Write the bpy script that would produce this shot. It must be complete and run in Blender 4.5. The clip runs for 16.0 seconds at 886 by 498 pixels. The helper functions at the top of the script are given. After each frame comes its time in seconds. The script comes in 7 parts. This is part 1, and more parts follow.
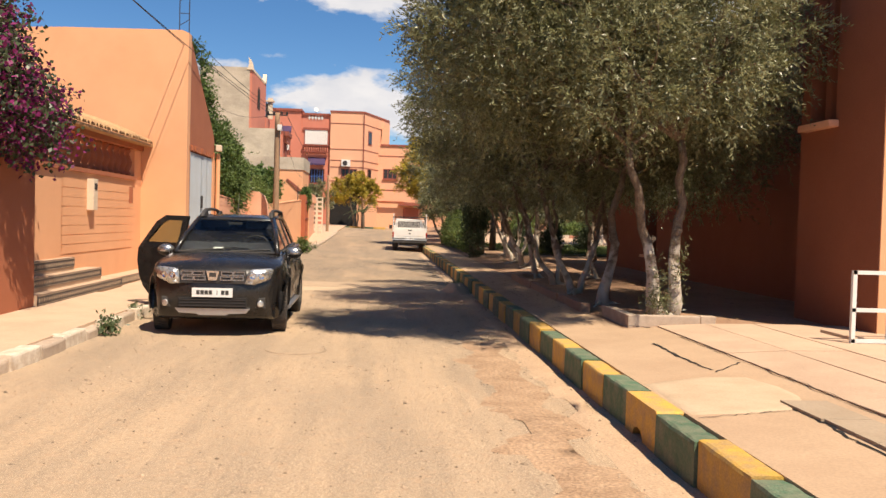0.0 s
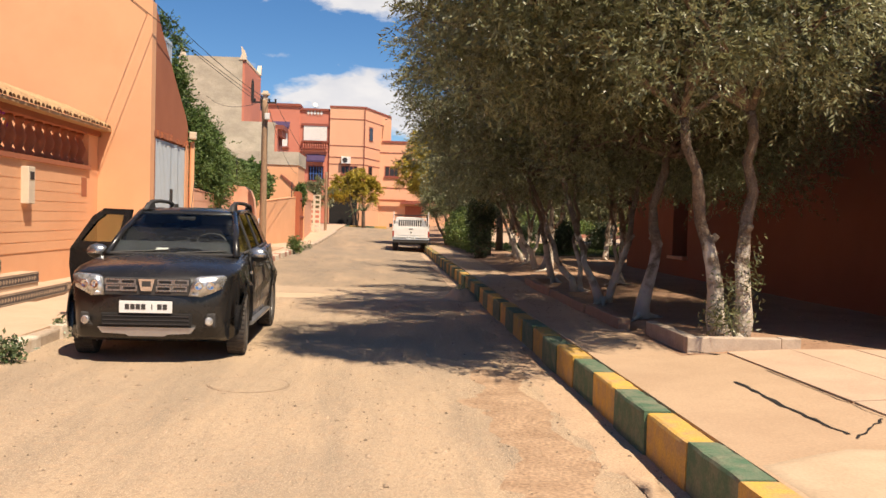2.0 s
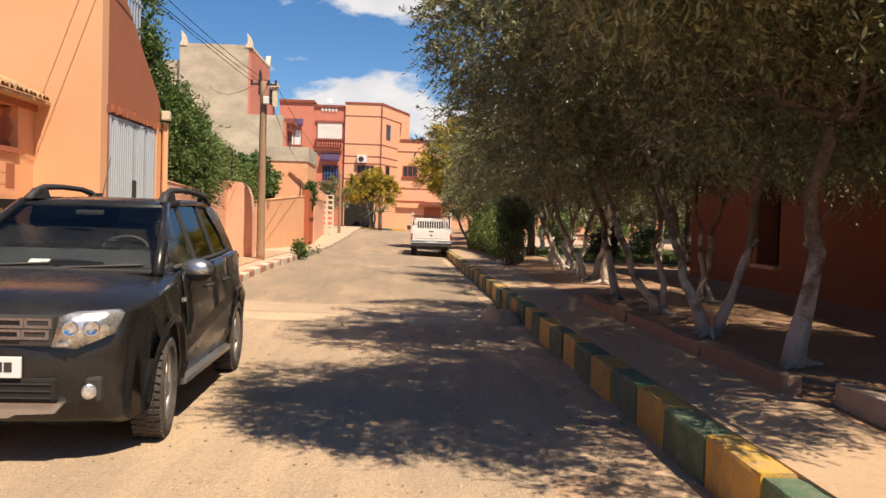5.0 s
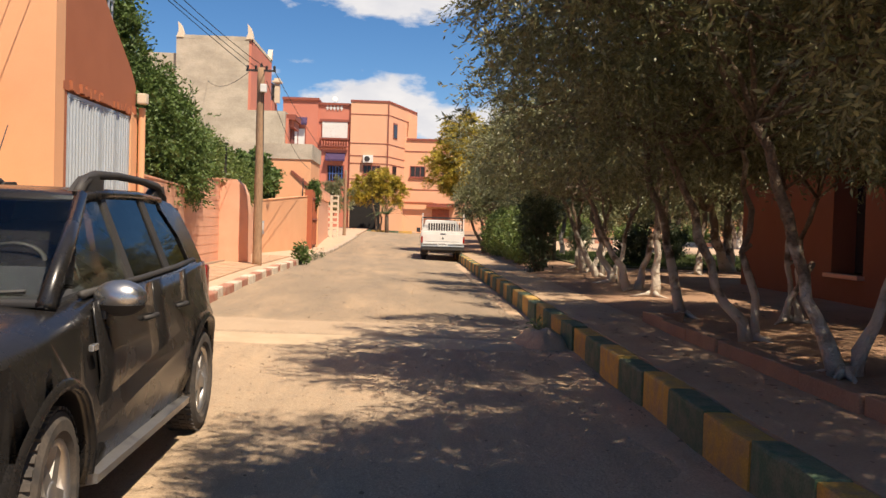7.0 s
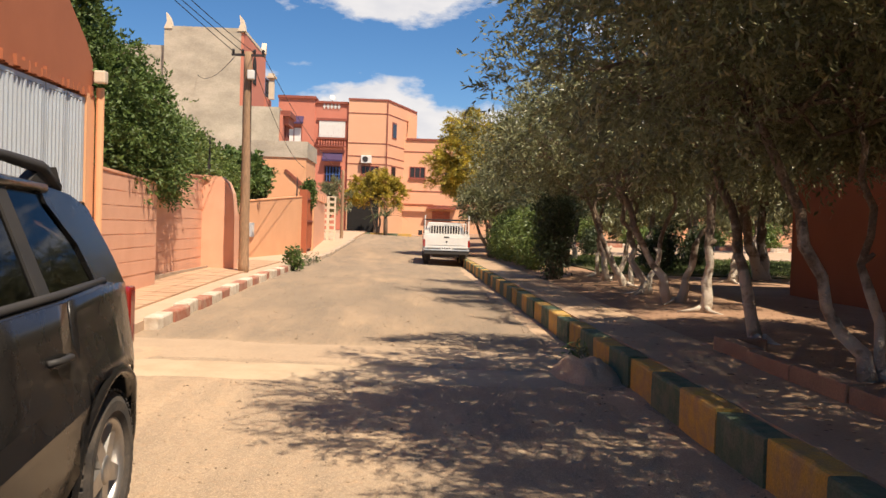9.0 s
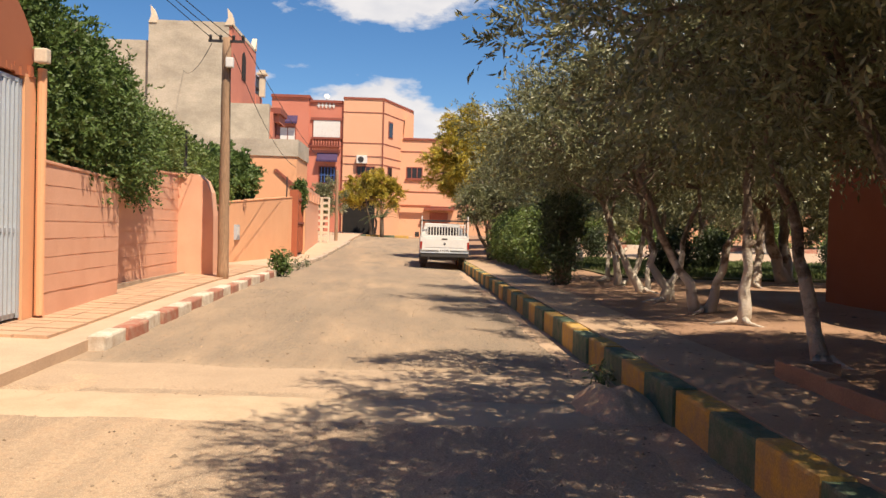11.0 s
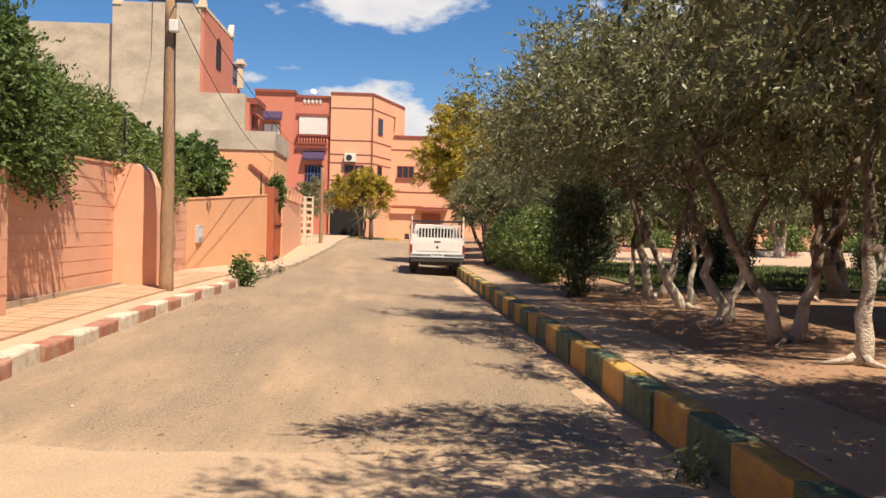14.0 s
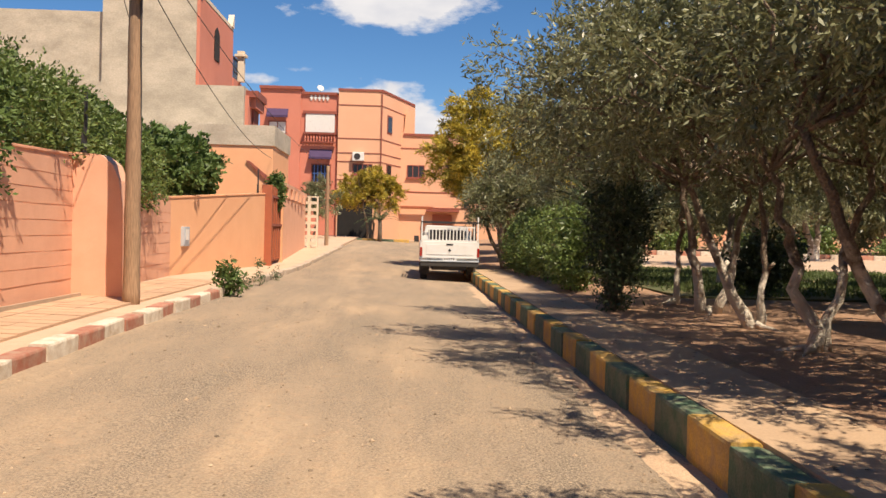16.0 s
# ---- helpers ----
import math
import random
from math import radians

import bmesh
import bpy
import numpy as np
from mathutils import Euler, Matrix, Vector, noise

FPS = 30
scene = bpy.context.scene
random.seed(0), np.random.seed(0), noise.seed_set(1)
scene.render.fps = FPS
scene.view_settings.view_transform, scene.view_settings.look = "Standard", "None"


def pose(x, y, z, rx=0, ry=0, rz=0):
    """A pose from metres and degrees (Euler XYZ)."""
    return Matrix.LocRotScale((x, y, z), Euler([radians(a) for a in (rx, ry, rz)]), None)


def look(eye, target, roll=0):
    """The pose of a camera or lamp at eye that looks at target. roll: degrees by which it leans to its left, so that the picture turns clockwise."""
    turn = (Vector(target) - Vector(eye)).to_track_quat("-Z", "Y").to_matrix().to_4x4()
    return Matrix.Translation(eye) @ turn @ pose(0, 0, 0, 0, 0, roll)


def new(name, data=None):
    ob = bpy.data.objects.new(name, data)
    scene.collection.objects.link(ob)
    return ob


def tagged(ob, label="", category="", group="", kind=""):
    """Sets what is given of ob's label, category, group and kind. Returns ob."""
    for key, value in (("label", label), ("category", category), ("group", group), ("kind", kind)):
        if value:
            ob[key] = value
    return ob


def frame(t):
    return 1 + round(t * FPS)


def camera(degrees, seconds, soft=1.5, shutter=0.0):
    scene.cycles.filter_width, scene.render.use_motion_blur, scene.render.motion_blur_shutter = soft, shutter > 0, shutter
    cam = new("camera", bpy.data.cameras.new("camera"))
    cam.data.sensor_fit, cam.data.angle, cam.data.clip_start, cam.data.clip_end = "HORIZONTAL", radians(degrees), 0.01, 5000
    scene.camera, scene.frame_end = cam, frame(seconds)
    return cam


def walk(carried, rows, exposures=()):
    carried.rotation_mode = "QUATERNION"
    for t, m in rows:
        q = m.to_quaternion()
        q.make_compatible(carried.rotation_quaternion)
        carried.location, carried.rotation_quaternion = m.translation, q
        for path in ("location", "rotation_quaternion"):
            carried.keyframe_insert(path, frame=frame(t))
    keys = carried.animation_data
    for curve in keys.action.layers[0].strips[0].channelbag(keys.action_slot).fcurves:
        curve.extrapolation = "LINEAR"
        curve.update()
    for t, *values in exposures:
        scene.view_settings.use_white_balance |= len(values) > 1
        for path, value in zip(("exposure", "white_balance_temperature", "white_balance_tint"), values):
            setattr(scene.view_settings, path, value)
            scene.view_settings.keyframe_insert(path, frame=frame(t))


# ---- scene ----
cam = camera(53.0, 16.0)
PATH = [
    (0, (0.229, -0.406, 1.603), (0.362, 1.588, 1.54), 1.6),
    (0.5, (0.266, 0.169, 1.588), (0.399, 2.164, 1.525), 1.6),
    (1, (0.318, 0.868, 1.569), (0.45, 2.863, 1.505), 1.6),
    (1.5, (0.374, 1.557, 1.545), (0.504, 3.551, 1.482), 1.6),
    (2, (0.422, 2.251, 1.538), (0.547, 4.246, 1.474), 1.6),
    (2.5, (0.46, 2.952, 1.523), (0.579, 4.947, 1.46), 1.6),
    (3, (0.492, 3.625, 1.508), (0.603, 5.621, 1.445), 1.6),
    (3.5, (0.496, 4.211, 1.496), (0.601, 6.207, 1.434), 1.7),
    (4, (0.493, 4.893, 1.478), (0.59, 6.89, 1.417), 1.6),
    (4.5, (0.469, 5.566, 1.476), (0.559, 7.563, 1.416), 1.6),
    (7, (0.238, 8.692, 1.456), (0.311, 10.69, 1.402), 1.7),
    (7.5, (0.197, 9.217, 1.465), (0.27, 11.215, 1.411), 1.7),
    (8, (0.158, 9.789, 1.467), (0.232, 11.787, 1.415), 1.7),
    (8.5, (0.129, 10.354, 1.462), (0.204, 12.352, 1.413), 1.8),
    (9, (0.096, 10.944, 1.449), (0.174, 12.942, 1.401), 1.8),
    (11.5, (0.192, 13.065, 1.434), (0.277, 15.062, 1.391), 1.4),
    (12, (0.215, 13.602, 1.422), (0.308, 15.599, 1.38), 1.4),
    (12.5, (0.234, 14.107, 1.425), (0.332, 16.104, 1.383), 1.4),
    (13, (0.24, 14.665, 1.41), (0.343, 16.662, 1.37), 1.5),
    (13.5, (0.273, 15.231, 1.417), (0.375, 17.228, 1.377), 1.4),
    (14, (0.296, 15.854, 1.422), (0.395, 17.851, 1.383), 1.5),
    (14.5, (0.298, 16.326, 1.423), (0.392, 18.324, 1.384), 1.5),
    (15, (0.316, 16.939, 1.423), (0.403, 18.937, 1.385), 1.5),
    (15.5, (0.34, 17.583, 1.433), (0.42, 19.581, 1.393), 1.5),
    (16, (0.346, 18.166, 1.44), (0.421, 20.164, 1.403), 1.5),
]
walk(cam, [(t, look(eye, target, roll)) for t, eye, target, roll in PATH])

# ---- light ----
SUN_DIR = Vector((0.285, -0.435, 0.866)).normalized()
SUN_EL = math.asin(SUN_DIR.z)
SUN_AZ = math.atan2(SUN_DIR.x, SUN_DIR.y)
sun = new("sun", bpy.data.lights.new("sun", "SUN"))
sun.data.energy, sun.data.angle, sun.data.color = 4.9, radians(0.53), (1.0, 0.885, 0.72)
sun.matrix_world = look(SUN_DIR * 60, (0, 0, 0))
scene.view_settings.exposure = 0.64
scene.view_settings.use_white_balance = True
scene.view_settings.white_balance_temperature, scene.view_settings.white_balance_tint = 6850, 12

world = bpy.data.worlds.new("sky")
scene.world = world
world.use_nodes = True


def build_sky():
    nt = world.node_tree
    nt.nodes.clear()
    N, L = nt.nodes.new, nt.links.new
    out, bg = N("ShaderNodeOutputWorld"), N("ShaderNodeBackground")
    sky = N("ShaderNodeTexSky")
    sky.sky_type, sky.sun_disc = "NISHITA", False
    sky.sun_elevation, sky.sun_rotation = SUN_EL, SUN_AZ
    sky.altitude, sky.air_density, sky.dust_density, sky.ozone_density = 800, 0.9, 0.2, 5.0
    co = N("ShaderNodeTexCoord")
    sep = N("ShaderNodeSeparateXYZ")
    L(co.outputs["Generated"], sep.inputs[0])

    def math_node(op, a, b=None):
        m = N("ShaderNodeMath")
        m.operation = op
        for k, v in enumerate((a, b)):
            if v is None:
                continue
            if isinstance(v, (int, float)):
                m.inputs[k].default_value = v
            else:
                L(v, m.inputs[k])
        return m.outputs[0]
    az = math_node("ARCTAN2", sep.outputs[0], sep.outputs[1])
    el = math_node("ARCSINE", sep.outputs[2])
    flat = N("ShaderNodeCombineXYZ")
    L(math_node("MULTIPLY", az, 1.0), flat.inputs[0])
    L(math_node("MULTIPLY", el, 2.2), flat.inputs[1])
    noise_a = N("ShaderNodeTexNoise")
    noise_a.inputs["Scale"].default_value, noise_a.inputs["Detail"].default_value = 13.0, 9.0
    noise_a.inputs["Roughness"].default_value = 0.58
    L(flat.outputs[0], noise_a.inputs["Vector"])
    total = None
    # each cloud bank: azimuth, elevation, half width, half height (radians), weight
    for a, e, w, h, k in ((-0.03, 0.262, 0.135, 0.045, 1.0), (-0.20, 0.262, 0.10, 0.016, 0.62), (-0.045, 0.138, 0.085, 0.032, 1.0),
                          (0.05, 0.115, 0.11, 0.03, 0.95), (-0.125, 0.175, 0.03, 0.010, 0.62), (0.45, 0.22, 0.30, 0.07, 0.8), (-0.75, 0.30, 0.3, 0.06, 0.7),
                          (-0.18, 0.162, 0.05, 0.011, 0.66), (1.6, 0.4, 0.5, 0.1, 0.8), (2.8, 0.35, 0.5, 0.1, 0.8)):
        u = math_node("DIVIDE", math_node("SUBTRACT", az, a), w)
        v = math_node("DIVIDE", math_node("SUBTRACT", el, e), h)
        r2 = math_node("ADD", math_node("MULTIPLY", u, u), math_node("MULTIPLY", v, v))
        g = math_node("MULTIPLY", math_node("EXPONENT", math_node("MULTIPLY", r2, -0.9)), k)
        total = g if total is None else math_node("MAXIMUM", total, g)
    mask_in = math_node("ADD", math_node("MULTIPLY", total, 0.62), math_node("MULTIPLY", noise_a.outputs[0], 0.85))
    ramp = N("ShaderNodeValToRGB")
    ramp.color_ramp.elements[0].position, ramp.color_ramp.elements[1].position = 0.72, 0.86
    L(mask_in, ramp.inputs[0])
    noise_b = N("ShaderNodeTexNoise")
    noise_b.inputs["Scale"].default_value, noise_b.inputs["Detail"].default_value = 22.0, 6.0
    L(flat.outputs[0], noise_b.inputs["Vector"])
    tint = N("ShaderNodeMixRGB")
    tint.inputs[1].default_value, tint.inputs[2].default_value = (4.6, 4.9, 5.6, 1), (7.6, 7.5, 7.4, 1)
    L(noise_b.outputs[0], tint.inputs[0])
    mix = N("ShaderNodeMixRGB")
    L(ramp.outputs[0], mix.inputs[0])
    deep = N("ShaderNodeHueSaturation")
    deep.inputs["Saturation"].default_value, deep.inputs["Value"].default_value = 1.2, 0.9
    L(sky.outputs[0], deep.inputs["Color"])
    L(deep.outputs[0], mix.inputs[1])
    L(tint.outputs[0], mix.inputs[2])
    bg.inputs["Strength"].default_value = 0.085
    L(mix.outputs[0], bg.inputs["Color"])
    L(bg.outputs[0], out.inputs["Surface"])


build_sky()

# ---- materials ----


def material(name, base, rough=0.85, spread=0.12, scale=3.0, fine=60.0, bump=0.15, metal=0.0, second=None, patch=0.35, per_object=0.0, per_island=0.0, coat=0.0, spec=0.5, bump_dist=0.01, stretch=(1, 1, 1)):
    """A two-scale procedural surface: broad patches towards `second`, fine grain in value and relief."""
    m = bpy.data.materials.new(name)
    m.use_nodes = True
    nt = m.node_tree
    N, L = nt.nodes.new, nt.links.new
    bsdf = nt.nodes["Principled BSDF"]
    bsdf.inputs["Metallic"].default_value = metal
    bsdf.inputs["Specular IOR Level"].default_value = spec
    bsdf.inputs["Coat Weight"].default_value = coat
    co = N("ShaderNodeTexCoord")
    mp = N("ShaderNodeMapping")
    mp.inputs["Scale"].default_value = stretch
    geo = N("ShaderNodeNewGeometry")
    L(geo.outputs["Position"], mp.inputs["Vector"])
    broad, grain = N("ShaderNodeTexNoise"), N("ShaderNodeTexNoise")
    broad.inputs["Scale"].default_value, broad.inputs["Detail"].default_value, broad.inputs["Roughness"].default_value = scale, 7, 0.62
    grain.inputs["Scale"].default_value, grain.inputs["Detail"].default_value = fine, 5
    L(mp.outputs[0], broad.inputs["Vector"])
    L(mp.outputs[0], grain.inputs["Vector"])
    second = second or tuple(c * 0.7 for c in base)
    ramp = N("ShaderNodeValToRGB")
    ramp.color_ramp.elements[0].position, ramp.color_ramp.elements[1].position = 0.38, 0.66
    L(broad.outputs[0], ramp.inputs[0])
    amount = N("ShaderNodeMath")
    amount.operation = "MULTIPLY"
    amount.inputs[1].default_value = patch
    L(ramp.outputs[0], amount.inputs[0])
    mix = N("ShaderNodeMixRGB")
    mix.inputs[1].default_value, mix.inputs[2].default_value = (*base, 1), (*second, 1)
    L(amount.outputs[0], mix.inputs[0])
    # fine grain as a change in value
    span = N("ShaderNodeMapRange")
    span.inputs["From Min"].default_value, span.inputs["From Max"].default_value = 0.3, 0.7
    span.inputs["To Min"].default_value, span.inputs["To Max"].default_value = 1 - spread, 1 + spread
    L(grain.outputs[0], span.inputs["Value"])
    hsv = N("ShaderNodeHueSaturation")
    L(mix.outputs[0], hsv.inputs["Color"])
    value = span.outputs[0]
    if per_object or per_island:
        if per_object:
            info = N("ShaderNodeObjectInfo").outputs["Random"]
        else:
            info = geo.outputs["Random Per Island"]
        k = per_object or per_island
        vary = N("ShaderNodeMapRange")
        vary.inputs["To Min"].default_value, vary.inputs["To Max"].default_value = 1 - k, 1 + k
        L(info, vary.inputs["Value"])
        mul = N("ShaderNodeMath")
        mul.operation = "MULTIPLY"
        L(value, mul.inputs[0])
        L(vary.outputs[0], mul.inputs[1])
        value = mul.outputs[0]
    L(value, hsv.inputs["Value"])
    L(hsv.outputs[0], bsdf.inputs["Base Color"])
    rr = N("ShaderNodeMapRange")
    rr.inputs["To Min"].default_value, rr.inputs["To Max"].default_value = max(rough - 0.1, 0.03), min(rough + 0.1, 1)
    L(broad.outputs[0], rr.inputs["Value"])
    L(rr.outputs[0], bsdf.inputs["Roughness"])
    if bump:
        b = N("ShaderNodeBump")
        b.inputs["Strength"].default_value, b.inputs["Distance"].default_value = bump, bump_dist
        both = N("ShaderNodeMath")
        both.operation = "ADD"
        L(broad.outputs[0], both.inputs[0])
        L(grain.outputs[0], both.inputs[1])
        L(both.outputs[0], b.inputs["Height"])
        L(b.outputs[0], bsdf.inputs["Normal"])
    return m


def glass(name, tint, rough=0.03):
    m = bpy.data.materials.new(name)
    m.use_nodes = True
    b = m.node_tree.nodes["Principled BSDF"]
    b.inputs["Base Color"].default_value = (*tint, 1)
    b.inputs["Transmission Weight"].default_value = 1.0
    b.inputs["Roughness"].default_value = rough
    b.inputs["IOR"].default_value = 1.25
    return m


def leaf_material(name, base, second, gloss=0.45, through_light=0.25):
    m = material(name, base, rough=gloss, spread=0.1, scale=2.2, fine=30, bump=0, second=second, patch=0.6, per_island=0.35)
    m.node_tree.nodes["Principled BSDF"].inputs["Transmission Weight"].default_value = 0.0
    nt = m.node_tree
    bsdf, out = nt.nodes["Principled BSDF"], nt.nodes["Material Output"]
    tr = nt.nodes.new("ShaderNodeBsdfTranslucent")
    nt.links.new(bsdf.inputs["Base Color"].links[0].from_socket, tr.inputs["Color"])
    mx = nt.nodes.new("ShaderNodeMixShader")
    mx.inputs[0].default_value = through_light
    nt.links.new(bsdf.outputs[0], mx.inputs[1])
    nt.links.new(tr.outputs[0], mx.inputs[2])
    nt.links.new(mx.outputs[0], out.inputs["Surface"])
    return m


def road_material():
    """Worn asphalt under blown sand: pale sandy sheets, wheel-worn streaks along the street, loose grit."""
    m = bpy.data.materials.new("dusty_asphalt")
    m.use_nodes = True
    nt = m.node_tree
    N, L = nt.nodes.new, nt.links.new
    bsdf = nt.nodes["Principled BSDF"]
    geo = N("ShaderNodeNewGeometry")

    def tex(scale, detail, stretch, rough=0.6):
        mp, t = N("ShaderNodeMapping"), N("ShaderNodeTexNoise")
        mp.inputs["Scale"].default_value = stretch
        t.inputs["Scale"].default_value, t.inputs["Detail"].default_value, t.inputs["Roughness"].default_value = scale, detail, rough
        L(geo.outputs["Position"], mp.inputs["Vector"])
        L(mp.outputs[0], t.inputs["Vector"])
        return t.outputs[0]

    def ramp(src, lo, hi):
        r = N("ShaderNodeMapRange")
        r.inputs["From Min"].default_value, r.inputs["From Max"].default_value = lo, hi
        L(src, r.inputs["Value"])
        return r.outputs[0]

    def mixed(fac, a, b):
        x = N("ShaderNodeMixRGB")
        L(fac, x.inputs[0])
        for k, v in ((1, a), (2, b)):
            if isinstance(v, tuple):
                x.inputs[k].default_value = (*v, 1)
            else:
                L(v, x.inputs[k])
        return x.outputs[0]
    broad = tex(0.45, 6, (1, 0.55, 1))
    streak = tex(1.1, 6, (1.6, 0.16, 1), 0.7)
    spots = tex(7, 5, (1, 1, 1), 0.7)
    grit = N("ShaderNodeTexVoronoi")
    grit.inputs["Scale"].default_value = 38
    L(geo.outputs["Position"], grit.inputs["Vector"])
    fine = tex(85, 3, (1, 1, 1))
    c = mixed(ramp(broad, 0.42, 0.62), (0.45, 0.318, 0.20), (0.335, 0.248, 0.168))
    dark = N("ShaderNodeMath")
    dark.operation = "MULTIPLY"
    L(ramp(streak, 0.44, 0.66), dark.inputs[0])
    dark.inputs[1].default_value = 0.9
    c = mixed(dark.outputs[0], c, (0.25, 0.19, 0.132))
    mid = tex(19, 4, (1, 1, 1), 0.65)
    md = N("ShaderNodeMath")
    md.operation = "MULTIPLY"
    L(ramp(mid, 0.5, 0.64), md.inputs[0])
    md.inputs[1].default_value = 0.5
    c = mixed(md.outputs[0], c, (0.25, 0.18, 0.12))
    sp = N("ShaderNodeMath")
    sp.operation = "MULTIPLY"
    L(ramp(spots, 0.52, 0.72), sp.inputs[0])
    sp.inputs[1].default_value = 0.55
    c = mixed(sp.outputs[0], c, (0.46, 0.29, 0.17))
    gr = N("ShaderNodeMath")
    gr.operation = "MULTIPLY"
    L(ramp(grit.outputs["Distance"], 0.28, 0.05), gr.inputs[0])
    L(ramp(fine, 0.45, 0.62), gr.inputs[1])
    c = mixed(gr.outputs[0], c, (0.13, 0.10, 0.075))
    pale = N("ShaderNodeMath")
    pale.operation = "MULTIPLY"
    L(ramp(fine, 0.6, 0.75), pale.inputs[0])
    pale.inputs[1].default_value = 0.7
    c = mixed(pale.outputs[0], c, (0.58, 0.46, 0.33))
    # beyond the trench the bitumen is newer: bare grey-brown chippings under thinner sand
    sep = N("ShaderNodeSeparateXYZ")
    L(geo.outputs["Position"], sep.inputs[0])
    bare = N("ShaderNodeMath")
    bare.operation = "MULTIPLY"
    L(ramp(sep.outputs[1], 21.3, 21.9), bare.inputs[0])
    thin = tex(0.8, 7, (1.3, 0.35, 1), 0.66)
    L(ramp(thin, 0.66, 0.36), bare.inputs[1])
    chips = mixed(ramp(tex(62, 4, (1, 1, 1), 0.72), 0.40, 0.62), (0.10, 0.078, 0.058), (0.42, 0.32, 0.22))
    c = mixed(bare.outputs[0], c, chips)
    # paler swept gravel on the older stretch
    near = N("ShaderNodeMath")
    near.operation = "MULTIPLY"
    L(ramp(sep.outputs[1], 21.6, 21.2), near.inputs[0])
    L(ramp(tex(120, 2, (1, 1, 1), 0.7), 0.52, 0.66), near.inputs[1])
    c = mixed(near.outputs[0], c, (0.60, 0.45, 0.30))
    L(c, bsdf.inputs["Base Color"])
    bsdf.inputs["Roughness"].default_value = 0.94
    add = N("ShaderNodeMath")
    add.operation = "SUBTRACT"
    L(fine, add.inputs[0])
    L(grit.outputs["Distance"], add.inputs[1])
    b = N("ShaderNodeBump")
    b.inputs["Strength"].default_value, b.inputs["Distance"].default_value = 0.7, 0.012
    L(add.outputs[0], b.inputs["Height"])
    L(b.outputs[0], bsdf.inputs["Normal"])
    return m


ASPHALT = road_material()
WORN_PATCH = material("worn_asphalt_patch", (0.40, 0.288, 0.188), 0.95, 0.26, 0.9, 45, 0.6, second=(0.25, 0.19, 0.135), patch=0.8, bump_dist=0.012)
DUSTY = material("dusty_concrete", (0.45, 0.31, 0.195), 0.93, 0.10, 1.4, 55, 0.22, second=(0.375, 0.25, 0.155), patch=0.7, bump_dist=0.006)
MORTAR_PATCH = material("pale_mortar", (0.51, 0.385, 0.255), 0.9, 0.08, 2.5, 60, 0.2, second=(0.42, 0.30, 0.19), patch=0.7, bump_dist=0.005)
PALE_STRIP = material("pale_trench_sand", (0.44, 0.32, 0.212), 0.95, 0.16, 1.8, 60, 0.5, second=(0.36, 0.262, 0.175), patch=0.6)
SAND = material("sandy_earth", (0.50, 0.35, 0.225), 0.95, 0.18, 1.2, 60, 0.5, second=(0.39, 0.255, 0.16), patch=0.6, bump_dist=0.02)
EARTH = material("red_earth", (0.36, 0.215, 0.13), 0.95, 0.22, 1.5, 45, 0.5, second=(0.24, 0.135, 0.08), patch=0.6, bump_dist=0.02)
CONCRETE = material("pink_concrete", (0.52, 0.365, 0.25), 0.9, 0.12, 1.6, 70, 0.3, second=(0.41, 0.28, 0.19), patch=0.6, per_object=0.06)
PAVER = material("pink_paver", (0.50, 0.32, 0.2), 0.9, 0.1, 2.0, 70, 0.25, second=(0.4, 0.25, 0.16), patch=0.5, per_object=0.08)
STUCCO = material("orange_stucco", (0.74, 0.385, 0.205), 0.92, 0.06, 0.8, 80, 0.25, second=(0.67, 0.33, 0.17), patch=0.6)
# terracotta parts; also street-facing walls, their weaker light put into the colour
STUCCO_DARK = material("terracotta_and_shaded_stucco", (0.37, 0.12, 0.055), 0.92, 0.07, 0.9, 80, 0.25, second=(0.31, 0.1, 0.047), patch=0.6)
# darker stucco copy, with the shade of the public building put into the colour
STUCCO_SHADED = material("shaded_wall_stucco", (0.26, 0.085, 0.042), 0.92, 0.08, 0.9, 80, 0.25, second=(0.215, 0.07, 0.035), patch=0.6)
STUCCO_PINK = material("salmon_stucco", (0.72, 0.385, 0.25), 0.92, 0.06, 1.4, 70, 0.3, second=(0.64, 0.32, 0.2), patch=0.6, per_object=0.03)
STUCCO_RED = material("brick_red_paint", (0.56, 0.2, 0.135), 0.9, 0.05, 0.6, 60, 0.15, second=(0.43, 0.14, 0.085))
STUCCO_FAR = material("apricot_paint", (0.72, 0.39, 0.24), 0.9, 0.05, 0.4, 60, 0.15, second=(0.66, 0.34, 0.2))
TRIM_RED = material("dark_red_trim", (0.27, 0.075, 0.05), 0.85, 0.06, 2, 60, 0.1)
GREY = material("grey_render", (0.50, 0.43, 0.335), 0.95, 0.12, 0.8, 14, 0.3, second=(0.33, 0.285, 0.22), patch=0.9, stretch=(1, 1, 1.8))
YELLOW = material("yellow_kerb_paint", (0.58, 0.34, 0.06), 0.85, 0.16, 7, 70, 0.5, second=(0.40, 0.26, 0.12), patch=0.95, per_object=0.08)
GREEN = material("green_kerb_paint", (0.07, 0.135, 0.075), 0.85, 0.18, 7, 70, 0.5, second=(0.2, 0.2, 0.13), patch=0.85, per_object=0.08)
KERB_WHITE = material("worn_white_kerb_paint", (0.66, 0.58, 0.47), 0.85, 0.1, 7, 60, 0.3, second=(0.45, 0.33, 0.23), patch=0.85, per_object=0.07)
KERB_RED = material("worn_red_kerb_paint", (0.37, 0.13, 0.08), 0.85, 0.12, 7, 60, 0.3, second=(0.42, 0.28, 0.2), patch=0.8, per_object=0.1)
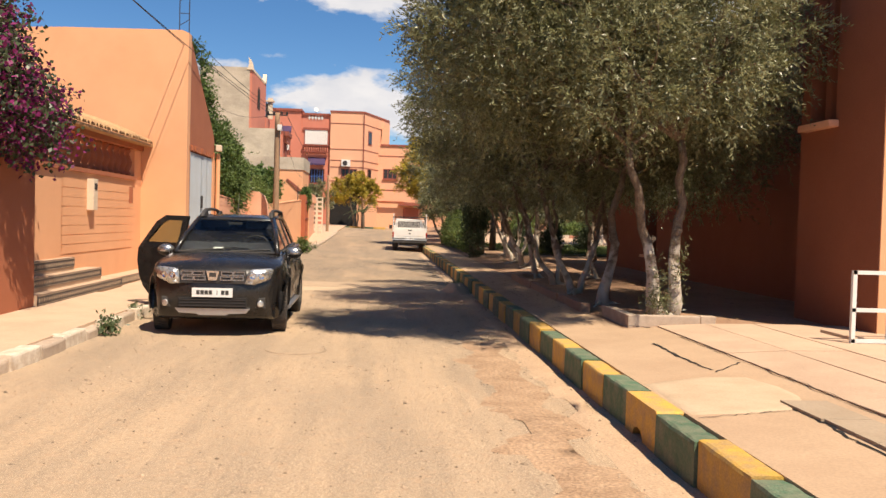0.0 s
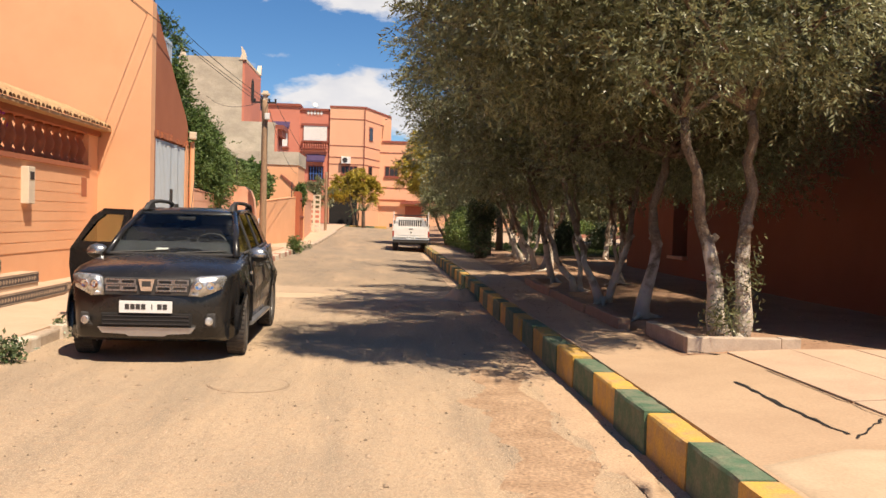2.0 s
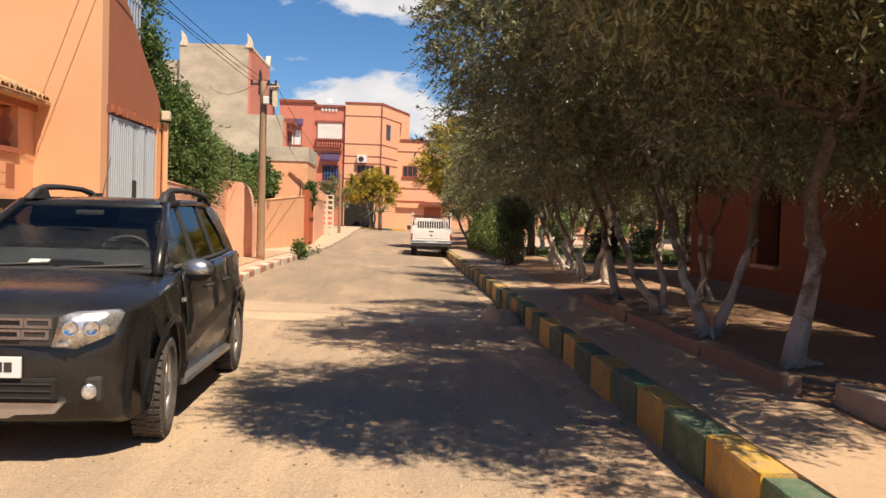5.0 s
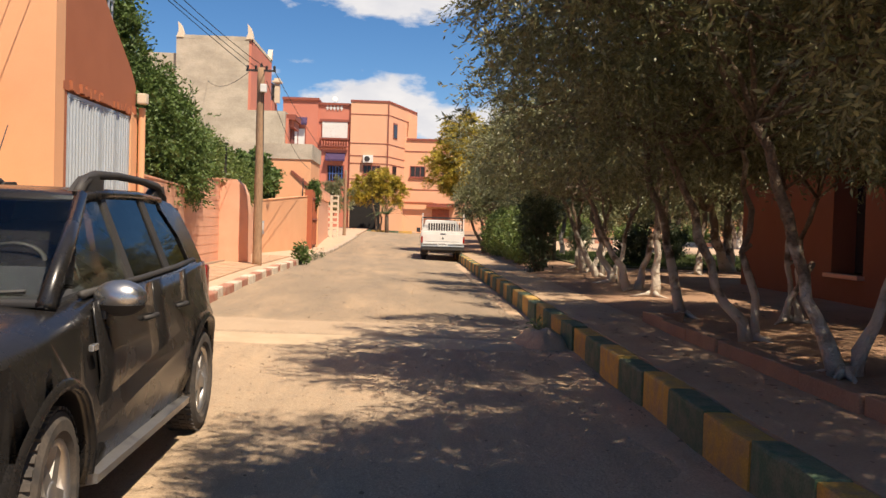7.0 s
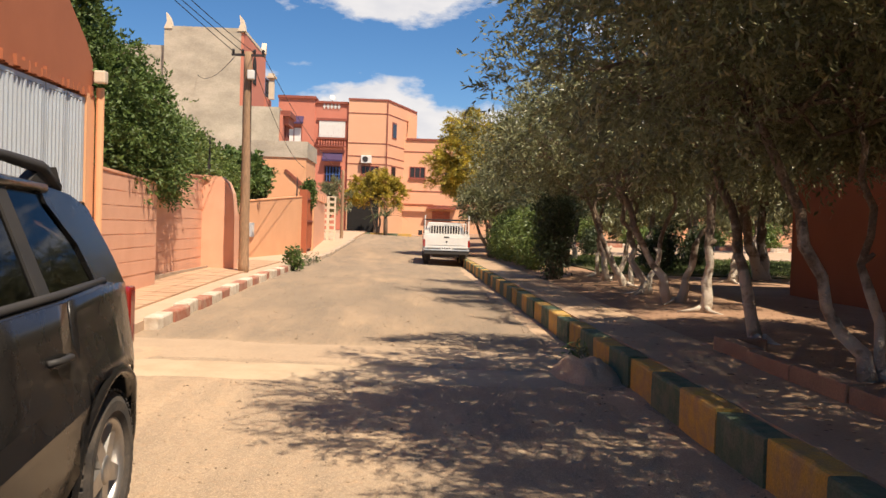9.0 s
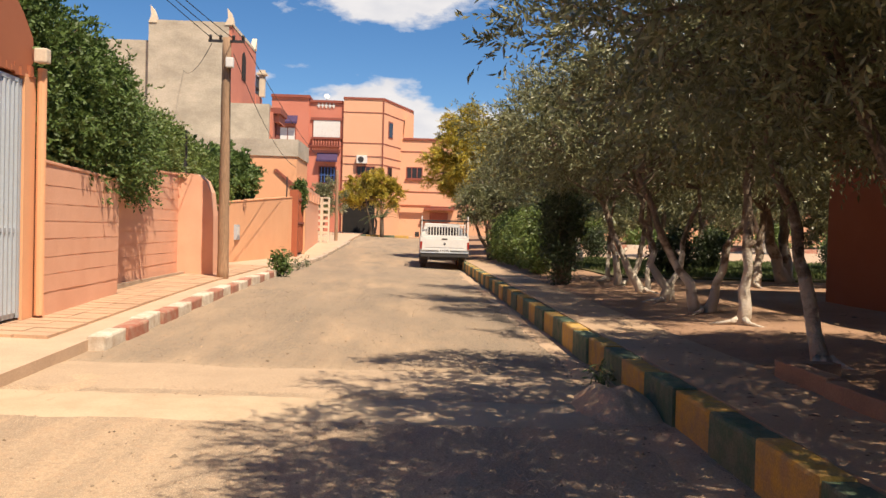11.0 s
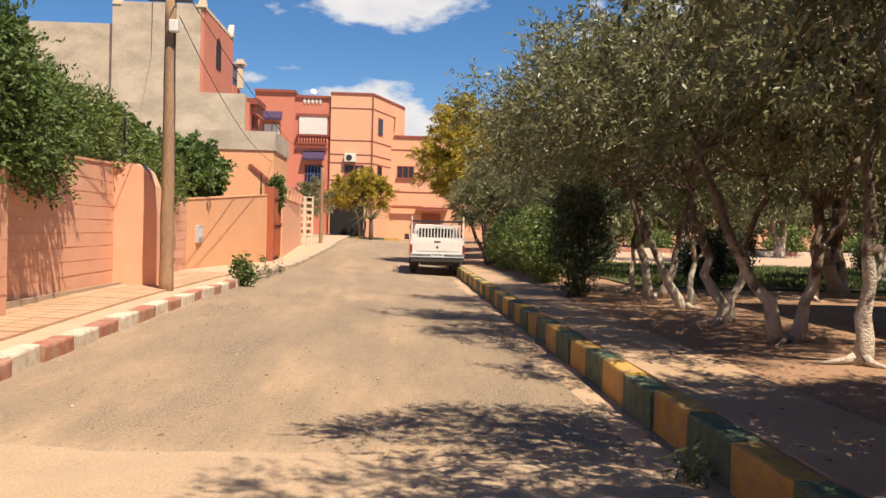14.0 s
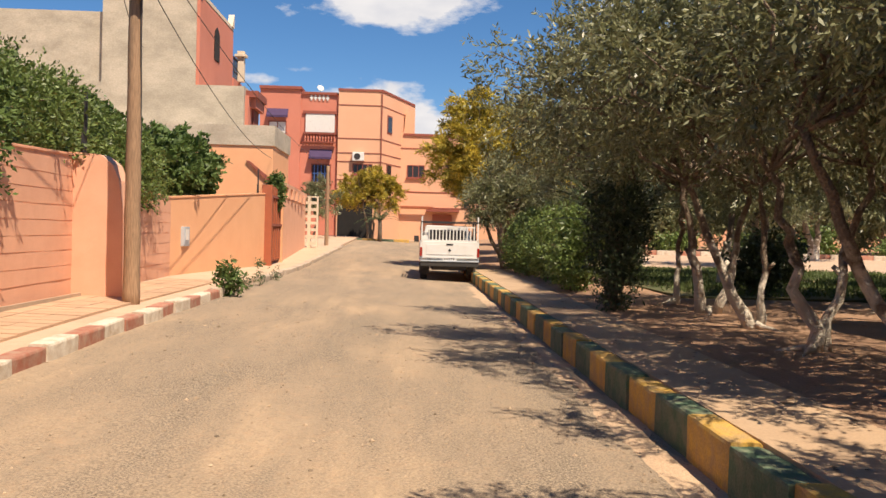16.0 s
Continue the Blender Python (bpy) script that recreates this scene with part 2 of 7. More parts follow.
KERB_GREY = material("worn_kerb_concrete", (0.47, 0.37, 0.28), 0.9, 0.1, 6, 60, 0.3, second=(0.36, 0.27, 0.2), patch=0.7, per_object=0.1)
BARK = material("olive_bark", (0.20, 0.145, 0.10), 0.95, 0.3, 9, 50, 0.9, second=(0.12, 0.085, 0.06), patch=0.7, bump_dist=0.03)
EDGING = material("dull_terracotta_edging", (0.31, 0.195, 0.13), 0.92, 0.12, 2.5, 60, 0.3, second=(0.23, 0.14, 0.095), patch=0.7)
def limed_bark():
    """Olive bark whose foot was limewashed long ago: patchy white to about waist height."""
    m = material("limewashed_olive_bark", (0.21, 0.155, 0.11), 0.95, 0.3, 9, 50, 0.9, second=(0.12, 0.085, 0.06), patch=0.7, bump_dist=0.03)
    nt = m.node_tree
    N, L = nt.nodes.new, nt.links.new
    bsdf = nt.nodes["Principled BSDF"]
    src = bsdf.inputs["Base Color"].links[0].from_socket
    geo, sep, nz = N("ShaderNodeNewGeometry"), N("ShaderNodeSeparateXYZ"), N("ShaderNodeTexNoise")
    nz.inputs["Scale"].default_value, nz.inputs["Detail"].default_value = 5.5, 6
    L(geo.outputs["Position"], sep.inputs[0])
    L(geo.outputs["Position"], nz.inputs["Vector"])
    a, b, r, mx = N("ShaderNodeMath"), N("ShaderNodeMath"), N("ShaderNodeMapRange"), N("ShaderNodeMixRGB")
    a.operation, b.operation = "MULTIPLY", "SUBTRACT"
    a.inputs[1].default_value = 3.0
    L(nz.outputs[0], a.inputs[0])
    L(a.outputs[0], b.inputs[0])
    L(sep.outputs[2], b.inputs[1])
    r.inputs["From Min"].default_value, r.inputs["From Max"].default_value = 0.1, 0.6
    r.inputs["To Max"].default_value = 0.85
    L(b.outputs[0], r.inputs["Value"])
    L(r.outputs[0], mx.inputs[0])
    L(src, mx.inputs[1])
    mx.inputs[2].default_value = (0.64, 0.56, 0.46, 1)
    L(mx.outputs[0], bsdf.inputs["Base Color"])
    return m


LIMED = limed_bark()
OLIVE = leaf_material("olive_leaf", (0.15, 0.155, 0.064), (0.38, 0.38, 0.22), 0.4, 0.3)
DARK_LEAF = leaf_material("dark_green_leaf", (0.08, 0.13, 0.03), (0.135, 0.195, 0.05), 0.6, 0.3)
MIMOSA = leaf_material("yellow_green_leaf", (0.32, 0.27, 0.045), (0.72, 0.53, 0.07), 0.5, 0.4)
PURPLE = leaf_material("bougainvillea_bract", (0.17, 0.012, 0.085), (0.27, 0.022, 0.15), 0.6, 0.3)
HEDGE = leaf_material("hedge_leaf", (0.115, 0.165, 0.038), (0.20, 0.255, 0.075), 0.5, 0.32)
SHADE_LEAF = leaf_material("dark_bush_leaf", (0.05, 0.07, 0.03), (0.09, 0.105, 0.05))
WEED = leaf_material("dusty_weed_leaf", (0.09, 0.13, 0.05), (0.16, 0.18, 0.1))
GRASS = leaf_material("lawn_blade", (0.085, 0.125, 0.033), (0.17, 0.19, 0.065), 0.7)
WOOD = material("weathered_pole_wood", (0.33, 0.205, 0.12), 0.9, 0.25, 6, 60, 0.6, second=(0.21, 0.13, 0.08), patch=0.6, stretch=(1, 1, 0.12), bump_dist=0.01)
IRON = material("dark_iron", (0.05, 0.045, 0.045), 0.6, 0.1, 8, 60, 0.1, metal=0.4)
SHEET = material("grey_sheet_metal", (0.46, 0.51, 0.56), 0.5, 0.05, 3, 50, 0.08, metal=0.25, second=(0.4, 0.41, 0.42))
WHITE = material("white_paint", (0.72, 0.70, 0.66), 0.5, 0.04, 4, 60, 0.05, second=(0.6, 0.56, 0.5))
CREAM = material("cream_plaster", (0.68, 0.56, 0.42), 0.85, 0.06, 4, 60, 0.15)
RUST_RED = material("red_brown_metal_paint", (0.36, 0.1, 0.045), 0.6, 0.08, 4, 60, 0.1)
TILE = material("ochre_roof_tile", (0.52, 0.33, 0.16), 0.85, 0.15, 6, 60, 0.3, second=(0.4, 0.2, 0.1), patch=0.7, per_object=0.12)
DARK = material("dark_interior", (0.012, 0.01, 0.009), 0.9, 0.1, 3, 30, 0)
WIN_GLASS = material("window_glass", (0.035, 0.03, 0.03), 0.15, 0.05, 1, 10, 0, spec=0.4)
PURPLE_CLOTH = material("purple_awning_cloth", (0.055, 0.028, 0.085), 0.8, 0.1, 3, 60, 0.1)
BLUE_PAINT = material("blue_window_paint", (0.05, 0.12, 0.35), 0.5, 0.05, 3, 50, 0.05)
CABLE = material("black_cable", (0.02, 0.02, 0.02), 0.6, 0.05, 3, 50, 0)
ZELLIJ_DARK = material("black_glazed_tile", (0.035, 0.03, 0.035), 0.5, 0.1, 5, 60, 0.05)
ZELLIJ_LIGHT = material("cream_glazed_tile", (0.42, 0.32, 0.23), 0.5, 0.1, 5, 60, 0.05)

# ---- helpers for things ----


def mesh_of(name, bm, mat, smooth=False):
    me = bpy.data.meshes.new(name)
    bm.normal_update()
    bm.to_mesh(me)
    bm.free()
    for m in (mat if isinstance(mat, (list, tuple)) else [mat]):
        me.materials.append(m)
    if smooth:
        for p in me.polygons:
            p.use_smooth = True
    return me


def thing(name, label, category, group="", kind="", at=(0, 0, 0)):
    ob = new(name)
    ob.location = at
    ob.empty_display_size = 0.2
    return tagged(ob, label, category, group, kind)


def part(name, bm, mat, parent, label="", smooth=False, at=None):
    """One mesh object under a thing or a part, in the thing's own coordinates."""
    ob = new(name, mesh_of(name, bm, mat, smooth))
    ob.parent = parent
    if at is not None:
        ob.location = at
    if label:
        ob["label"] = label
    return ob


def part_data(name, me, parent, m):
    ob = new(name, me)
    ob.parent = parent
    ob.matrix_basis = m
    return ob


def solid(name, bm, mat, label="", category="", group="", kind="", smooth=False):
    return tagged(new(name, mesh_of(name, bm, mat, smooth)), label, category, group, kind)


def box(bm, x0, x1, y0, y1, z0, z1, mi=0, bevel=0.0):
    c = [(x, y, z) for z in (z0, z1) for y in (y0, y1) for x in (x0, x1)]
    v = [bm.verts.new(p) for p in c]
    fs = [bm.faces.new([v[i] for i in q]) for q in ((0, 2, 3, 1), (4, 5, 7, 6), (0, 1, 5, 4), (2, 6, 7, 3), (0, 4, 6, 2), (1, 3, 7, 5))]
    for f in fs:
        f.material_index = mi
    if bevel:
        es = list({e for f in fs for e in f.edges})
        r = bmesh.ops.bevel(bm, geom=es, offset=bevel, segments=2, affect="EDGES", profile=0.6)
        for f in r["faces"]:
            f.material_index = mi
    return bm


def cbox(x0, x1, y0, y1, z0, z1, bevel=0.0):
    return box(bmesh.new(), x0, x1, y0, y1, z0, z1, 0, bevel)


def tube(bm, pts, radii, n=8, caps=True, mi=0):
    """A tapered tube along points."""
    pts = [Vector(p) for p in pts]
    if isinstance(radii, (int, float)):
        radii = [radii] * len(pts)
    rings = []
    ref = Vector((0.31, 0.12, 0.94))
    for i, p in enumerate(pts):
        d = (pts[min(i + 1, len(pts) - 1)] - pts[max(i - 1, 0)]).normalized()
        a = d.cross(ref if abs(d.dot(ref)) < 0.95 else Vector((1, 0, 0))).normalized()
        b = d.cross(a)
        rings.append([bm.verts.new(p + radii[i] * (math.cos(t) * a + math.sin(t) * b)) for t in (2 * math.pi * k / n for k in range(n))])
    for r, s in zip(rings, rings[1:]):
        for k in range(n):
            f = bm.faces.new((r[k], r[(k + 1) % n], s[(k + 1) % n], s[k]))
            f.material_index = mi
    if caps:
        bm.faces.new(rings[0][::-1]).material_index = mi
        bm.faces.new(rings[-1]).material_index = mi
    return bm


def lathe(profile, n=10):
    bm = bmesh.new()
    rings = [[bm.verts.new((r * math.cos(2 * math.pi * k / n), r * math.sin(2 * math.pi * k / n), z)) for k in range(n)] for r, z in profile]
    for a, b in zip(rings, rings[1:]):
        for k in range(n):
            bm.faces.new((a[k], a[(k + 1) % n], b[(k + 1) % n], b[k]))
    bm.faces.new(rings[0][::-1])
    bm.faces.new(rings[-1])
    return bm


def prism(bm, outline, lo, hi, axis="y", mi=0):
    """Extrudes an outline: axis y -> outline in (x, z); axis x -> (y, z); axis z -> (x, y)."""
    def p(a, b, c):
        return {"y": (a, c, b), "x": (c, a, b), "z": (a, b, c)}[axis]
    lo_v = [bm.verts.new(p(a, b, lo)) for a, b in outline]
    hi_v = [bm.verts.new(p(a, b, hi)) for a, b in outline]
    fs = [bm.faces.new(lo_v), bm.faces.new(hi_v[::-1])]
    n = len(outline)
    for k in range(n):
        fs.append(bm.faces.new((lo_v[k], hi_v[k], hi_v[(k + 1) % n], lo_v[(k + 1) % n])))
    for f in fs:
        f.material_index = mi
    bmesh.ops.recalc_face_normals(bm, faces=fs)
    return bm


def smooth_step(a, b, t):
    t = min(max((t - a) / (b - a), 0), 1)
    return t * t * (3 - 2 * t)


def ground_z(x, y):
    """The road's surface: level at first, then banked up to the left and climbing past the parked truck."""
    bank = 0.2 * smooth_step(15, 31, y) * min(max((2.2 - x) / 5.2, 0), 1)
    return bank + max(y - 46, 0) * 0.021


def sheet(name, x0, x1, y0, y1, step, height, mat, label, category, kind="structure", skirt=0.3):
    """A ground surface with a skirt."""
    nx, ny = max(int((x1 - x0) / step), 1), max(int((y1 - y0) / step), 1)
    bm = bmesh.new()
    g = [[bm.verts.new((x0 + (x1 - x0) * i / nx, y0 + (y1 - y0) * j / ny, height(x0 + (x1 - x0) * i / nx, y0 + (y1 - y0) * j / ny))) for i in range(nx + 1)] for j in range(ny + 1)]
    for j in range(ny):
        for i in range(nx):
            bm.faces.new((g[j][i], g[j][i + 1], g[j + 1][i + 1], g[j + 1][i]))
    edge = [e for e in bm.edges if e.is_boundary]
    r = bmesh.ops.extrude_edge_only(bm, edges=edge)
    for v in r["geom"]:
        if isinstance(v, bmesh.types.BMVert):
            v.co.z -= skirt
    bmesh.ops.split_edges(bm, edges=edge)
    bmesh.ops.recalc_face_normals(bm, faces=bm.faces)
    ob = solid(name, bm, mat, label, category, "", kind, smooth=True)
    for p in ob.data.polygons:
        p.use_smooth = abs(p.normal.z) > 0.5
    return ob


# ---- ground ----
def wobble(x, y, k=1.0):
    return 0.012 * k * noise.noise((x * 0.7, y * 0.7, 3.1)) + 0.006 * k * noise.noise((x * 2.7, y * 2.7, 8.2))


sheet("ground", -1500, 1500, -1500, 3000, 150, lambda x, y: -0.12, SAND, "sandy earth ground stretching to the horizon", "ground", skirt=0.5)
sheet("road", -3.5, 2.26, -14, 80, 0.32, lambda x, y: ground_z(x, y) + wobble(x, y), ASPHALT, "sand-dusted worn asphalt street with pale patches", "road")


def left_kerb_x(y):
    return -3.4 + 0.45 * smooth_step(15, 22, y)


def left_z(x, y):
    return ground_z(-2.95, y) + 0.15 + 0.03 * min(max((-3.2 - x) / 1.4, 0), 1)


sheet("pavement", -14, -3.12, 15.6, 79, 0.5, lambda x, y: left_z(x, y) - 0.035, CONCRETE, "dusty pink paved footway along garden walls", "pavement")
sheet("pavement", -14, -3.55, -14, 15.6, 0.5, lambda x, y: left_z(x, y), CONCRETE, "sand-coloured concrete footway before a house", "pavement")


def right_z(x, y):
    rise = 0.30 + 0.05 * min(max((x - 2.4) / 1.2, 0), 1) + 0.06 * smooth_step(3.2, 4.6, x)
    return rise + max(y - 46, 0) * 0.021


sheet("park_ground", 2.36, 60, -14, 78, 0.5, lambda x, y: right_z(x, y) - 0.03 + wobble(x, y, 1.5) * (1 if x > 2.6 else 0), EARTH, "bare reddish earth under olive trees", "ground")
sheet("pavement", 2.38, 7.4, -14, 10.4, 0.4, lambda x, y: right_z(x, y) + wobble(x, y, 0.4), DUSTY, "sandy concrete forecourt beside a painted kerb", "pavement")
sheet("pavement", 2.38, 3.2, 10.4, 46, 0.4, lambda x, y: right_z(x, y) + wobble(x, y, 0.5), DUSTY, "sandy concrete footway along a painted kerb", "pavement")
sheet("junction", -40, 60, 78, 84, 2, lambda x, y: ground_z(0, 78) - 0.01 - (0 if y < 79 else 0.02), ASPHALT, "dusty cross street before the apartment houses", "road")


# ---- kerbs ----
def kerb_block(name, length, width, height, seed):
    """A cast kerb stone with worn, rounded upper edges, lying along y."""
    rng = random.Random(seed)
    bm = bmesh.new()
    n = 6
    r = 0.03
    rows = []
    for j in range(n + 1):
        y = length * j / n
        e = (0.006 if j in (0, n) else 0)
        d = rng.uniform(-0.006, 0.006)
        d2 = rng.uniform(-0.008, 0.004)
        prof = [(0 + e, -0.15), (0 + e + d * 0.5, 0.5 * height), (0 + e + d, height - r), (r * 0.3 + d, height - r * 0.35), (r + d, height + d2 - e), (width - 0.02, height + d2 - e), (width - e, height - 0.02), (width - e, -0.15)]
        rows.append([bm.verts.new((x, y, z)) for x, z in prof])
    for a, b in zip(rows, rows[1:]):
        for k in range(len(a) - 1):
            bm.faces.new((a[k], b[k], b[k + 1], a[k + 1]))
    bm.faces.new(rows[0])
    bm.faces.new(rows[-1][::-1])
    bmesh.ops.recalc_face_normals(bm, faces=bm.faces)
    return bm


def kerb_right():
    kerb = thing("kerb", "yellow and green striped concrete kerb beside the footway", "kerb", kind="structure")
    shapes = {}
    for mat in (YELLOW, GREEN):
        for k in range(4):
            shapes[mat.name, k] = mesh_of("kerb_stone", kerb_block("k", 0.784, 0.2, 0.30, k), mat)
    y, k = 5.71 - 0.79 * 22, 0
    while y < 70:
        mat = GREEN if k % 2 else YELLOW
        tilt = math.degrees(math.atan(0.021)) if y > 46 else 0
        if not (k == 22):
            part_data("kerb_stone", shapes[mat.name, (k * 7) % 4], kerb, pose(2.18 + 0.012 * math.sin(k * 1.7), y, ground_z(2.2, y) + 0.008 * math.sin(k * 2.3), tilt, 0, 0.5 * math.sin(k * 3.1)))
        y += 0.79
        k += 1
    # the stone with the broken drain mouth
    bm = bmesh.new()
    prism(bm, [(0, -0.15), (0.30, -0.15), (0.33, 0.02), (0.38, 0.075), (0.46, 0.085), (0.55, 0.06), (0.62, -0.02), (0.66, -0.15), (0.784, -0.15), (0.784, 0.285), (0.76, 0.30), (0.02, 0.30), (0, 0.285)], 0, 0.2, "x")
    ob = part("kerb_stone", bm, YELLOW, kerb, "yellow kerb stone with a broken drain mouth")
    ob.location = (2.18, 5.71, 0)


kerb_right()


def kerb_left():
    kerb = thing("kerb", "worn kerb of red and white painted stones", "kerb", kind="structure")
    red = [mesh_of("kerb_stone", kerb_block("k", 0.735, 0.2, 0.15, 10 + k), KERB_RED) for k in range(3)]
    white = [mesh_of("kerb_stone", kerb_block("k", 0.735, 0.2, 0.16, 20 + k), KERB_WHITE) for k in range(3)]
    grey = [mesh_of("kerb_stone", kerb_block("k", 0.735, 0.2, 0.13, 30 + k), KERB_GREY) for k in range(3)]
    y, k = -2.6, 0
    while y < 62:
        if not 15.2 < y < 21.6 and not 35.3 < y < 38:
            pick = (white if k % 2 else red)
            if y > 34 or y < 8.5:
                pick = grey
            if 8.5 <= y <= 15.2:
                pick = white if k % 2 else grey
            tilt = math.degrees(math.atan((ground_z(-2.95, y + 0.5) - ground_z(-2.95, y)) / 0.5))
            turn = math.degrees(math.atan((left_kerb_x(y) - left_kerb_x(y + 0.5)) / 0.5))
            part_data("kerb_stone", pick[k % 3], kerb, pose(left_kerb_x(y) + 0.02 * math.sin(k * 2.1), y, ground_z(-2.95, y) + 0.01 * math.sin(k * 1.3), tilt, 0, turn + 1.2 * math.sin(k * 2.9)) @ Matrix.Diagonal((-1, 1, 1, 1)))
        y += 0.745
        k += 1


kerb_left()


# ---- boundary walls on the left ----
def coursed_wall(name, a, b, z0, top0, top1, label, courses=True, mat=STUCCO_PINK, thick=0.22, course=0.215, start=0.25):
    """A rendered block wall from a to b (street face on its right-hand side), its courses showing as shallow bands."""
    w = thing(name, label, "wall", kind="structure")
    a, b = Vector((*a, 0)), Vector((*b, 0))
    d = b - a
    length = d.length
    u = d / length
    nrm = Vector((u.y, -u.x, 0))
    ang = math.atan2(u.y, u.x)
    m = Matrix.Translation((a.x, a.y, 0)) @ Matrix.Rotation(ang, 4, "Z")
    bm = bmesh.new()
    prism(bm, [(0, z0 - 0.4), (length, z0 - 0.4), (length, top1), (length * 0.5, (top0 + top1) / 2 + 0.01), (0, top0)], 0.007, thick, "y")
    core = part("wall_core", bm, mat, w)
    core.matrix_basis = m
    # coping
    bm = bmesh.new()
    prism(bm, [(-0.01, top0), (length + 0.01, top1), (length + 0.01, top1 + 0.05), (-0.01, top0 + 0.05)], -0.012, thick + 0.02, "y")
    bmesh.ops.bevel(bm, geom=list(bm.edges), offset=0.015, segments=2, affect="EDGES")
    c = part("coping", bm, mat, w)
    c.matrix_basis = m
    if courses:
        z = z0 + start
        k = 0
        rng = random.Random(len(name) + int(length * 10))
        while z + course < max(top0, top1):
            def lim(s):
                return top0 + (top1 - top0) * s / length - 0.004
            lo, hi = z + 0.007, z + course - 0.002
            n = 14
            bm = bmesh.new()
            front, back = [], []
            for i in range(n + 1):
                s = length * i / n
                h = min(hi + rng.uniform(-0.006, 0.004), lim(s))
                l = min(lo + rng.uniform(-0.007, 0.009), h - 0.001)
                pr = rng.uniform(-0.003, 0.003)
                front.append((bm.verts.new((s, pr, l)), bm.verts.new((s, pr, h))))
                back.append((bm.verts.new((s, 0.02, l)), bm.verts.new((s, 0.02, h))))
            for i in range(n):
                bm.faces.new((front[i][0], front[i + 1][0], front[i + 1][1], front[i][1]))
                bm.faces.new((front[i][1], front[i + 1][1], back[i + 1][1], back[i][1]))
                bm.faces.new((back[i][0], back[i + 1][0], front[i + 1][0], front[i][0]))
            ob = part("block_course", bm, mat, w)
            ob.matrix_basis = m
            z += course
            k += 1
    return w


coursed_wall("wall_west", (-4.87, -12), (-4.87, 12.97), 0.15, 2.5, 2.55, "terracotta rendered garden wall under bougainvillea", courses=False, mat=STUCCO_DARK)
coursed_wall("wall_garden", (-4.15, 23.35), (-4.24, 26.4), 0.3, 2.1, 2.03, "salmon rendered block garden wall with leaf shadows")
coursed_wall("wall_garden", (-4.52, 26.4), (-4.68, 32.9), 0.36, 2.28, 2.46, "salmon rendered block garden wall with horizontal courses")
coursed_wall("wall_garden", (-4.68, 32.9), (-4.86, 37.7), 0.38, 2.12, 2.02, "salmon rendered block garden wall beyond the pole")
coursed_wall("wall_garden", (-4.86, 37.7), (-3.95, 44.6), 0.4, 2.02, 2.42, "apricot rendered garden wall with a meter box", courses=False, mat=STUCCO)
coursed_wall("wall_garden", (-3.82, 47.0), (-4.4, 58.6), 0.45, 2.45, 2.5, "salmon garden wall with a pierced parapet", courses=False, mat=STUCCO_PINK)

pier = thing("wall_pier", "plain apricot pier ending the coursed garden wall", "wall", kind="structure")
bm = bmesh.new()
prism(bm, [(-4.72, 0.2), (-3.9, 0.2), (-3.91, 1.6), (-3.97, 2.08), (-4.08, 2.33), (-4.25, 2.46), (-4.72, 2.5)], 31.5, 31.95, "y")
part("pier", bm, STUCCO_PINK, pier)
part("tile_skirting", cbox(-4.5, -4.46, 26.5, 31.4, 0.33, 0.42), ZELLIJ_LIGHT, pier)

# ---- buildings ----
def window_unit(parent, x0, x1, z0, z1, y, mat_frame, mat_pane, mullions=1, depth=0.12, sill=True):
    """A window set in a wall that faces -y at the given y: a frame proud of the wall, panes behind it, a sill."""
    f = 0.07
    w = part("window", cbox(x0 + f, x1 - f, y - 0.012, y + 0.02, z0 + f, z1 - f), mat_pane, parent)
    for a in ((x0, x1, z0, z0 + f), (x0, x1, z1 - f, z1), (x0, x0 + f, z0 + f, z1 - f), (x1 - f, x1, z0 + f, z1 - f)):
        part("frame", cbox(a[0], a[1], y - 0.05, y + 0.06, a[2], a[3]), mat_frame, w)
    for k in range(mullions):
        c = x0 + (x1 - x0) * (k + 1) / (mullions + 1)
        part("mullion", cbox(c - 0.03, c + 0.03, y - 0.04, y + 0.05, z0 + f, z1 - f), mat_frame, w)
    if sill:
        part("sill", cbox(x0 - 0.08, x1 + 0.08, y - 0.14, y + 0.03, z0 - 0.09, z0 - 0.005), TRIM_RED, w)
    return w


BALUSTER_PROFILE = [(0.035, 0), (0.05, 0.03), (0.05, 0.07), (0.03, 0.1), (0.058, 0.22), (0.066, 0.3), (0.05, 0.38), (0.028, 0.48), (0.045, 0.52), (0.05, 0.56), (0.035, 0.6)]


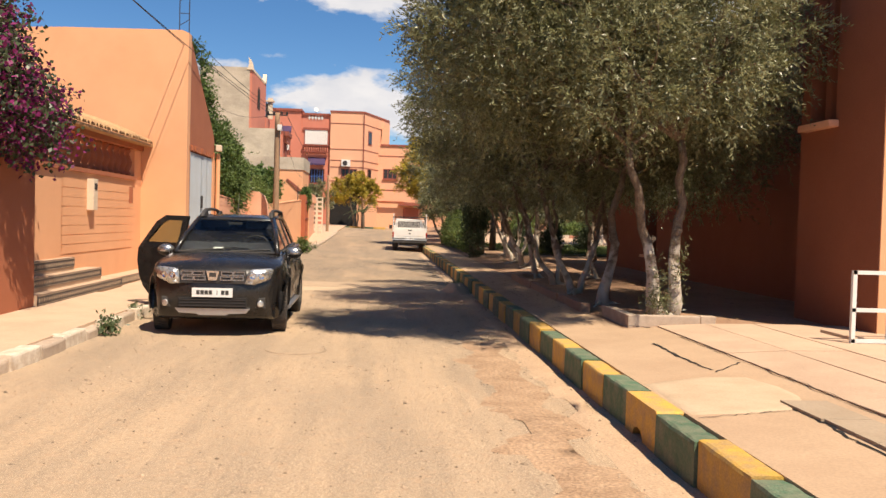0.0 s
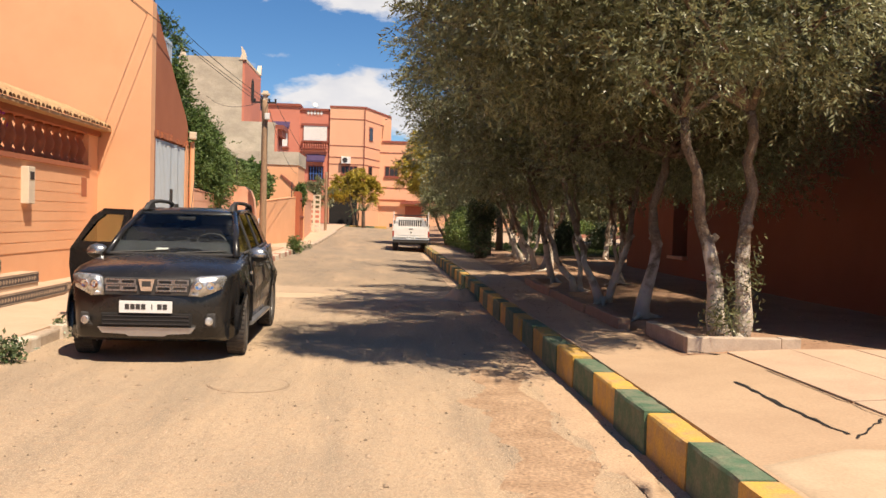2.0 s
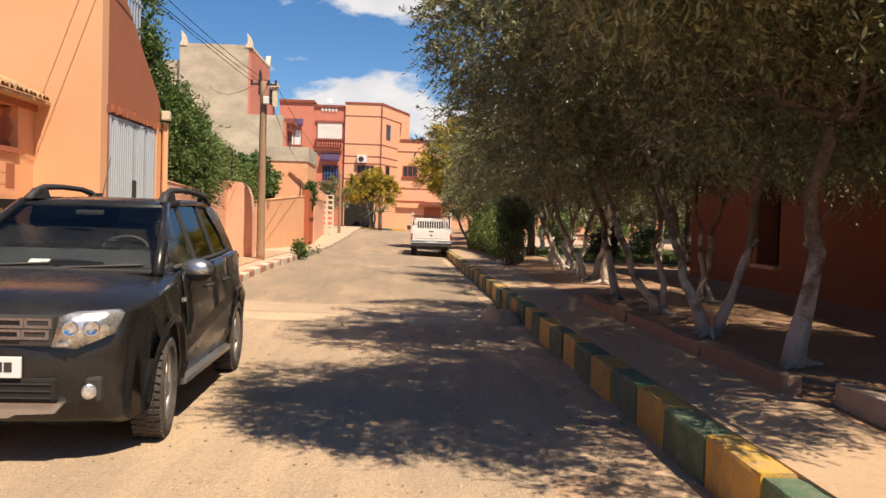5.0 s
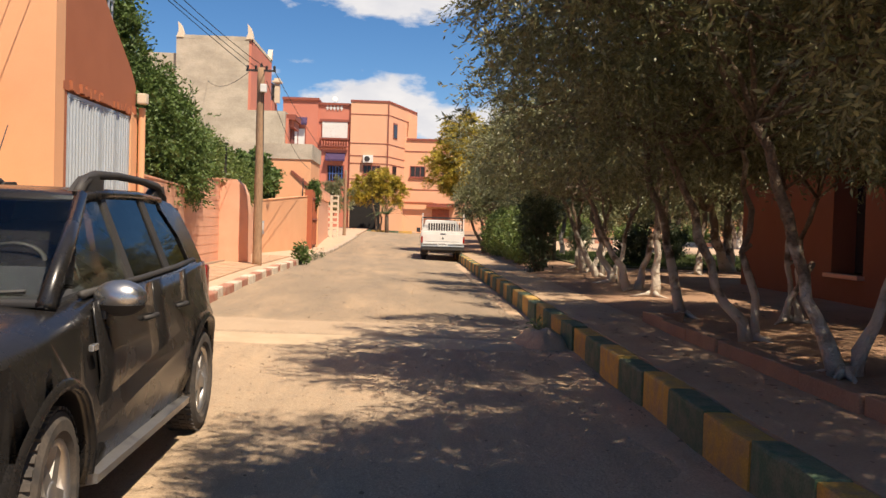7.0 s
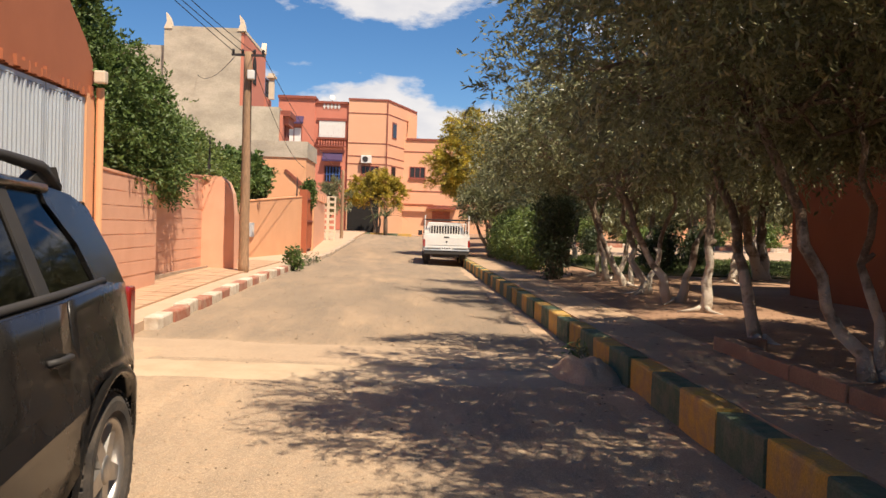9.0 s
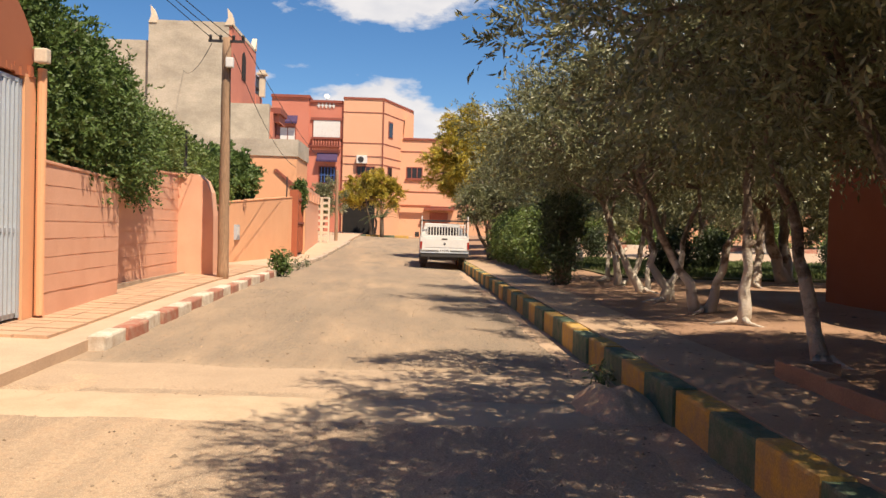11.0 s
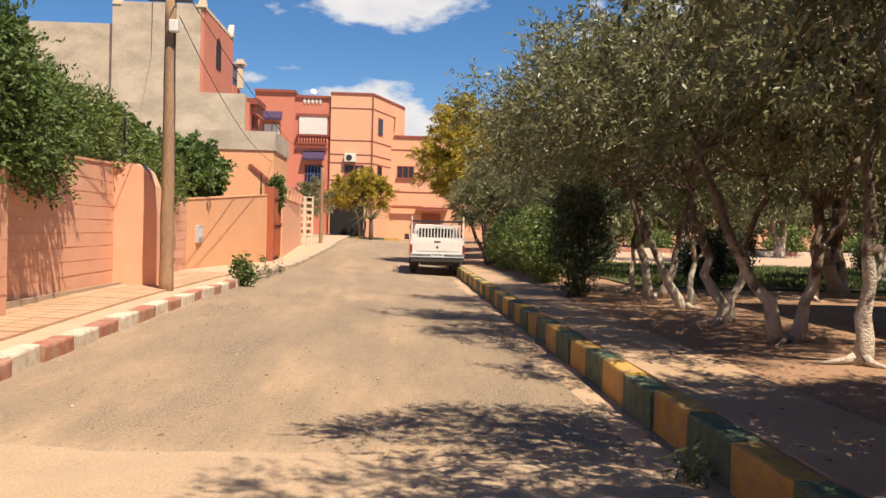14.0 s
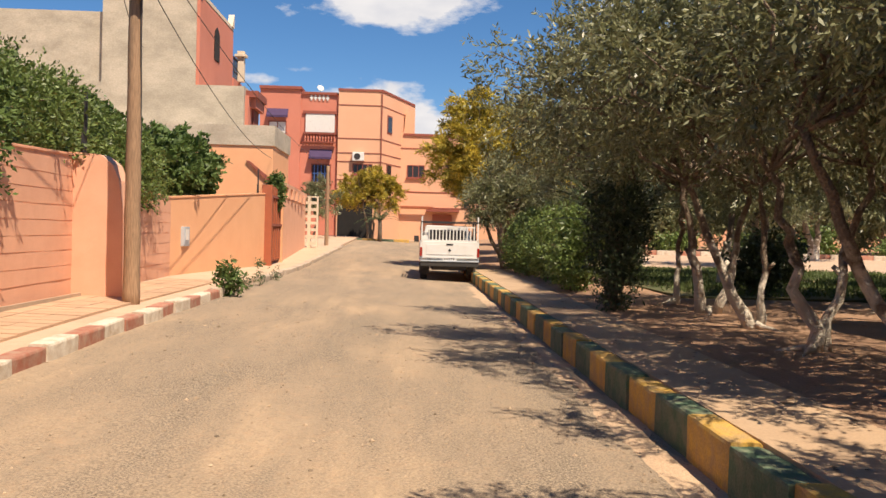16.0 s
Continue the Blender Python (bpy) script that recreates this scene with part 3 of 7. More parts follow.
def red_house():
    h = thing("apartment_house", "brick-red painted three-storey house with shuttered windows", "house")
    gy = 0.6
    part("wall", cbox(-10.2, -7.42, 80, 92, gy, 11.05), STUCCO_RED, h)
    part("wall", cbox(-7.42, -4.80, 80.15, 92, gy, 10.75), STUCCO_RED, h)
    part("cornice", cbox(-10.25, -7.35, 79.85, 92, 11.05, 11.25), TRIM_RED, h)
    part("cornice", cbox(-7.35, -4.86, 80.0, 92, 10.75, 10.92), TRIM_RED, h)
    # pale ornament in the parapet
    orn = bmesh.new()
    for k in range(5):
        x = -6.7 + 0.28 * k
        box(orn, x - 0.05, x + 0.05, 80.08, 80.14, 10.35, 10.72)
        box(orn, x - 0.11, x + 0.11, 80.09, 80.14, 10.47, 10.58)
    part("parapet_ornament", orn, WHITE, h)
    # roller-shuttered window over a baluster ledge
    fr = cbox(-7.26, -4.88, 80.02, 80.2, 9.42, 9.62)
    part("lintel", fr, TRIM_RED, h)
    win = part("window", cbox(-7.14, -4.98, 80.1, 80.2, 8.1, 9.42), TRIM_RED, h)
    slat = mesh_of("slat", cbox(-7.06, -5.06, 80.06, 80.10, 0, 0.085, 0.0), WHITE)
    for k in range(14):
        part_data("slat", slat, win, Matrix.Translation((0, 0, 8.16 + 0.09 * k)))
    ledge = part("balustrade", cbox(-7.22, -4.92, 79.8, 80.15, 8.0, 8.1), TRIM_RED, h)
    part("rail", cbox(-7.22, -4.92, 79.8, 80.0, 7.42, 7.5), TRIM_RED, ledge)
    bal = mesh_of("baluster", lathe([(r, z * 0.85) for r, z in BALUSTER_PROFILE], 8), STUCCO_RED, True)
    for k in range(11):
        part_data("baluster", bal, ledge, pose(-7.05 + 0.2 * k, 79.9, 7.49))
    # blue window and its awning
    window_unit(h, -6.62, -5.25, 4.65, 5.98, 80.15, TRIM_RED, WIN_GLASS, 0)
    bars = bmesh.new()
    for k in range(5):
        box(bars, -6.42 + 0.24 * k, -6.36 + 0.24 * k, 80.07, 80.1, 4.75, 5.9)
    box(bars, -6.5, -5.35, 80.07, 80.1, 5.28, 5.34)
    part("window_bars", bars, BLUE_PAINT, h)
    aw = bmesh.new()
    prism(aw, [(79.65, 6.28), (79.7, 6.28), (80.15, 6.92), (80.15, 6.97), (79.65, 6.42)], -6.75, -5.2, "x")
    part("awning", aw, PURPLE_CLOTH, h, "purple cloth awning")
    for x0, x1, z0, z1 in ((-9.6, -8.35, 7.5, 8.85),):
        window_unit(h, x0, x1, z0, z1, 80.0, TRIM_RED, WHITE, 1)
        aw = bmesh.new()
        prism(aw, [(79.55, 9.05), (79.6, 9.05), (80.0, 9.65), (80.0, 9.7), (79.55, 9.2)], x0 - 0.1, x1 + 0.1, "x")
        part("awning", aw, PURPLE_CLOTH, h, "purple cloth awning")
    window_unit(h, -9.0, -8.2, 4.6, 5.8, 80.0, TRIM_RED, WIN_GLASS, 1)
    # satellite dish
    d = lathe([(0.02, 0.0), (0.14, 0.02), (0.24, 0.07), (0.25, 0.08), (0.14, 0.04), (0.02, 0.02)], 14)
    ob = part("satellite_dish", d, WHITE, h, "white satellite dish", True)
    ob.matrix_basis = pose(-6.2, 81.0, 11.3, 60, 0, 25)
    tb = bmesh.new()
    tube(tb, [(-6.2, 81.0, 10.7), (-6.2, 81.0, 11.3)], 0.03)
    part("dish_mast", tb, IRON, h)
    return h


red_house()


def apricot_house():
    h = thing("apartment_house", "apricot painted corner house with dark red bands", "house")
    gy = 0.6
    bm = bmesh.new()
    prism(bm, [(-4.8, 79.9), (-1.8, 79.9), (0.45, 86.6), (0.45, 95), (-4.8, 95)], gy, 11.05, "z")
    part("wall", bm, STUCCO_FAR, h)
    bm = bmesh.new()
    prism(bm, [(-4.84, 79.84), (-1.76, 79.84), (0.5, 86.58), (0.5, 95), (-4.84, 95)], 11.05, 11.2, "z")
    part("cornice", bm, TRIM_RED, h)
    # bands
    for z in (10.05, 7.75, 6.75, 6.15, 4.9, 3.75):
        b = bmesh.new()
        prism(b, [(-4.82, 79.87), (-1.78, 79.87), (0.47, 86.58), (0.4, 86.6), (-1.83, 79.93), (-4.82, 79.93)], z, z + 0.055, "z")
        part("band", b, TRIM_RED, h)
    part("downpipe", cbox(-1.84, -1.76, 79.82, 79.9, 1.0, 11.0), TRIM_RED, h)
    window_unit(h, -3.75, -2.35, 5.3, 6.05, 79.9, TRIM_RED, WIN_GLASS, 3)
    # air conditioner on brackets
    ac = part("air_conditioner", cbox(-3.75, -2.95, 79.5, 79.86, 6.22, 6.82, 0.03), WHITE, h, "white air conditioner box")
    fan = lathe([(0.2, 0.0), (0.22, 0.01), (0.22, 0.02), (0.02, 0.02)], 16)
    f = part("fan_grille", fan, IRON, ac)
    f.matrix_basis = pose(-3.42, 79.5, 6.52, 90)
    # windows on the slanting side
    u = Vector((2.25, 6.7, 0)).normalized()
    for s, z0, z1 in ((1.1, 8.3, 9.6), (1.1, 5.3, 6.2)):
        bm = bmesh.new()
        o = Vector((-1.8, 79.9, 0))
        n = Vector((u.y, -u.x, 0))
        for s0, s1, q0, q1, mi in ((s, s + 1.0, z0, z1, 0), (s + 0.1, s + 0.9, z0 + 0.1, z1 - 0.1, 1)):
            e = 0.03 if mi == 0 else 0.05
            c = [o + u * s0 + n * e, o + u * s1 + n * e, o + u * s1 - n * 0.1, o + u * s0 - n * 0.1]
            prism(bm, [(p.x, p.y) for p in c], q0, q1, "z", mi)
        part("window", bm, [TRIM_RED, WIN_GLASS], h)
    # lower block to the side, stepping back
    bm = bmesh.new()
    prism(bm, [(-1.1, gy), (14, gy), (14, 8.5), (0.9, 8.5), (-0.2, 8.55), (-0.75, 9.4), (-1.1, 9.5)], 83.8, 95, "y")
    part("wall", bm, STUCCO_FAR, h)
    part("cornice", cbox(-0.3, 14.05, 83.7, 95, 8.5, 8.66), TRIM_RED, h)
    for z in (7.55, 4.35, 3.2):
        part("band", cbox(-1.1, 14, 83.76, 83.83, z, z + 0.055), TRIM_RED, h)
    window_unit(h, 0.0, 1.3, 5.4, 6.35, 83.8, TRIM_RED, WIN_GLASS, 2)
    window_unit(h, 3.4, 4.6, 4.4, 5.4, 83.8, TRIM_RED, WIN_GLASS, 2)
    part("door_canopy", cbox(1.5, 3.9, 83.1, 83.8, 2.95, 3.1), TRIM_RED, h)
    part("door", cbox(1.95, 3.4, 83.72, 83.82, 0.9, 2.75), RUST_RED, h, "dark red-brown door")
    part("beam", cbox(-1.3, 2.0, 83.3, 83.5, 3.2, 3.32), RUST_RED, h)
    # passage on the ground floor: a flush panel, its inner shade painted near-black
    part("passage_frame", cbox(-4.75, -2.2, 79.78, 79.95, 3.45, 3.7), TRIM_RED, h)
    part("passage", cbox(-4.7, -2.3, 79.86, 79.93, 0.9, 3.45), DARK, h, "near-black panel painting the garage opening's inner shade")
    # roof tank shelter
    bm = bmesh.new()
    prism(bm, [(-0.3, 8.66), (0.5, 8.66), (0.5, 10.6), (-0.2, 10.2)], 84.2, 85.2, "y")
    part("stair_head", bm, STUCCO_FAR, h)
    return h


apricot_house()
far = thing("apartment_house", "plain apricot houses behind the park trees", "house")
part("wall", cbox(14.2, 46, 76, 90, 0.4, 6.5), STUCCO_FAR, far)
for k in range(7):
    window_unit(far, 16 + 4 * k, 17.4 + 4 * k, 3.4, 4.8, 76, TRIM_RED, WIN_GLASS, 1)
park_wall = coursed_wall("wall_park", (34, 30), (34, 76), 0.3, 2.4, 2.4, "orange park boundary wall", courses=False, mat=STUCCO)
# raised pavement and striped kerb before the far houses
solid("pavement", cbox(-11, 0.6, 76.3, 80, 0.3, 0.86), CONCRETE, "raised footway before the apartment houses", "pavement", kind="structure")
far_kerb = thing("kerb", "yellow and green striped kerb before the apartment houses", "kerb", kind="structure")
fk = [mesh_of("kerb_stone", cbox(-0.5, 0.5, -0.12, 0.12, 0, 0.34, 0.02), m) for m in (YELLOW, GREEN)]
for k in range(11):
    part_data("kerb_stone", fk[k % 2], far_kerb, pose(-10.4 + 1.02 * k, 76.2, 0.58))


def grey_house():
    h = thing("house", "unfinished grey-rendered house with a red street front", "house")
    part("wall", cbox(-17, -5.85, 51, 53.4, 0.3, 6.6), GREY, h)
    part("wall", cbox(-11.0, -7.62, 51.004, 57, 6.6, 9.85), GREY, h)
    part("wall", cbox(-17, -11.0, 51.3, 60, 6.6, 9.2), GREY, h)
    # red street side of tower and lower block
    part("street_front", cbox(-7.62, -7.5, 51.06, 57.05, 6.6, 9.9), STUCCO_RED, h)
    part("street_front", cbox(-5.85, -5.72, 51.25, 53.4, 0.4, 6.3), STUCCO_RED, h)
    part("parapet", cbox(-11.0, -7.5, 51.0, 51.22, 9.85, 10.02), GREY, h)
    part("parapet", cbox(-7.68, -7.5, 51.22, 57.05, 9.85, 10.05), CREAM, h)
    # raised corner horns
    for x in (-10.95, -7.72):
        bm = bmesh.new()
        prism(bm, [(x - 0.06, 9.9), (x + 0.3, 9.9), (x + 0.26, 10.2), (x + 0.16, 10.45), (x + 0.02, 10.62), (x + 0.06, 10.2)], 50.96, 51.3, "y")
        part("corner_horn", bm, CREAM, h)
    bm = bmesh.new()
    prism(bm, [(56.6, 10.0), (57.05, 10.0), (57.05, 10.6), (56.85, 10.35)], -7.7, -7.46, "x")
    part("corner_horn", bm, CREAM, h)
    # arched window in the tower
    bm = bmesh.new()
    arch = [(53.4, 8.0), (54.3, 8.0), (54.3, 8.9), (54.2, 9.15), (53.85, 9.32), (53.5, 9.15), (53.4, 8.9)]
    prism(bm, arch, -7.505, -7.47, "x")
    part("window", bm, DARK, h, "dark arched window")
    # roof terrace rail and chimney
    rail = bmesh.new()
    for k in range(8):
        box(rail, -7.5, -7.47, 57.1 + 0.22 * k, 57.13 + 0.22 * k, 7.9, 8.8)
    box(rail, -7.52, -7.45, 57.06, 58.8, 8.77, 8.83)
    box(rail, -7.52, -7.45, 57.06, 58.8, 8.2, 8.24)
    part("terrace_rail", rail, IRON, h)
    part("terrace_wall", cbox(-10.9, -7.45, 57.05, 58.9, 0.3, 7.9), STUCCO_RED, h)
    ch = cbox(-7.5, -7.2, 58.0, 58.3, 7.9, 9.0)
    box(ch, -7.6, -7.1, 57.9, 58.4, 9.0, 9.1)
    box(ch, -7.5, -7.2, 58.0, 58.3, 9.1, 9.25)
    part("chimney", ch, CREAM, h)
    # cornice and windows of the lower street side
    part("cornice", cbox(-5.9, -5.4, 51.35, 53.4, 6.25, 6.5), TRIM_RED, h)
    part("cornice", cbox(-5.9, -5.5, 51.6, 53.4, 5.9, 6.25), STUCCO_RED, h)
    part("window", cbox(-5.74, -5.66, 52.0, 53.1, 4.9, 5.9), TRIM_RED, h)
    part("balcony", cbox(-5.74, -5.45, 51.7, 53.4, 3.9, 4.05), TRIM_RED, h)
    rail = bmesh.new()
    for k in range(7):
        box(rail, -5.5, -5.47, 51.72 + 0.26 * k, 51.75 + 0.26 * k, 4.05, 4.75)
    box(rail, -5.51, -5.46, 51.7, 53.4, 4.75, 4.8)
    part("balcony_rail", rail, IRON, h)
    return h


grey_house()


def corner_house():
    h = thing("house", "low orange house with a bare concrete roof edge", "house")
    part("wall", cbox(-10, -4.15, 47.2, 50.8, 0.3, 4.1), STUCCO, h)
    part("roof_edge", cbox(-10.05, -4.1, 47.15, 50.9, 4.1, 4.75), GREY, h)
    st = bmesh.new()
    prism(st, [(-5.0, 3.6), (-4.9, 3.6), (-4.16, 3.0), (-4.16, 2.9), (-4.3, 2.95)], 47.12, 47.2, "y")
    part("stair_line", st, TRIM_RED, h)
    return h


corner_house()


def red_gate():
    g = thing("metal_gate", "red-brown metal gate between garden walls", "gate")
    part("gate_leaf", cbox(-3.88, -3.82, 44.75, 46.9, 0.45, 2.7, 0.0), RUST_RED, g)
    for y in (45.1, 45.5, 45.9, 46.3, 46.7):
        part("rib", cbox(-3.83, -3.79, y - 0.04, y + 0.04, 0.5, 2.65), RUST_RED, g)
    for z in (1.5, 2.35):
        part("hinge_bar", cbox(-3.80, -3.77, 44.75, 46.9, z, z + 0.07), TRIM_RED, g)
    part("gate_post", cbox(-4.05, -3.75, 44.6, 44.78, 0.3, 2.72), RUST_RED, g)
    part("gate_post", cbox(-4.05, -3.75, 46.88, 47.05, 0.3, 2.8), STUCCO, g)
    return g


red_gate()
# pierced parapet on the far wall
for k in range(6):
    y = 47.6 + 1.6 * k
    solid("parapet_pier", cbox(-4.32 - 0.05 * k, -3.84 - 0.05 * k, y, y + 0.5, 2.5, 2.85), STUCCO_PINK, "salmon pier of a pierced parapet", "wall", "parapet piers")
parapet = thing("wall_coping", "salmon capping over the pierced parapet", "wall", kind="structure")
bm = bmesh.new()
prism(bm, [(-4.4, 47.3), (-3.8, 47.3), (-4.3, 58.3), (-4.9, 58.3)], 2.85, 2.98, "z")
part("cap", bm, STUCCO_PINK, parapet)
lattice = thing("lattice_screen", "white pierced concrete block screen at the wall's end", "screen")
blk = bmesh.new()
for z0, z1, x0, x1 in ((0, 0.06, -0.2, 0.2), (0.24, 0.30, -0.2, 0.2), (0.06, 0.24, -0.2, -0.13), (0.06, 0.24, 0.13, 0.2)):
    box(blk, x0, x1, -0.12, 0.12, z0, z1)
blk = mesh_of("screen_block", blk, CREAM)
for k in range(8):
    for j in range(2):
        part_data("screen_block", blk, lattice, pose(-4.05 - 0.4 * j, 58.8, 0.5 + 0.305 * k, 0, 0, 0))


def gabled_house():
    """The tall orange house with the sheet-metal gate and the porch before it."""
    h = thing("house", "tall orange rendered house above a gate", "house")
    # wall that faces up the street
    bm = bmesh.new()
    prism(bm, [(-12, 0.2), (-4.25, 0.2), (-4.25, 5.66), (-4.4, 5.72), (-7.0, 5.68), (-12, 5.5)], 20.0, 20.3, "y")
    part("gable_wall", bm, STUCCO, h)
    # side wall over the gate, its top sloping down; grazing light painted as darker stucco
    bm = bmesh.new()
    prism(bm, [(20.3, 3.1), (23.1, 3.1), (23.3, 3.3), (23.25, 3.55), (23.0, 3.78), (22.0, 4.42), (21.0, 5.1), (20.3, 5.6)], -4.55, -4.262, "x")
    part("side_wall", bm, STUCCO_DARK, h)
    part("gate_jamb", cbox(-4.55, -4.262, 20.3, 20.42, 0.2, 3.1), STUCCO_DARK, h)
    part("gate_jamb", cbox(-4.6, -4.24, 23.0, 23.3, 0.2, 3.1), STUCCO, h)
    # rough lintel of broken tile over the gate
    rng = random.Random(4)
    lint = thing("rough_lintel", "rough broken-brick ledge over the gate", "ledge")
    for k in range(26):
        y = 20.25 + 0.114 * k
        b = cbox(-4.3, -4.235 + rng.uniform(-0.02, 0.025), y, y + 0.1, 3.06 + rng.uniform(-0.01, 0.02), 3.15 + rng.uniform(-0.02, 0.06))
        part("brick", b, STUCCO_DARK, lint)
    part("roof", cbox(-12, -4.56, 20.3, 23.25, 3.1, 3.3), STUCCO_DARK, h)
    bm = bmesh.new()
    tube(bm, [(-4.16, 23.28, 0.3), (-4.16, 23.28, 3.2)], 0.055, 10)
    part("downpipe", bm, STUCCO, h, "orange painted downpipe")
    lamp = cbox(-4.2, -4.05, 23.12, 23.26, 3.25, 3.42, 0.02)
    part("wall_lamp", lamp, CREAM, h)
    # roof railing
    rail = bmesh.new()
    for k in range(9):
        y = 22.0 + 0.17 * k
        box(rail, -4.72, -4.69, y, y + 0.03, 4.0, 5.5)
    box(rail, -4.72, -4.69, 21.95, 23.5, 4.9, 4.94)
    box(rail, -4.72, -4.69, 21.95, 23.5, 5.4, 5.44)
    part("roof_railing", rail, SHEET, h, "pale metal roof railing")
    # lattice mast on the roof
    mast = bmesh.new()
    for dx in (0, 0.22):
        tube(mast, [(-4.6 + dx, 20.6, 5.0), (-4.6 + dx, 20.6, 7.6)], 0.012, 6)
    for k in range(9):
        tube(mast, [(-4.6, 20.6, 5.1 + 0.28 * k), (-4.38, 20.6, 5.1 + 0.28 * k + (0.14 if k % 2 else 0))], 0.008, 5)
    part("lattice_mast", mast, IRON, h)
    return h


gabled_house()


def sheet_gate():
    g = thing("metal_gate", "pale grey ribbed sheet-metal gate in three leaves", "gate")
    for y0, y1 in ((20.44, 21.7), (21.73, 22.35), (22.38, 22.98)):
        leaf = part("gate_leaf", cbox(-4.31, -4.29, y0, y1, 0.3, 3.02), SHEET, g)
        n = int((y1 - y0) / 0.105)
        rib = bmesh.new()
        prism(rib, [(0, 0), (0.008, -0.035), (0.042, -0.035), (0.05, 0)], 0.36, 2.97, "z")
        for v in rib.verts:
            v.co.x, v.co.y = -v.co.y, v.co.x
        bmesh.ops.recalc_face_normals(rib, faces=rib.faces)
        me = mesh_of("rib", rib, SHEET)
        for k in range(n):
            part_data("rib", me, leaf, Matrix.Translation((-4.29, y0 + 0.03 + k * (y1 - y0 - 0.05) / n, 0)))
        fr = bmesh.new()
        box(fr, -4.32, -4.262, y0, y0 + 0.045, 0.3, 3.03)
        box(fr, -4.32, -4.262, y1 - 0.045, y1, 0.3, 3.03)
        box(fr, -4.32, -4.266, y0 + 0.045, y1 - 0.045, 2.98, 3.03)
        box(fr, -4.32, -4.266, y0 + 0.045, y1 - 0.045, 1.28, 1.33)
        part("frame", fr, SHEET, leaf)
    lock = cbox(-4.266, -4.23, 21.6, 21.78, 1.75, 2.05, 0.01)
    part("lock_box", lock, IRON, g)
    return g


sheet_gate()


def porch():
    p = thing("porch", "orange porch wall with balusters under a tiled eave", "porch")
    part("wall", cbox(-5.5, -5.25, 12.97, 19.45, 0.2, 2.3), STUCCO, p)
    part("wall", cbox(-5.5, -5.25, 19.45, 20.0, 0.2, 3.1), STUCCO, p)
    part("pier", cbox(-5.52, -5.23, 12.97, 13.6, 2.3, 3.0), STUCCO, p)
    part("back_wall", cbox(-9.1, -9.0, 12.97, 20.0, 0.2, 3.6), STUCCO, p)
    part("rail", cbox(-5.55, -5.2, 13.6, 19.45, 2.3, 2.38), STUCCO_DARK, p)
    part("beam", cbox(-5.55, -5.2, 12.97, 20.0, 2.98, 3.08), STUCCO_DARK, p)
    bal = mesh_of("baluster", lathe([(r * 1.75, z) for r, z in BALUSTER_PROFILE], 12), STUCCO_DARK, True)
    for k in range(15):
        part_data("baluster", bal, p, pose(-5.37, 13.85 + 0.388 * k, 2.38))
    # block courses on the wall by the intercom
    rng = random.Random(9)
    for k in range(9):
        z = 0.85 + 0.165 * k
        b = bmesh.new()
        n = 10
        rows = []
        for i in range(n + 1):
            y = 15.1 + 4.2 * i / n
            lo, hi = z + rng.uniform(0.002, 0.008), z + 0.162 + rng.uniform(-0.004, 0.003)
            rows.append([b.verts.new(q) for q in ((-5.252, y, lo), (-5.24 + rng.uniform(-0.002, 0.003), y, lo), (-5.24, y, hi), (-5.252, y, hi))])
        for r0, r1 in zip(rows, rows[1:]):
            for q in range(3):
                b.faces.new((r0[q], r1[q], r1[q + 1], r0[q + 1]))
        bmesh.ops.recalc_face_normals(b, faces=b.faces)
        part("block_course", b, STUCCO, p)
    # tiled eave: rows of half-round tiles
    eave = part("eave", cbox(-5.7, -5.0, 12.9, 20.0, 3.08, 3.13), TILE, p)
    tile = bmesh.new()
    n = 6
    r0 = []
    for x, z, r in ((0.0, 0.0, 0.075), (-0.8, 0.36, 0.06)):
        r0.append([tile.verts.new((x, r * math.cos(math.pi * k / n), z + r * math.sin(math.pi * k / n))) for k in range(n + 1)])
        r0.append([tile.verts.new((x, (r - 0.015) * math.cos(math.pi * k / n), z + (r - 0.015) * math.sin(math.pi * k / n))) for k in range(n + 1)])
    for k in range(n):
        tile.faces.new((r0[0][k], r0[0][k + 1], r0[2][k + 1], r0[2][k]))
        tile.faces.new((r0[0][k], r0[1][k], r0[1][k + 1], r0[0][k + 1]))
    bmesh.ops.recalc_face_normals(tile, faces=tile.faces)
    tile = mesh_of("roof_tile", tile, TILE, True)
    for k in range(46):
        part_data("roof_tile", tile, eave, pose(-4.97 + 0.01 * math.sin(k * 2.2), 12.98 + 0.152 * k, 3.13, 0, 0, math.degrees(0.03 * math.sin(k * 1.9))))
    # thin dark panel that paints a ledge's cast shadow beside the porch end
    part("ledge_shadow", cbox(-5.255, -5.235, 19.05, 19.33, 1.8, 2.15), STUCCO_DARK, p)
    return p


porch()


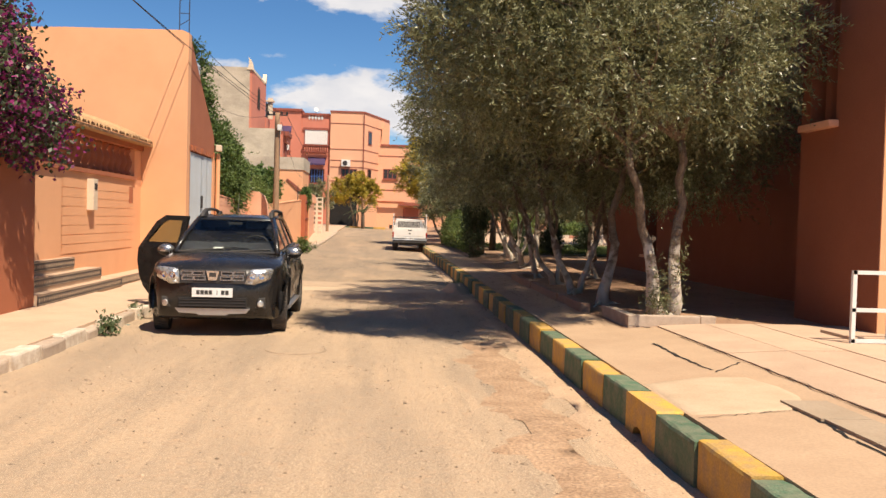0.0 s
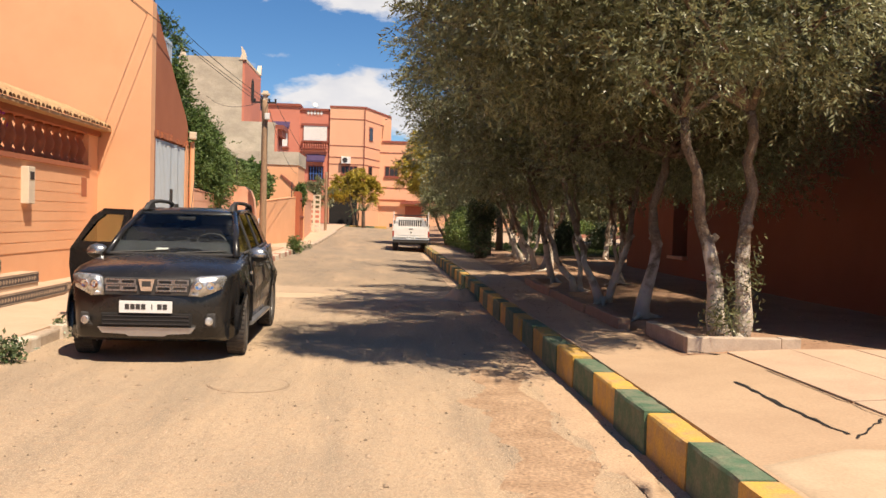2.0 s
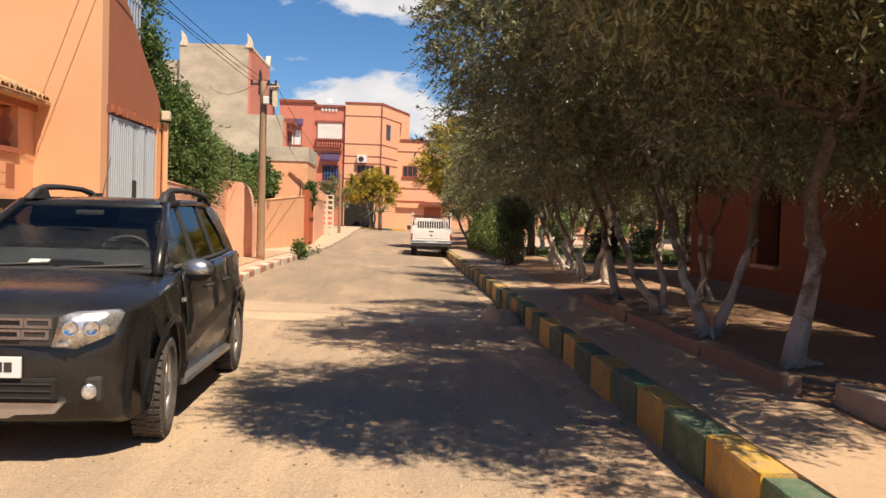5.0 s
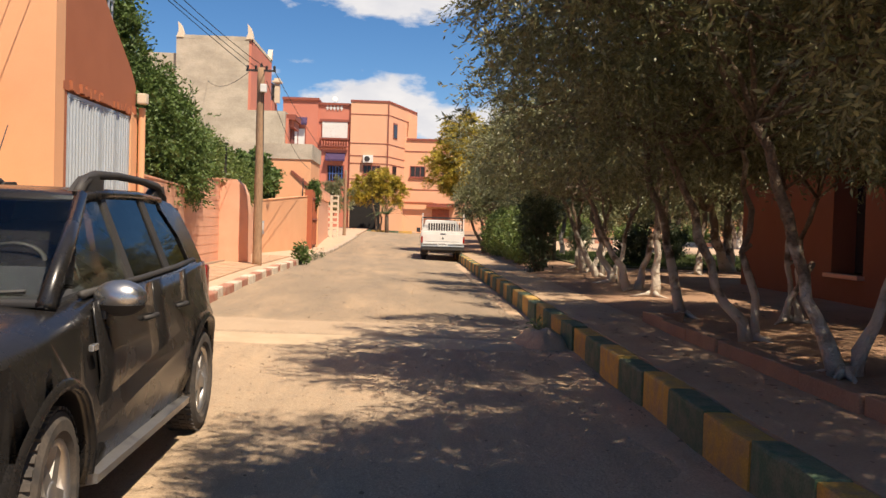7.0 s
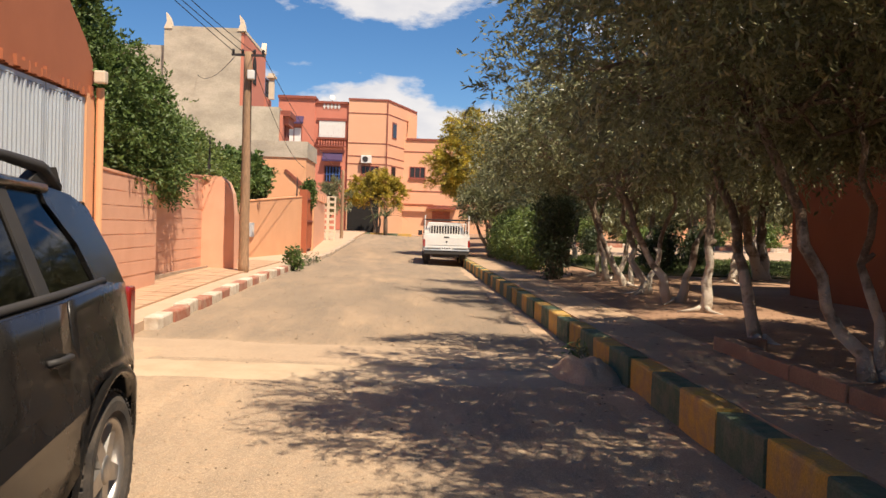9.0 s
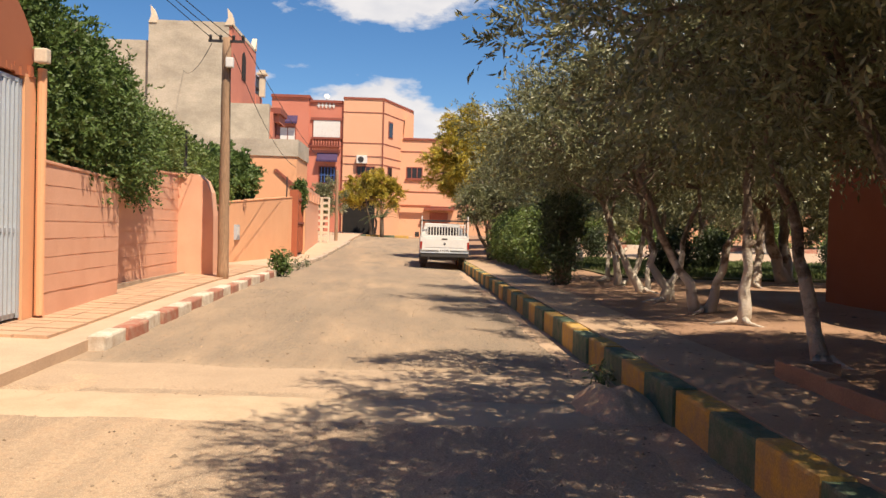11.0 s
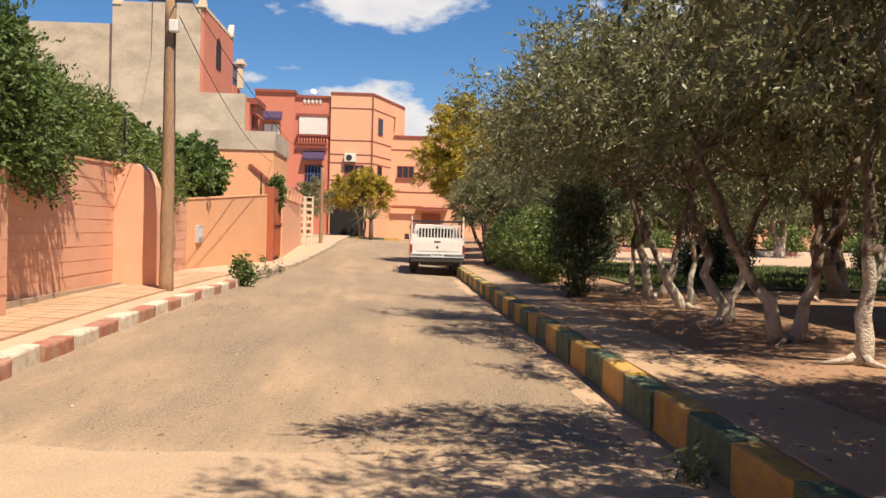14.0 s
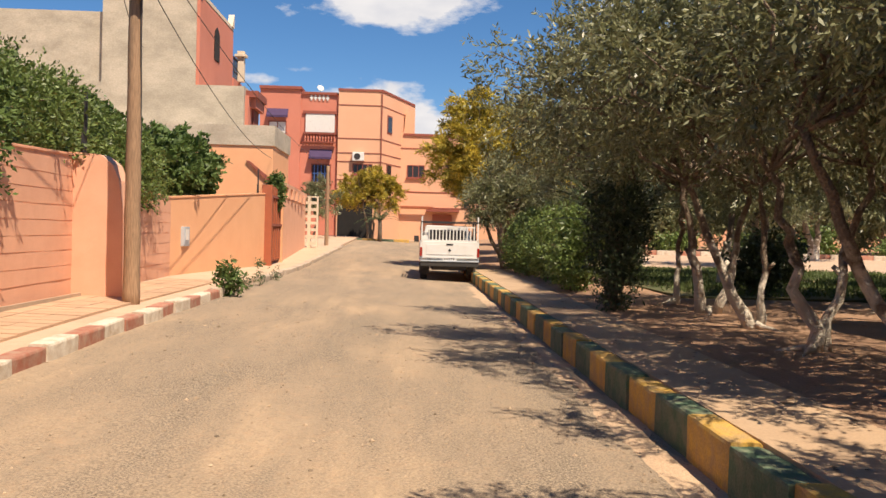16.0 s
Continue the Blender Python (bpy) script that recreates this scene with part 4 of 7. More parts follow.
def steps():
    s = thing("steps", "porch steps with black and cream patterned tile risers", "steps")
    for k, (x, y1, z) in enumerate(((-4.83, 17.2, 0.35), (-4.98, 16.4, 0.575), (-5.13, 15.4, 0.80))):
        st = part("step", cbox(-5.26, x, 12.98, y1, 0.1, z), CONCRETE, s)
        z0 = z - 0.165
        ris = part("riser_tile", cbox(x, x + 0.008, 12.98, y1, z0, z - 0.012), ZELLIJ_DARK, st)
        n = int((y1 - 13) / 0.1)
        pat = bmesh.new()
        for i in range(n):
            y = 13.0 + 0.1 * i
            box(pat, x + 0.008, x + 0.012, y + 0.022, y + 0.044, z0 + 0.045, z - 0.058)
            box(pat, x + 0.008, x + 0.012, y + 0.066, y + 0.078, z0 + 0.06, z - 0.072)
        box(pat, x + 0.008, x + 0.012, 12.98, y1, z - 0.03, z - 0.018)
        box(pat, x + 0.008, x + 0.012, 12.98, y1, z0 + 0.008, z0 + 0.018)
        part("riser_pattern", pat, ZELLIJ_LIGHT, ris)
    # low tiled plinth that runs on to the gate
    part("plinth", cbox(-5.26, -4.9, 17.2, 20.0, 0.1, 0.34), CONCRETE, s)
    pt = part("plinth_tile", cbox(-4.9, -4.892, 17.2, 20.0, 0.19, 0.33), ZELLIJ_DARK, s)
    pat = bmesh.new()
    for i in range(27):
        y = 17.23 + 0.1 * i
        box(pat, -4.892, -4.888, y + 0.02, y + 0.045, 0.21, 0.30)
        box(pat, -4.892, -4.888, y + 0.06, y + 0.08, 0.21, 0.30)
    box(pat, -4.892, -4.888, 17.2, 20.0, 0.312, 0.322)
    part("riser_pattern", pat, ZELLIJ_LIGHT, pt)
    return s


steps()
ic = thing("mailbox", "cream wall box with a small grille on the porch wall", "mailbox")
part("case", cbox(-5.25, -5.12, 16.35, 16.6, 1.62, 2.2, 0.012), CREAM, ic)
part("grille", cbox(-5.125, -5.113, 16.4, 16.55, 2.0, 2.12), IRON, ic)


def right_building():
    h = thing("building", "tall terracotta public building with narrow recessed windows", "building")
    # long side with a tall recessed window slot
    # street side and wing take the stucco darkened for tree and self shade
    part("wall", cbox(7.3, 20, 11.75, 22.3, 0.2, 5.8), STUCCO_SHADED, h)
    part("wall", cbox(7.3, 20, 23.35, 27.4, 0.2, 5.8), STUCCO_SHADED, h)
    part("wall", cbox(7.3, 20, 22.3, 23.35, 0.2, 0.85), STUCCO_SHADED, h)
    part("wall", cbox(7.3, 20, 22.3, 23.35, 4.6, 5.8), STUCCO_SHADED, h)
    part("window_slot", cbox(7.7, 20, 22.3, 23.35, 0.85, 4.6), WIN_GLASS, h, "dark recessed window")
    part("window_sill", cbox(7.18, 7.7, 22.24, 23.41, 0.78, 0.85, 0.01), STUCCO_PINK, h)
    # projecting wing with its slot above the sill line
    part("wing", cbox(6.03, 20, 9.67, 11.748, 0.2, 3.05), STUCCO_SHADED, h)
    part("wing", cbox(6.03, 20, 9.67, 10.8, 3.05, 8.0), STUCCO_SHADED, h)
    part("wing", cbox(6.03, 20, 11.5, 11.748, 3.05, 8.0), STUCCO_SHADED, h)
    part("wing", cbox(6.3, 20, 10.8, 11.5, 3.05, 8.0), STUCCO_SHADED, h)
    part("mullion", cbox(6.1, 6.3, 11.08, 11.22, 3.05, 8.0), STUCCO_SHADED, h)
    part("window_sill", cbox(5.9, 6.05, 10.72, 11.6, 2.96, 3.05, 0.01), STUCCO_PINK, h)
    # sunlit face as a thin sheet of lighter stucco over the darkened wing
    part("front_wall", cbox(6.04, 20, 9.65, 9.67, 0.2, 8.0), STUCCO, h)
    bm = bmesh.new()
    tube(bm, [(7.24, 11.82, 0.3), (7.24, 11.82, 1.55)], 0.05, 8)
    part("downpipe", bm, KERB_GREY, h)
    return h


right_building()


# ---- trees and plants ----
def leaf_cloud(centres, spread, per, length, width, seed, droop=0.0, mats=(OLIVE,), mix=0.0, twig=0.0):
    """Many small pointed leaves round the given centres: a mesh of diamond blades."""
    rng = np.random.default_rng(seed)
    c = np.repeat(np.asarray(centres, dtype=float), per, axis=0)
    n = len(c)
    pos = c + rng.normal(0, 1, (n, 3)) * np.asarray(spread)
    d = rng.normal(0, 1, (n, 3))
    d[:, 2] -= droop
    d /= np.linalg.norm(d, axis=1)[:, None]
    side = np.cross(d, rng.normal(0, 1, (n, 3)))
    side /= np.linalg.norm(side, axis=1)[:, None]
    ln = length * rng.uniform(0.6, 1.3, (n, 1))
    wd = width * rng.uniform(0.7, 1.3, (n, 1))
    nrm = np.cross(d, side)
    bend = nrm * ln * rng.uniform(-0.15, 0.15, (n, 1))
    v = np.stack([pos, pos + d * ln * 0.5 + side * wd * 0.5 + bend, pos + d * ln, pos + d * ln * 0.5 - side * wd * 0.5 + bend], axis=1).reshape(-1, 3)
    me = bpy.data.meshes.new("leaves")
    me.vertices.add(len(v))
    me.vertices.foreach_set("co", v.ravel())
    me.loops.add(n * 4)
    me.loops.foreach_set("vertex_index", np.arange(n * 4, dtype=np.int32))
    me.polygons.add(n)
    me.polygons.foreach_set("loop_start", np.arange(0, n * 4, 4, dtype=np.int32))
    for m in mats:
        me.materials.append(m)
    if len(mats) > 1:
        me.polygons.foreach_set("material_index", (rng.uniform(0, 1, n) < mix).astype(np.int32))
    me.update(calc_edges=True)
    return me


def spray_leaves(clumps, normals, sprays, per, twig, length, width, seed, mats=(OLIVE,), droop=0.25, spread=0.08):
    """Leafy twigs fanning out of each clump: paired narrow leaves along every twig."""
    rng = np.random.default_rng(seed)
    c, nr = np.repeat(clumps, sprays, axis=0), np.repeat(normals, sprays, axis=0)
    c = c + rng.normal(0, spread, c.shape)
    d = nr * 0.9 + rng.normal(0, 0.62, c.shape)
    d[:, 2] -= droop * rng.uniform(0, 1.4, len(d)) - 0.18
    d /= np.linalg.norm(d, axis=1)[:, None]
    tl = twig * rng.uniform(0.55, 1.35, (len(d), 1))
    n = len(d) * per
    step = np.tile((np.arange(per) + 0.5) / per, len(d))[:, None]
    o, ax, tl = np.repeat(c, per, axis=0), np.repeat(d, per, axis=0), np.repeat(tl, per, axis=0)
    pos = o + ax * tl * step
    pos[:, 2] -= (0.25 * tl * step ** 2)[:, 0]
    out = np.cross(ax, rng.normal(0, 1, (n, 3)))
    out /= np.linalg.norm(out, axis=1)[:, None]
    ld = ax * 0.75 + out * rng.uniform(0.4, 1.0, (n, 1))
    ld /= np.linalg.norm(ld, axis=1)[:, None]
    side = np.cross(ld, rng.normal(0, 1, (n, 3)))
    side /= np.linalg.norm(side, axis=1)[:, None]
    ln, wd = length * rng.uniform(0.65, 1.25, (n, 1)), width * rng.uniform(0.7, 1.25, (n, 1))
    bend = np.cross(ld, side) * ln * rng.uniform(-0.15, 0.15, (n, 1))
    v = np.stack([pos, pos + ld * ln * 0.45 + side * wd * 0.5 + bend, pos + ld * ln, pos + ld * ln * 0.45 - side * wd * 0.5 + bend], axis=1).reshape(-1, 3)
    me = bpy.data.meshes.new("leaves")
    me.vertices.add(len(v))
    me.vertices.foreach_set("co", v.ravel())
    me.loops.add(n * 4)
    me.loops.foreach_set("vertex_index", np.arange(n * 4, dtype=np.int32))
    me.polygons.add(n)
    me.polygons.foreach_set("loop_start", np.arange(0, n * 4, 4, dtype=np.int32))
    for m in mats:
        me.materials.append(m)
    me.update(calc_edges=True)
    return me


def clump_places(rng, blobs, count, hollow=0.6):
    """Places for leafy clumps and the way each looks out, over the skins of overlapping lumps."""
    area = np.array([(b[3] * b[4] + b[4] * b[5] + b[3] * b[5]) for b in blobs])
    pick = rng.choice(len(blobs), count, p=area / area.sum())
    b = np.array(blobs)[pick]
    d = rng.normal(0, 1, (count, 3))
    d /= np.linalg.norm(d, axis=1)[:, None]
    r = hollow + (1 - hollow) * rng.uniform(0, 1, (count, 1)) ** 0.5
    r *= 1 + 0.09 * rng.normal(size=(count, 1))
    return b[:, :3] + b[:, 3:] * d * r, d


def crown_centres(rng, blobs, count, hollow=0.55):
    """Twig centres, mostly in the outer shell of several overlapping ellipsoids."""
    out = []
    vol = np.array([b[3] * b[4] * b[5] for b in blobs])
    pick = rng.choice(len(blobs), count, p=vol / vol.sum())
    for k in pick:
        x, y, z, a, b, c = blobs[k]
        d = rng.normal(0, 1, 3)
        d /= np.linalg.norm(d)
        r = hollow + (1 - hollow) * rng.uniform(0, 1) ** 0.7
        r *= 1 + 0.12 * rng.normal()
        out.append((x + a * d[0] * r, y + b * d[1] * r, z + c * d[2] * r))
    return np.array(out)


def limb_path(rng, a, b, n, wob):
    a, b = np.array(a, float), np.array(b, float)
    pts = []
    off = np.zeros(3)
    for i in range(n + 1):
        t = i / n
        if 0 < i < n:
            off = off * 0.5 + rng.normal(0, wob, 3)
        else:
            off = np.zeros(3)
        pts.append(tuple(a + (b - a) * t + off))
    return pts


def olive_tree(x, y, base, seed, feet=None, reach=(-2.3, 2.2), depth=2.0, low=2.0, top=5.4, leaves=26000, limed=True, label="", girth=0.085, leaf=OLIVE, leaf_len=0.085, leaf_w=0.026, high=0.0, stems=2, lean=0.55, twig=0.3):
    """Stems from the foot to their heads, limbs on to the lumps of a domed crown, leafy sprays over the lumps."""
    rng = np.random.default_rng(seed)
    t = thing("olive_tree", label or "grey-green olive tree with several leaning stems", "tree", "olive trees in the planting strip", at=(x, y, base))
    if not feet:
        feet = []
        for k in range(stems):
            a = 2 * math.pi * k / stems + rng.uniform(0, 1.2)
            q = 0.14 * (stems > 1)
            feet.append(((q * math.cos(a), q * math.sin(a)), (lean * math.cos(a) * rng.uniform(0.6, 1.5) - 0.2, 0.7 * lean * math.sin(a), low + rng.uniform(-0.1, 0.4)), 1.0))
    wood = bmesh.new()
    heads = []
    for (fx, fy), head, thick in feet:
        p = limb_path(rng, (fx, fy, -0.08), head, 9, 0.035)
        g = girth * thick
        rad = [g * (1.3 if i == 0 else 1.1 if i == 1 else 1.0) * (1 - 0.05 * i) * rng.uniform(0.88, 1.13) for i in range(10)]
        tube(wood, p, rad, 10)
        heads.append((p[-1], rad[-1]))
        # a stub where a limb was sawn off
        b = p[4]
        a = rng.uniform(0, 6.28)
        tube(wood, [b, (b[0] + 0.1 * math.cos(a), b[1] + 0.1 * math.sin(a), b[2] + 0.09)], [g * 0.6, g * 0.42], 7)
    l, r = reach
    cx, rx = (l + r) / 2, (r - l) / 2
    blobs = []
    for k in range(8):
        a = 2 * math.pi * (k + rng.uniform(-0.25, 0.25)) / 8
        blobs.append((cx + 0.64 * rx * math.cos(a), 0.6 * depth * math.sin(a), low + (top - low) * rng.uniform(0.24, 0.46) + (0.35 * high if math.cos(a) < -0.3 else 0), rng.uniform(0.30, 0.42) * rx, rng.uniform(0.42, 0.55) * depth, rng.uniform(0.22, 0.30) * (top - low)))
    for k in range(5):
        a = 2 * math.pi * (k + rng.uniform(-0.3, 0.3)) / 5
        blobs.append((cx + 0.36 * rx * math.cos(a) - 0.3 * high * (k % 2), 0.34 * depth * math.sin(a), low + (top - low) * rng.uniform(0.62, 0.80), rng.uniform(0.28, 0.4) * rx, rng.uniform(0.38, 0.5) * depth, rng.uniform(0.18, 0.24) * (top - low)))
    if high:
        blobs += [(l + 0.34 * rx, 0.1 * depth, top - 0.22 * (top - low), 0.3 * rx, 0.5 * depth, 0.2 * (top - low)), (l + 0.28 * rx, -0.2 * depth, low + 0.5 * (top - low), 0.28 * rx, 0.5 * depth, 0.24 * (top - low))]
    for k, b in enumerate(blobs):
        h, g = heads[k % len(heads)]
        p = limb_path(rng, h, (b[0], b[1], b[2]), 6, 0.09)
        tube(wood, p, [g * (0.78 - 0.1 * i) for i in range(7)], 6)
        for q in range(5):
            d = rng.normal(0, 1, 3)
            d /= np.linalg.norm(d)
            e = (b[0] + d[0] * b[3] * 0.9, b[1] + d[1] * b[4] * 0.9, b[2] + d[2] * b[5] * 0.9)
            tube(wood, limb_path(rng, p[3 + q % 3], e, 4, 0.05), [0.028, 0.022, 0.016, 0.010, 0.005], 5)
    # surface roots
    for k in range(3):
        a = rng.uniform(0, 6.28)
        pts = [(0.06 * math.cos(a), 0.06 * math.sin(a), 0.03)]
        for i in range(1, 6):
            a += rng.uniform(-0.45, 0.45)
            q = pts[-1]
            pts.append((q[0] + 0.07 * math.cos(a), q[1] + 0.07 * math.sin(a), 0.012 - 0.012 * i))
        tube(wood, pts, [0.05, 0.036, 0.027, 0.02, 0.014, 0.008], 6)
    part("trunk", wood, LIMED if limed else BARK, t, "patchily limewashed bark" if limed else "", True)
    per, sprays = 10, 10
    c, nr = clump_places(rng, blobs, int(leaves * 1.35) // (per * sprays), 0.5)
    c[:, 2] = np.maximum(c[:, 2], low - 0.1 + 0.18 * np.sin(c[:, 0] * 3 + seed) + 0.12 * np.sin(c[:, 1] * 4))
    ob = new("crown", spray_leaves(c, nr, sprays, per, twig, leaf_len, leaf_w, seed, (leaf,), 0.25, 0.1))
    ob.parent = t
    return t


ROW_LABEL = "olive tree with limewashed leaning stems"
TREES = (
    # x, y, stems as (foot, head, thickness), reach left, reach right, half depth, leaves, top, high
    (4.03, 11.3, (((-0.08, 0.0), (-0.55, 0.1, 2.3), 1.1), ((0.11, 0.05), (0.2, 0.2, 2.4), 1.1)), -3.45, 1.75, 1.95, 135000, 6.3, 1.0),
    (3.75, 13.65, (((0.0, 0.0), (0.3, 0.1, 2.1), 1.0),), -2.5, 3.3, 1.0, 62000, 6.0, 0.0),
    (3.75, 15.65, (((-0.05, 0.0), (-0.75, 0.2, 2.0), 1.0), ((0.07, 0.0), (0.55, -0.1, 2.1), 0.9)), -3.2, 3.3, 1.7, 86000, 6.0, 1.0),
    (3.8, 17.8, (((-0.04, 0.0), (-0.95, 0.2, 2.05), 1.0), ((0.06, 0.0), (-0.05, 0.3, 2.0), 0.7)), -2.95, 3.3, 1.5, 64000, 5.5, 0.4),
    (4.9, 19.4, (((-0.1, 0.0), (0.25, -0.1, 1.5), 0.75), ((0.16, 0.0), (-0.1, 0.1, 1.6), 0.65)), -1.6, 2.2, 1.5, 40000, 4.9, 0.0),
    (3.8, 20.15, (((0.0, 0.0), (-0.5, 0.1, 2.2), 1.05),), -2.9, 1.5, 1.1, 20000, 4.9, 0.0),
    (4.3, 23.3, (((0.0, 0.0), (0.03, 0.0, 2.2), 1.15),), -1.9, 2.3, 1.0, 18000, 4.9, 0.0),
    (4.32, 24.85, (((-0.08, 0.0), (-0.95, 0.1, 1.9), 1.1), ((0.08, 0.0), (0.65, -0.1, 1.9), 1.05)), -1.8, 2.4, 0.9, 16000, 4.9, 0.0),
    (4.35, 26.65, (((-0.06, 0.0), (-0.55, 0.0, 1.7), 1.05), ((0.06, 0.0), (0.5, 0.1, 1.8), 0.9)), -2.9, 2.3, 1.1, 22000, 4.7, 0.0),
    (4.5, 28.75, (((0.0, 0.0), (-0.85, 0.0, 1.7), 1.1), ((0.1, 0.0), (0.1, 0.1, 1.7), 0.8)), -3.3, 2.2, 1.2, 24000, 4.8, 0.0),
    (4.68, 30.85, (((-0.1, 0.0), (-0.4, 0.0, 1.8), 1.2), ((0.12, 0.0), (0.55, 0.0, 1.7), 1.0)), -2.2, 2.0, 0.9, 14000, 4.7, 0.0),
    (4.74, 32.6, (((0.0, 0.0), (0.12, 0.0, 1.8), 0.8),), -3.2, 1.9, 1.2, 18000, 4.7, 0.0),
)
for k, (x, y, feet, l, r, dep, n, top, high) in enumerate(TREES):
    base = right_z(x, y)
    olive_tree(x, y, base, 100 + k, feet, (l, r), dep, 2.0 if k == 0 else 1.55 if k == 4 else 1.6 if k in (2, 3) else 1.85, top - base, n, girth=0.082 if k < 2 else 0.064, high=high, leaf_len=0.072 if k < 4 else 0.085, leaf_w=0.020 if k < 4 else 0.026, twig=0.26 if k < 4 else 0.3,
               label="olive tree with two pale leaning stems in a kerbed bed" if k == 0 else "dry low olive tree against the building wall" if k == 4 else ROW_LABEL)
for k, (x, y, g) in enumerate(((7.6, 31.2, 0.1), (9.2, 33.3, 0.16), (7.2, 37.5, 0.1), (11.0, 31.0, 0.1), (12.0, 37.0, 0.12), (14.5, 33.0, 0.1), (9.8, 41.5, 0.1), (15.5, 40.0, 0.12), (6.0, 42.5, 0.1), (19.0, 36.5, 0.1), (12.3, 48.8, 0.17), (17.8, 56.0, 0.17))):
    olive_tree(x, y, right_z(x, y), 200 + k, None, (-2.4, 2.4), 2.1, 1.7, 4.9, 12000, leaf_len=0.16, leaf_w=0.042, twig=0.42, girth=g, stems=1 + k % 2, label="olive tree in the park with a limewashed trunk")


def shrub(name, x, y, z, blobs, leaves, mat, label, category, leaf_len=0.07, leaf_w=0.03, stems=6, seed=1, hollow=0.55, per=10, spread=0.07, mats=None, mix=0.0, wood=True):
    rng = np.random.default_rng(seed)
    t = thing(name, label, category, at=(x, y, z))
    if wood:
        for k in range(stems):
            bm = bmesh.new()
            b = blobs[k % len(blobs)]
            p = limb_path(rng, (b[0] * 0.5 + rng.uniform(-0.1, 0.1), b[1] * 0.5 + rng.uniform(-0.1, 0.1), -0.05), (b[0] + rng.uniform(-0.3, 0.3) * b[3], b[1] + rng.uniform(-0.3, 0.3) * b[4], b[2] + b[5] * 0.4), 5, 0.03)
            tube(bm, p, [0.035, 0.03, 0.025, 0.02, 0.014, 0.008], 5)
            part("stem", bm, BARK, t, "", True)
    ob = new("foliage", leaf_cloud(crown_centres(rng, blobs, leaves // per, hollow), (spread,) * 3, per, leaf_len, leaf_w, seed, 0.0, mats or (mat,), mix))
    ob.parent = t
    return t


pz = right_z(3.4, 31.55)
shrub("bush", 3.48, 31.55, pz, [(0, 0, 0.45, 0.36, 0.36, 0.5), (0.05, 0.05, 1.0, 0.48, 0.45, 0.5), (0.0, 0, 1.5, 0.52, 0.5, 0.45)], 6500, SHADE_LEAF, "dark dense upright bush beside the footway", "bush", 0.09, 0.03, 10, 31)
for k in range(5):
    y = 36.2 + 2.1 * k
    shrub("hedge_shrub", 3.75 + 0.1 * math.sin(k), y, right_z(3.6, y), [(0, 0, 0.75, 0.5, 0.9, 0.75), (0.1, 0.3, 1.35, 0.4, 0.6, 0.5), (-0.2, -0.5, 0.5, 0.4, 0.5, 0.45), (0.2, -0.5, 1.2, 0.35, 0.5, 0.5)], 7000, HEDGE, "leafy green hedge shrub along the footway", "hedge", 0.1, 0.045, 6, 40 + k)


def palm(x, y, z, seed, fronds=16, length=1.9, up=0.9, trunk=0.5):
    rng = np.random.default_rng(seed)
    t = thing("palm", "young palm with arching grey-green fronds", "palm", at=(x, y, z))
    bm = bmesh.new()
    tube(bm, [(0, 0, -0.05), (0.02, 0, trunk * 0.5), (0, 0, trunk)], [0.16, 0.14, 0.12], 9)
    part("trunk", bm, BARK, t, "", True)
    for k in range(fronds):
        a = 2.399 * k
        rise = rng.uniform(0.3, 1.1)
        bm = bmesh.new()
        pts = []
        for i in range(9):
            s = i / 8
            r = length * s * math.cos(rise) * (1 - 0.1 * s)
            pts.append(Vector((r * math.cos(a), r * math.sin(a), trunk + length * s * math.sin(rise) * up - 0.55 * length * s * s * (1.2 - rise * 0.6))))
        tube(bm, pts, [0.014 * (1 - 0.1 * i) for i in range(9)], 4)
        sd = Vector((-math.sin(a), math.cos(a), 0))
        for i in range(1, 9):
            for j in range(3):
                q = pts[i - 1].lerp(pts[i], j / 3)
                dirn = (pts[i] - pts[i - 1]).normalized()
                for sg in (-1, 1):
                    tip = q + (sd * sg * 0.8 + dirn * 0.6 + Vector((0, 0, -0.1))).normalized() * (0.34 - 0.018 * i)
                    bm.faces.new([bm.verts.new(q + dirn * 0.014), bm.verts.new(tip), bm.verts.new(q - dirn * 0.014)])
        part("frond", bm, WEED, t)
    return t


palm(3.95, 33.7, right_z(3.95, 33.7), 1, 24, 2.4, 1.3, 1.2)
palm(5.0, 38.6, right_z(5.0, 38.6), 2, 20, 2.5, 1.2, 1.4)
palm(-1.6, 75.3, 0.6, 3, 22, 2.0, 1.1, 1.5)

# mimosa trees, yellow with flower
olive_tree(3.8, 50.5, right_z(3.8, 50.5), 301, None, (-2.9, 2.4), 2.2, 2.4, 6.0, 34000, leaf=MIMOSA, leaf_len=0.2, leaf_w=0.05, limed=False, label="tall feathery mimosa tree with yellow blossom")
olive_tree(4.6, 56.5, right_z(4.6, 56.5), 302, None, (-2.5, 2.4), 2.2, 2.4, 6.0, 16000, leaf=MIMOSA, leaf_len=0.2, leaf_w=0.05, limed=False, label="tall feathery mimosa tree with yellow blossom")
olive_tree(3.6, 46.5, right_z(3.6, 46.5), 303, None, (-1.7, 1.8), 1.6, 1.5, 3.6, 12000, leaf_len=0.16, leaf_w=0.035, limed=False, label="low bushy olive tree behind the parked truck")
olive_tree(-2.3, 76.9, 0.86, 304, None, (-2.2, 2.2), 1.2, 2.2, 4.7, 9000, leaf=MIMOSA, leaf_len=0.25, leaf_w=0.07, limed=False, lean=0.5, label="small yellow-green mimosa before the corner house", girth=0.1)
